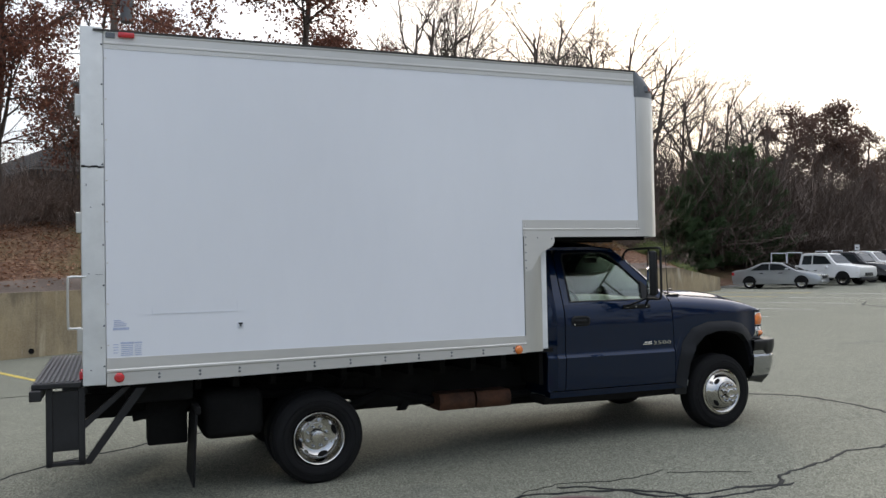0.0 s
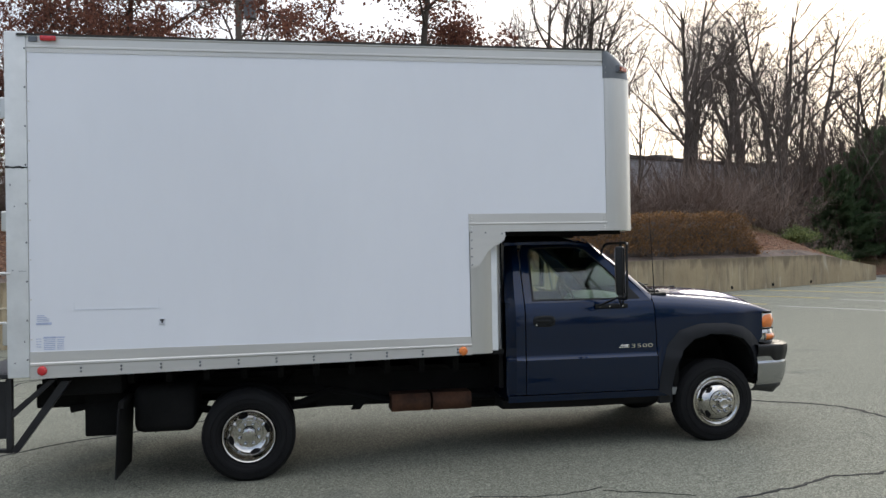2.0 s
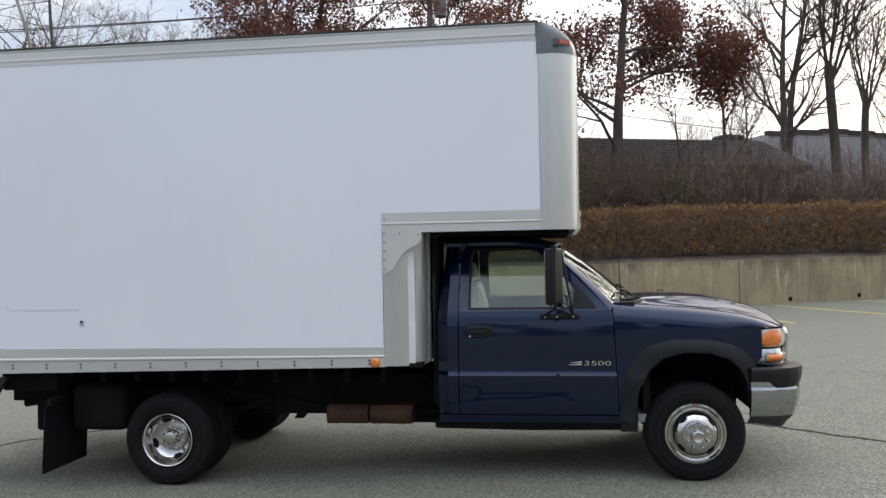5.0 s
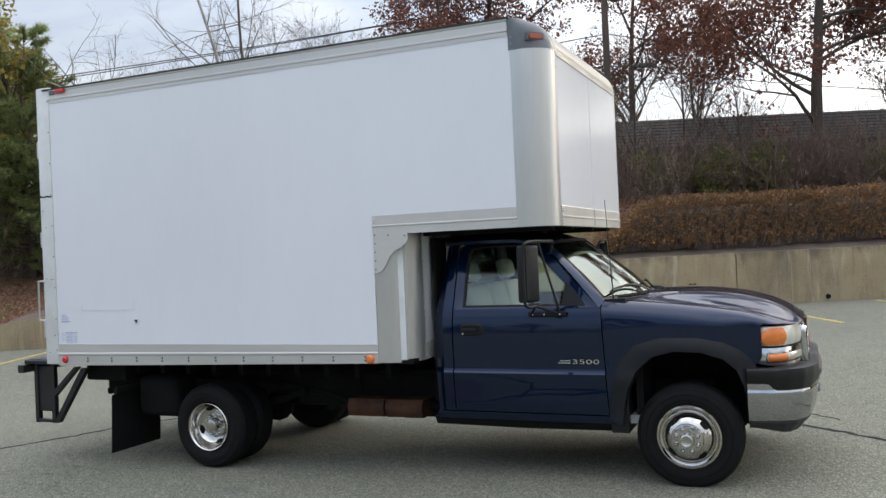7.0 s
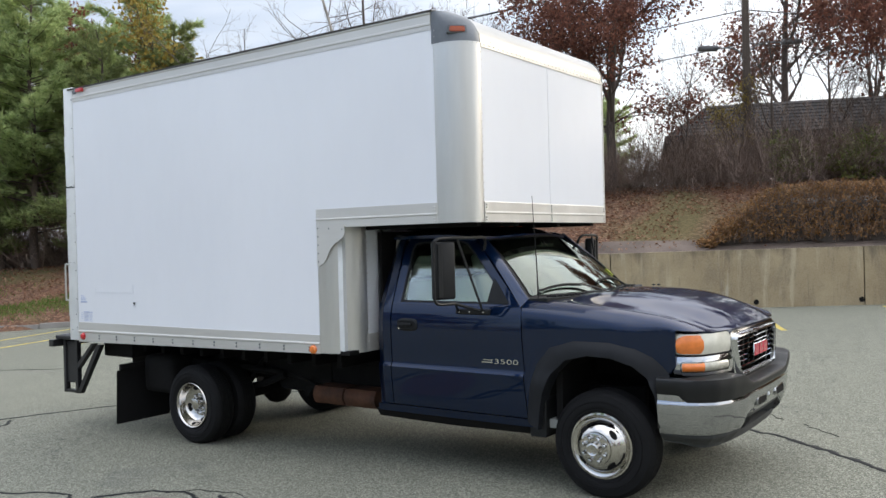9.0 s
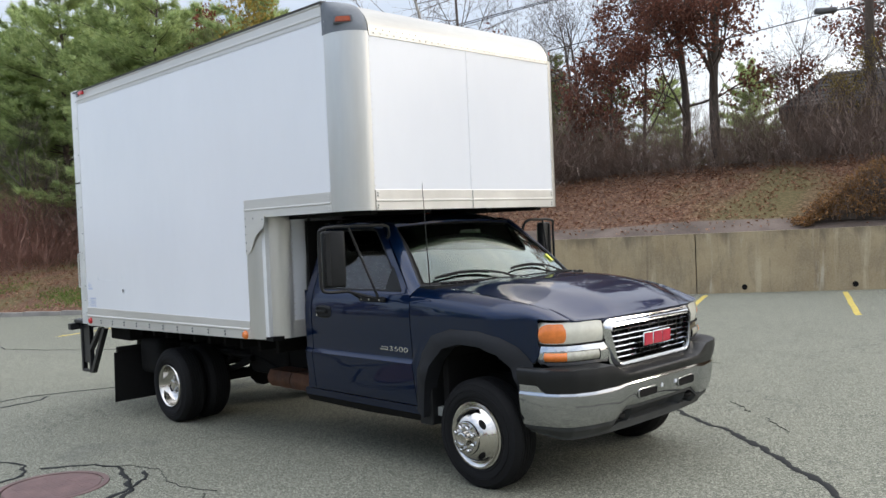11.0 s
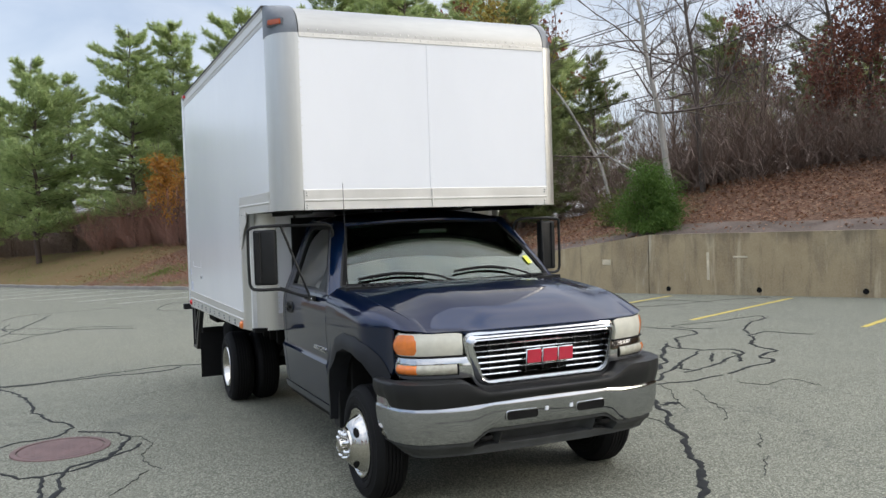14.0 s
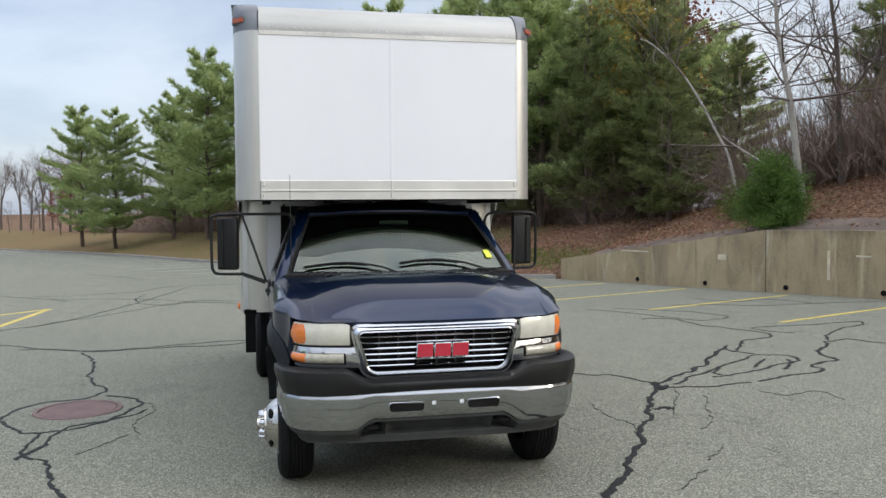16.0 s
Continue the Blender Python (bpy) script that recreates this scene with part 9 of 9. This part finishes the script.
PICK = [(-2.9, 0.45), (2.75, 0.42), (2.85, 0.62), (2.82, 1.0), (2.6, 1.10), (1.45, 1.20), (0.85, 1.80), (0.5, 1.88), (-0.55, 1.88), (-0.78, 1.80), (-0.86, 1.18), (-2.9, 1.18), (-2.95, 0.7)]
PGL = dict(side=[[(-0.68, 1.22), (-0.08, 1.22), (-0.08, 1.74), (-0.60, 1.74)], [(0.0, 1.22), (1.15, 1.22), (0.72, 1.68), (0.0, 1.75)]], front=((1.38, 1.27), (0.90, 1.77)), back=((-0.84, 1.25), (-0.80, 1.74)), handles=(-0.45, 0.1))
pick = car("pickup_truck", "white extended-cab pickup with a ladder rack", M["carwhite"], PICK, PGL, 5.8, 1.95, 0.38, (-1.85, 1.80), rack=2)
pick2 = car("pickup_truck", "dark pickup parked in the row", M["cardark"], PICK, PGL, 5.8, 1.95, 0.38, (-1.85, 1.80))


def park(ob, x, y, head, first):
    m = Matrix.Translation((x, y, lot_z(x, y))) @ Matrix.Rotation(radians(head), 4, "Z")
    if first:
        ob.matrix_basis = m
        return ob
    return copy_thing(ob, m)


park(sedan, 35.1, 38.2, -58, True)
park(pick, 39.0, 39.1, -74, True)
park(pick2, 42.4, 40.4, -70, True)
park(pick, 45.2, 41.8, -70, False)
park(sedan, 48.0, 43.2, -70, False)
park(pick2, 50.8, 44.6, -70, False)


def sign(x, y):
    z = lot_z(x, y)
    root = thing("lot_sign", (x, y, z), "small pale sign on a thin steel post", "sign")
    part("post", tube(B(), [(x, y, z - 0.1), (x, y, z + 2.3)], 0.03, 6), M["transformer"], root)
    bm = box(B(), -0.15, 0.15, -0.012, 0.012, 1.95, 2.32, 0.005)
    bm.transform(Matrix.Translation((x, y - 0.04, z)) @ Matrix.Rotation(radians(-30), 4, "Z"))
    board = part("sign_board", bm, M["carwhite"], root)
    bm = box(B(), -0.10, 0.10, -0.02, -0.014, 2.08, 2.13)
    bm.transform(Matrix.Translation((x, y - 0.04, z)) @ Matrix.Rotation(radians(-30), 4, "Z"))
    part("sign_bar", bm, M["cardark"], board, smooth=None)


sign(46.5, 43.5)
